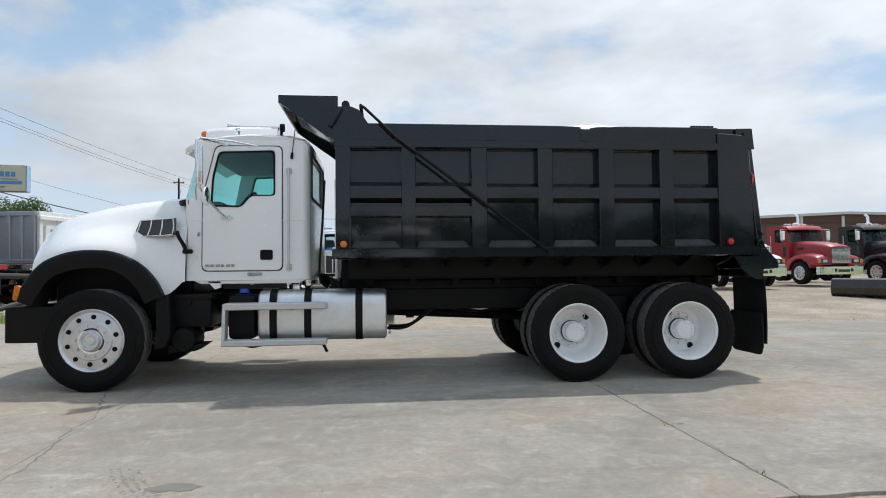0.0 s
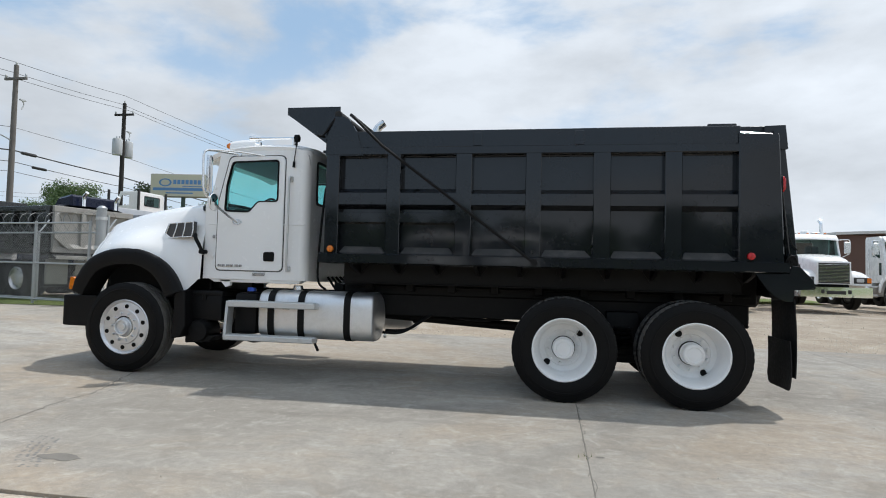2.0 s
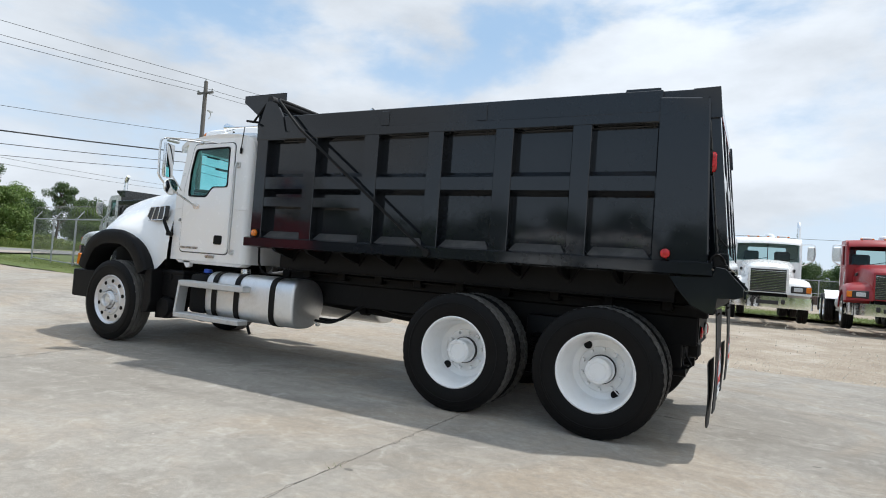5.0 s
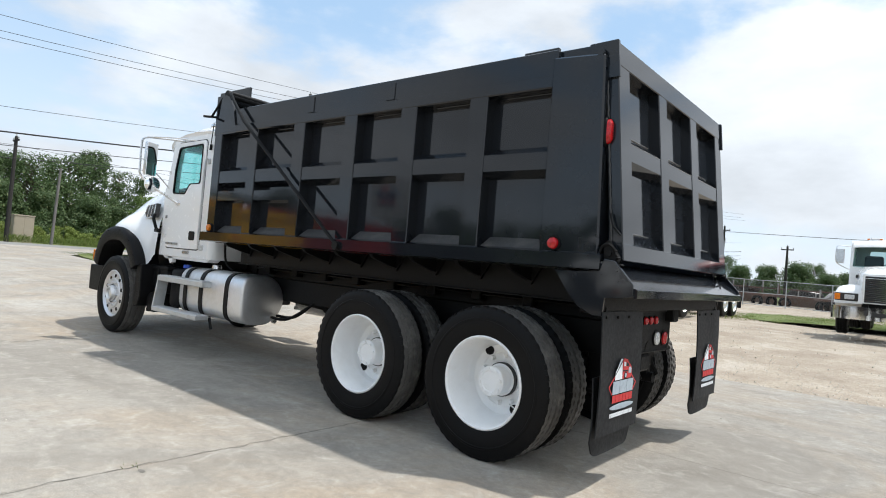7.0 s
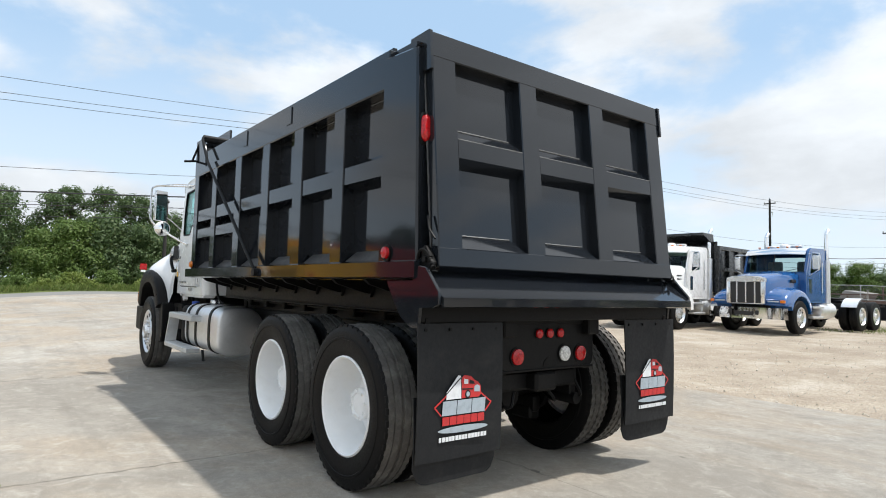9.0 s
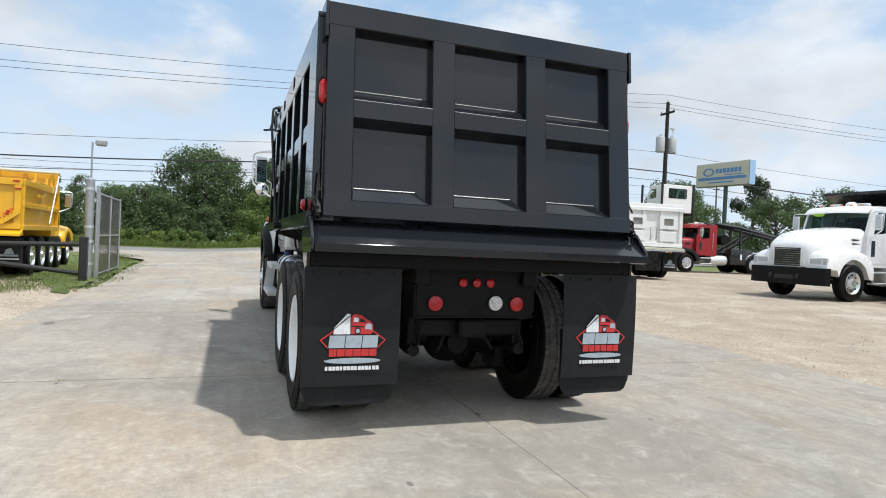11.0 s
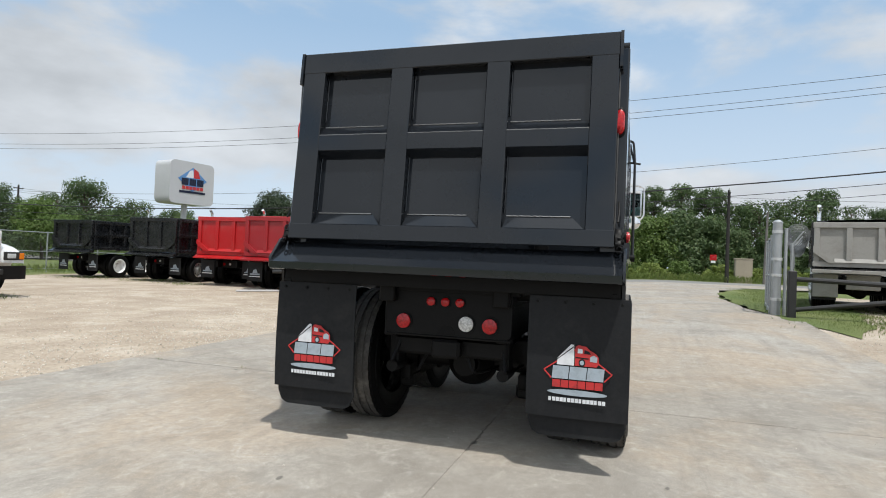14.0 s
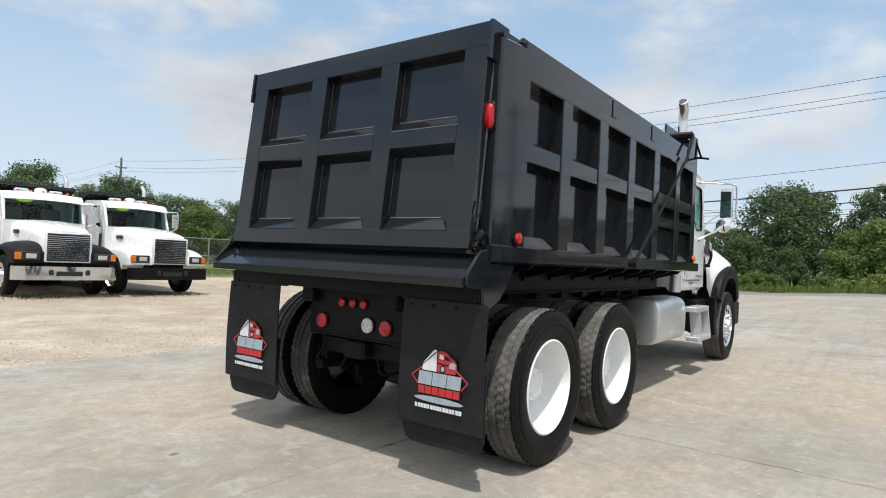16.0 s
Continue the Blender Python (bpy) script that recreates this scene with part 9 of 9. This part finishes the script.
def plant(key, x, y, s, yaw):
    t, c, kind = TREES[key]
    lab = {"airy": "tall thin tree with an open airy crown", "oak": "broadleaf tree with an uneven dark green crown", "pine": "tall pine with a thin tufted crown", "bush": "dense green roadside bush"}[kind]
    root = thing("bush" if kind == "bush" else "tree", lab, "bush" if kind == "bush" else "tree", "bushes" if kind == "bush" else "trees")
    for name, me in (("trunk", t), ("crown", c)):
        o = new(name, me)
        o.parent = root
    root.matrix_world = Matrix.Translation((x, y, terr(x, y) - 0.1)) @ Matrix.Rotation(yaw, 4, "Z") @ Matrix.Diagonal((s, s, s * 1.0, 1))


rnd = random.Random(77)
# beyond the road: a big crown straight across, thin tall trees over thickets beside it
for x, y, key, s in (
        (-66, -47.5, "oak_p", 0.86), (-65, -44.2, "oak_p", 1.02), (-63, -42.0, "oak_p", 0.88), (-64, -37.6, "oak_p", 0.82), (-66, -40.0, "oak_p", 0.84), (-68, -36.5, "airy_c", 0.80), (-66, -32.0, "airy_a", 0.76), (-70, -52, "oak_c", 0.9), (-72, -57, "oak_b", 0.8), (-70, -64, "oak_a", 0.8), (-74, -71, "oak_b", 0.8), (-70, -78, "oak_a", 0.8),
        (-68, -28, "oak_c", 0.78), (-66, -23.5, "oak_b", 0.66), (-69, -20, "airy_b", 0.72), (-66, -17, "airy_a", 0.70), (-65, -13.5, "oak_c", 0.86), (-66, -10.5, "oak_b", 0.78), (-67, -8.0, "oak_c", 0.88),
        (-66, -5.6, "oak_d", 1.02), (-66.5, -2.6, "airy_c", 0.98), (-64, -4.0, "oak_a", 0.98), (-65, 1.2, "airy_a", 0.92), (-66, 3.4, "airy_c", 1.00), (-65, 6.0, "airy_b", 1.06), (-66, 8.6, "airy_c", 0.98), (-65.5, 10.6, "airy_a", 0.98), (-67, 12.6, "airy_b", 0.85),
        (-65, 14.2, "oak_a", 0.90), (-66, 17.0, "oak_a", 0.94), (-66, 19.6, "airy_c", 0.97), (-67, 22.5, "airy_a", 0.84), (-66, 24.6, "airy_b", 0.82), (-68, 28, "oak_c", 0.92), (-66, 31.5, "airy_c", 0.7), (-67, 35, "oak_b", 0.72), (-66, 40, "oak_c", 0.8), (-68, 46, "oak_b", 0.75), (-67, 53, "oak_a", 0.72), (-67, 60, "oak_d", 0.85), (-68, 66, "oak_a", 0.9), (-70, 73, "oak_b", 0.8)):
    plant(key, x, y, s, rnd.uniform(0, 6.3))
for x, y, key, s in (
        (-60, -46, "thicket_b", 0.8), (-61, -40, "thicket_b", 0.9), (-60, -34, "thicket_a", 0.75), (-61, -28, "thicket_b", 0.8), (-60, -22.5, "thicket_a", 0.7), (-61, -17, "thicket_b", 0.85), (-60, -12, "thicket_b", 0.95), (-61, -8, "thicket_b", 0.9), (-60.5, -4, "thicket_b", 0.72),
        (-60, 0.6, "thicket_a", 0.86), (-61, 3.4, "thicket_a", 1.0), (-62, 5.6, "thicket_b", 1.24), (-61.5, 8.2, "thicket_b", 1.12), (-62, 11.0, "thicket_b", 0.92), (-61, 14.0, "thicket_b", 0.85), (-60.5, 17.5, "thicket_b", 0.82), (-61, 20.4, "thicket_b", 0.72), (-58.5, 22.6, "thicket_a", 0.84), (-61, 26, "thicket_b", 0.8), (-60, 31, "thicket_a", 0.7), (-61, 37, "thicket_b", 0.75), (-60, 44, "thicket_a", 0.7), (-61, 52, "thicket_b", 0.8), (-61, 60, "thicket_b", 0.8)):
    plant(key, x, y, s, rnd.uniform(0, 6.3))
for k in range(13):
    plant(rnd.choice(("oak_b", "oak_c", "oak_a")), -84 - rnd.uniform(0, 10), -84 + k * 12.0 + rnd.uniform(-2, 2), rnd.uniform(0.66, 0.86), rnd.uniform(0, 6.3))
for k in range(66):
    plant(rnd.choice(("scrub", "scrub", "bush_a")), -55.0 - rnd.uniform(0, 2.8), -66 + k * 2.0 + rnd.uniform(-0.9, 0.9), rnd.uniform(0.62, 1.0), rnd.uniform(0, 6.3))
# south wood behind the fence
for k in range(44):
    x = -76 + k * 2.9 + rnd.uniform(-1.2, 1.2)
    plant(rnd.choice(("oak_a", "oak_b", "oak_b", "oak_d", "oak_c")), x, -60 - rnd.uniform(0, 9) , rnd.uniform(0.72, 0.92), rnd.uniform(0, 6.3))
for k in range(34):
    plant(rnd.choice(("thicket_a", "thicket_a", "thicket_b", "bush_b")), -70 + k * 3.0 + rnd.uniform(-1.5, 1.5), -51.5 - rnd.uniform(0, 4), rnd.uniform(0.6, 0.95), rnd.uniform(0, 6.3))
# north and north-west, far off
for k in range(22):
    x = -75 + k * 7.1 + rnd.uniform(-2, 2)
    plant(rnd.choice(("oak_a", "oak_b", "oak_c", "oak_b")), x, 96 + rnd.uniform(0, 22), rnd.uniform(0.45, 0.75), rnd.uniform(0, 6.3))
for x, y, key, s in ((-42, 38, "oak_a", 0.85), (-36, 44, "oak_b", 0.8), (-50, 46, "oak_d", 0.85), (-46, 52, "pine", 0.9), (-40, 56, "oak_a", 0.9), (-32, 60, "oak_c", 0.9)):
    plant(key, x, y, s, rnd.uniform(0, 6.3))
for k in range(26):
    plant(rnd.choice(("thicket_b", "thicket_a", "thicket_b")), -60 + k * 3.4 + rnd.uniform(-1.0, 1.0), 87 + rnd.uniform(0, 4), rnd.uniform(0.72, 0.94), rnd.uniform(0, 6.3))
# tall weeds along the far side of the road and the south fence
tufts("roadside_weeds", [(-52.2 - rnd.uniform(0, 2.6), rnd.uniform(-60, 60), 1.4) for _ in range(330)], 0.62, "tall rank weeds along the far side of the road", 41, 0.7, 36)
tufts("fence_weeds", [(rnd.uniform(-34, 20), -26.5 - rnd.uniform(0, 3), 1.2) for _ in range(150)], 0.4, "long grass along the fence", 42, 0.7, 40)
# a small red sign and a low brown board among the weeds beyond the road
sgn = thing("roadside_sign", "small red and white roadside sign on a post", "road sign")
bm = BM()
add_tube(bm, [(-57.6, 8.5, -0.3), (-57.6, 8.5, 2.85)], 0.035, 6)
part("post", bm, chassis_black, sgn)
bm = BM()
add_box(bm, (-57.56, 8.2, 2.35), (-57.54, 8.8, 2.9))
part("sign_face", bm, red_lens, sgn, "red sign face")
bm = BM()
add_box(bm, (-57.56, 8.3, 2.12), (-57.54, 8.7, 2.32))
part("sign_plate", bm, cab_white, sgn, "small white plate")
box = thing("utility_cabinet", "weathered tan utility cabinet standing in roadside weeds", "utility cabinet")
bm = BM()
add_box(bm, (-54.7, 9.9, -0.1), (-53.9, 11.3, 2.45), 0.02)
part("body", bm, cabinet_tan, box)
bm = BM()
add_box(bm, (-54.75, 9.85, 2.45), (-53.85, 11.35, 2.55), 0.02)
part("lid", bm, cabinet_tan, box)
for y in (9.96, 10.62):
    bm = BM()
    add_box(bm, (-53.9, y, 0.25), (-53.88, y + 0.62, 2.38), 0.004)
    part("door", bm, cabinet_tan, box)
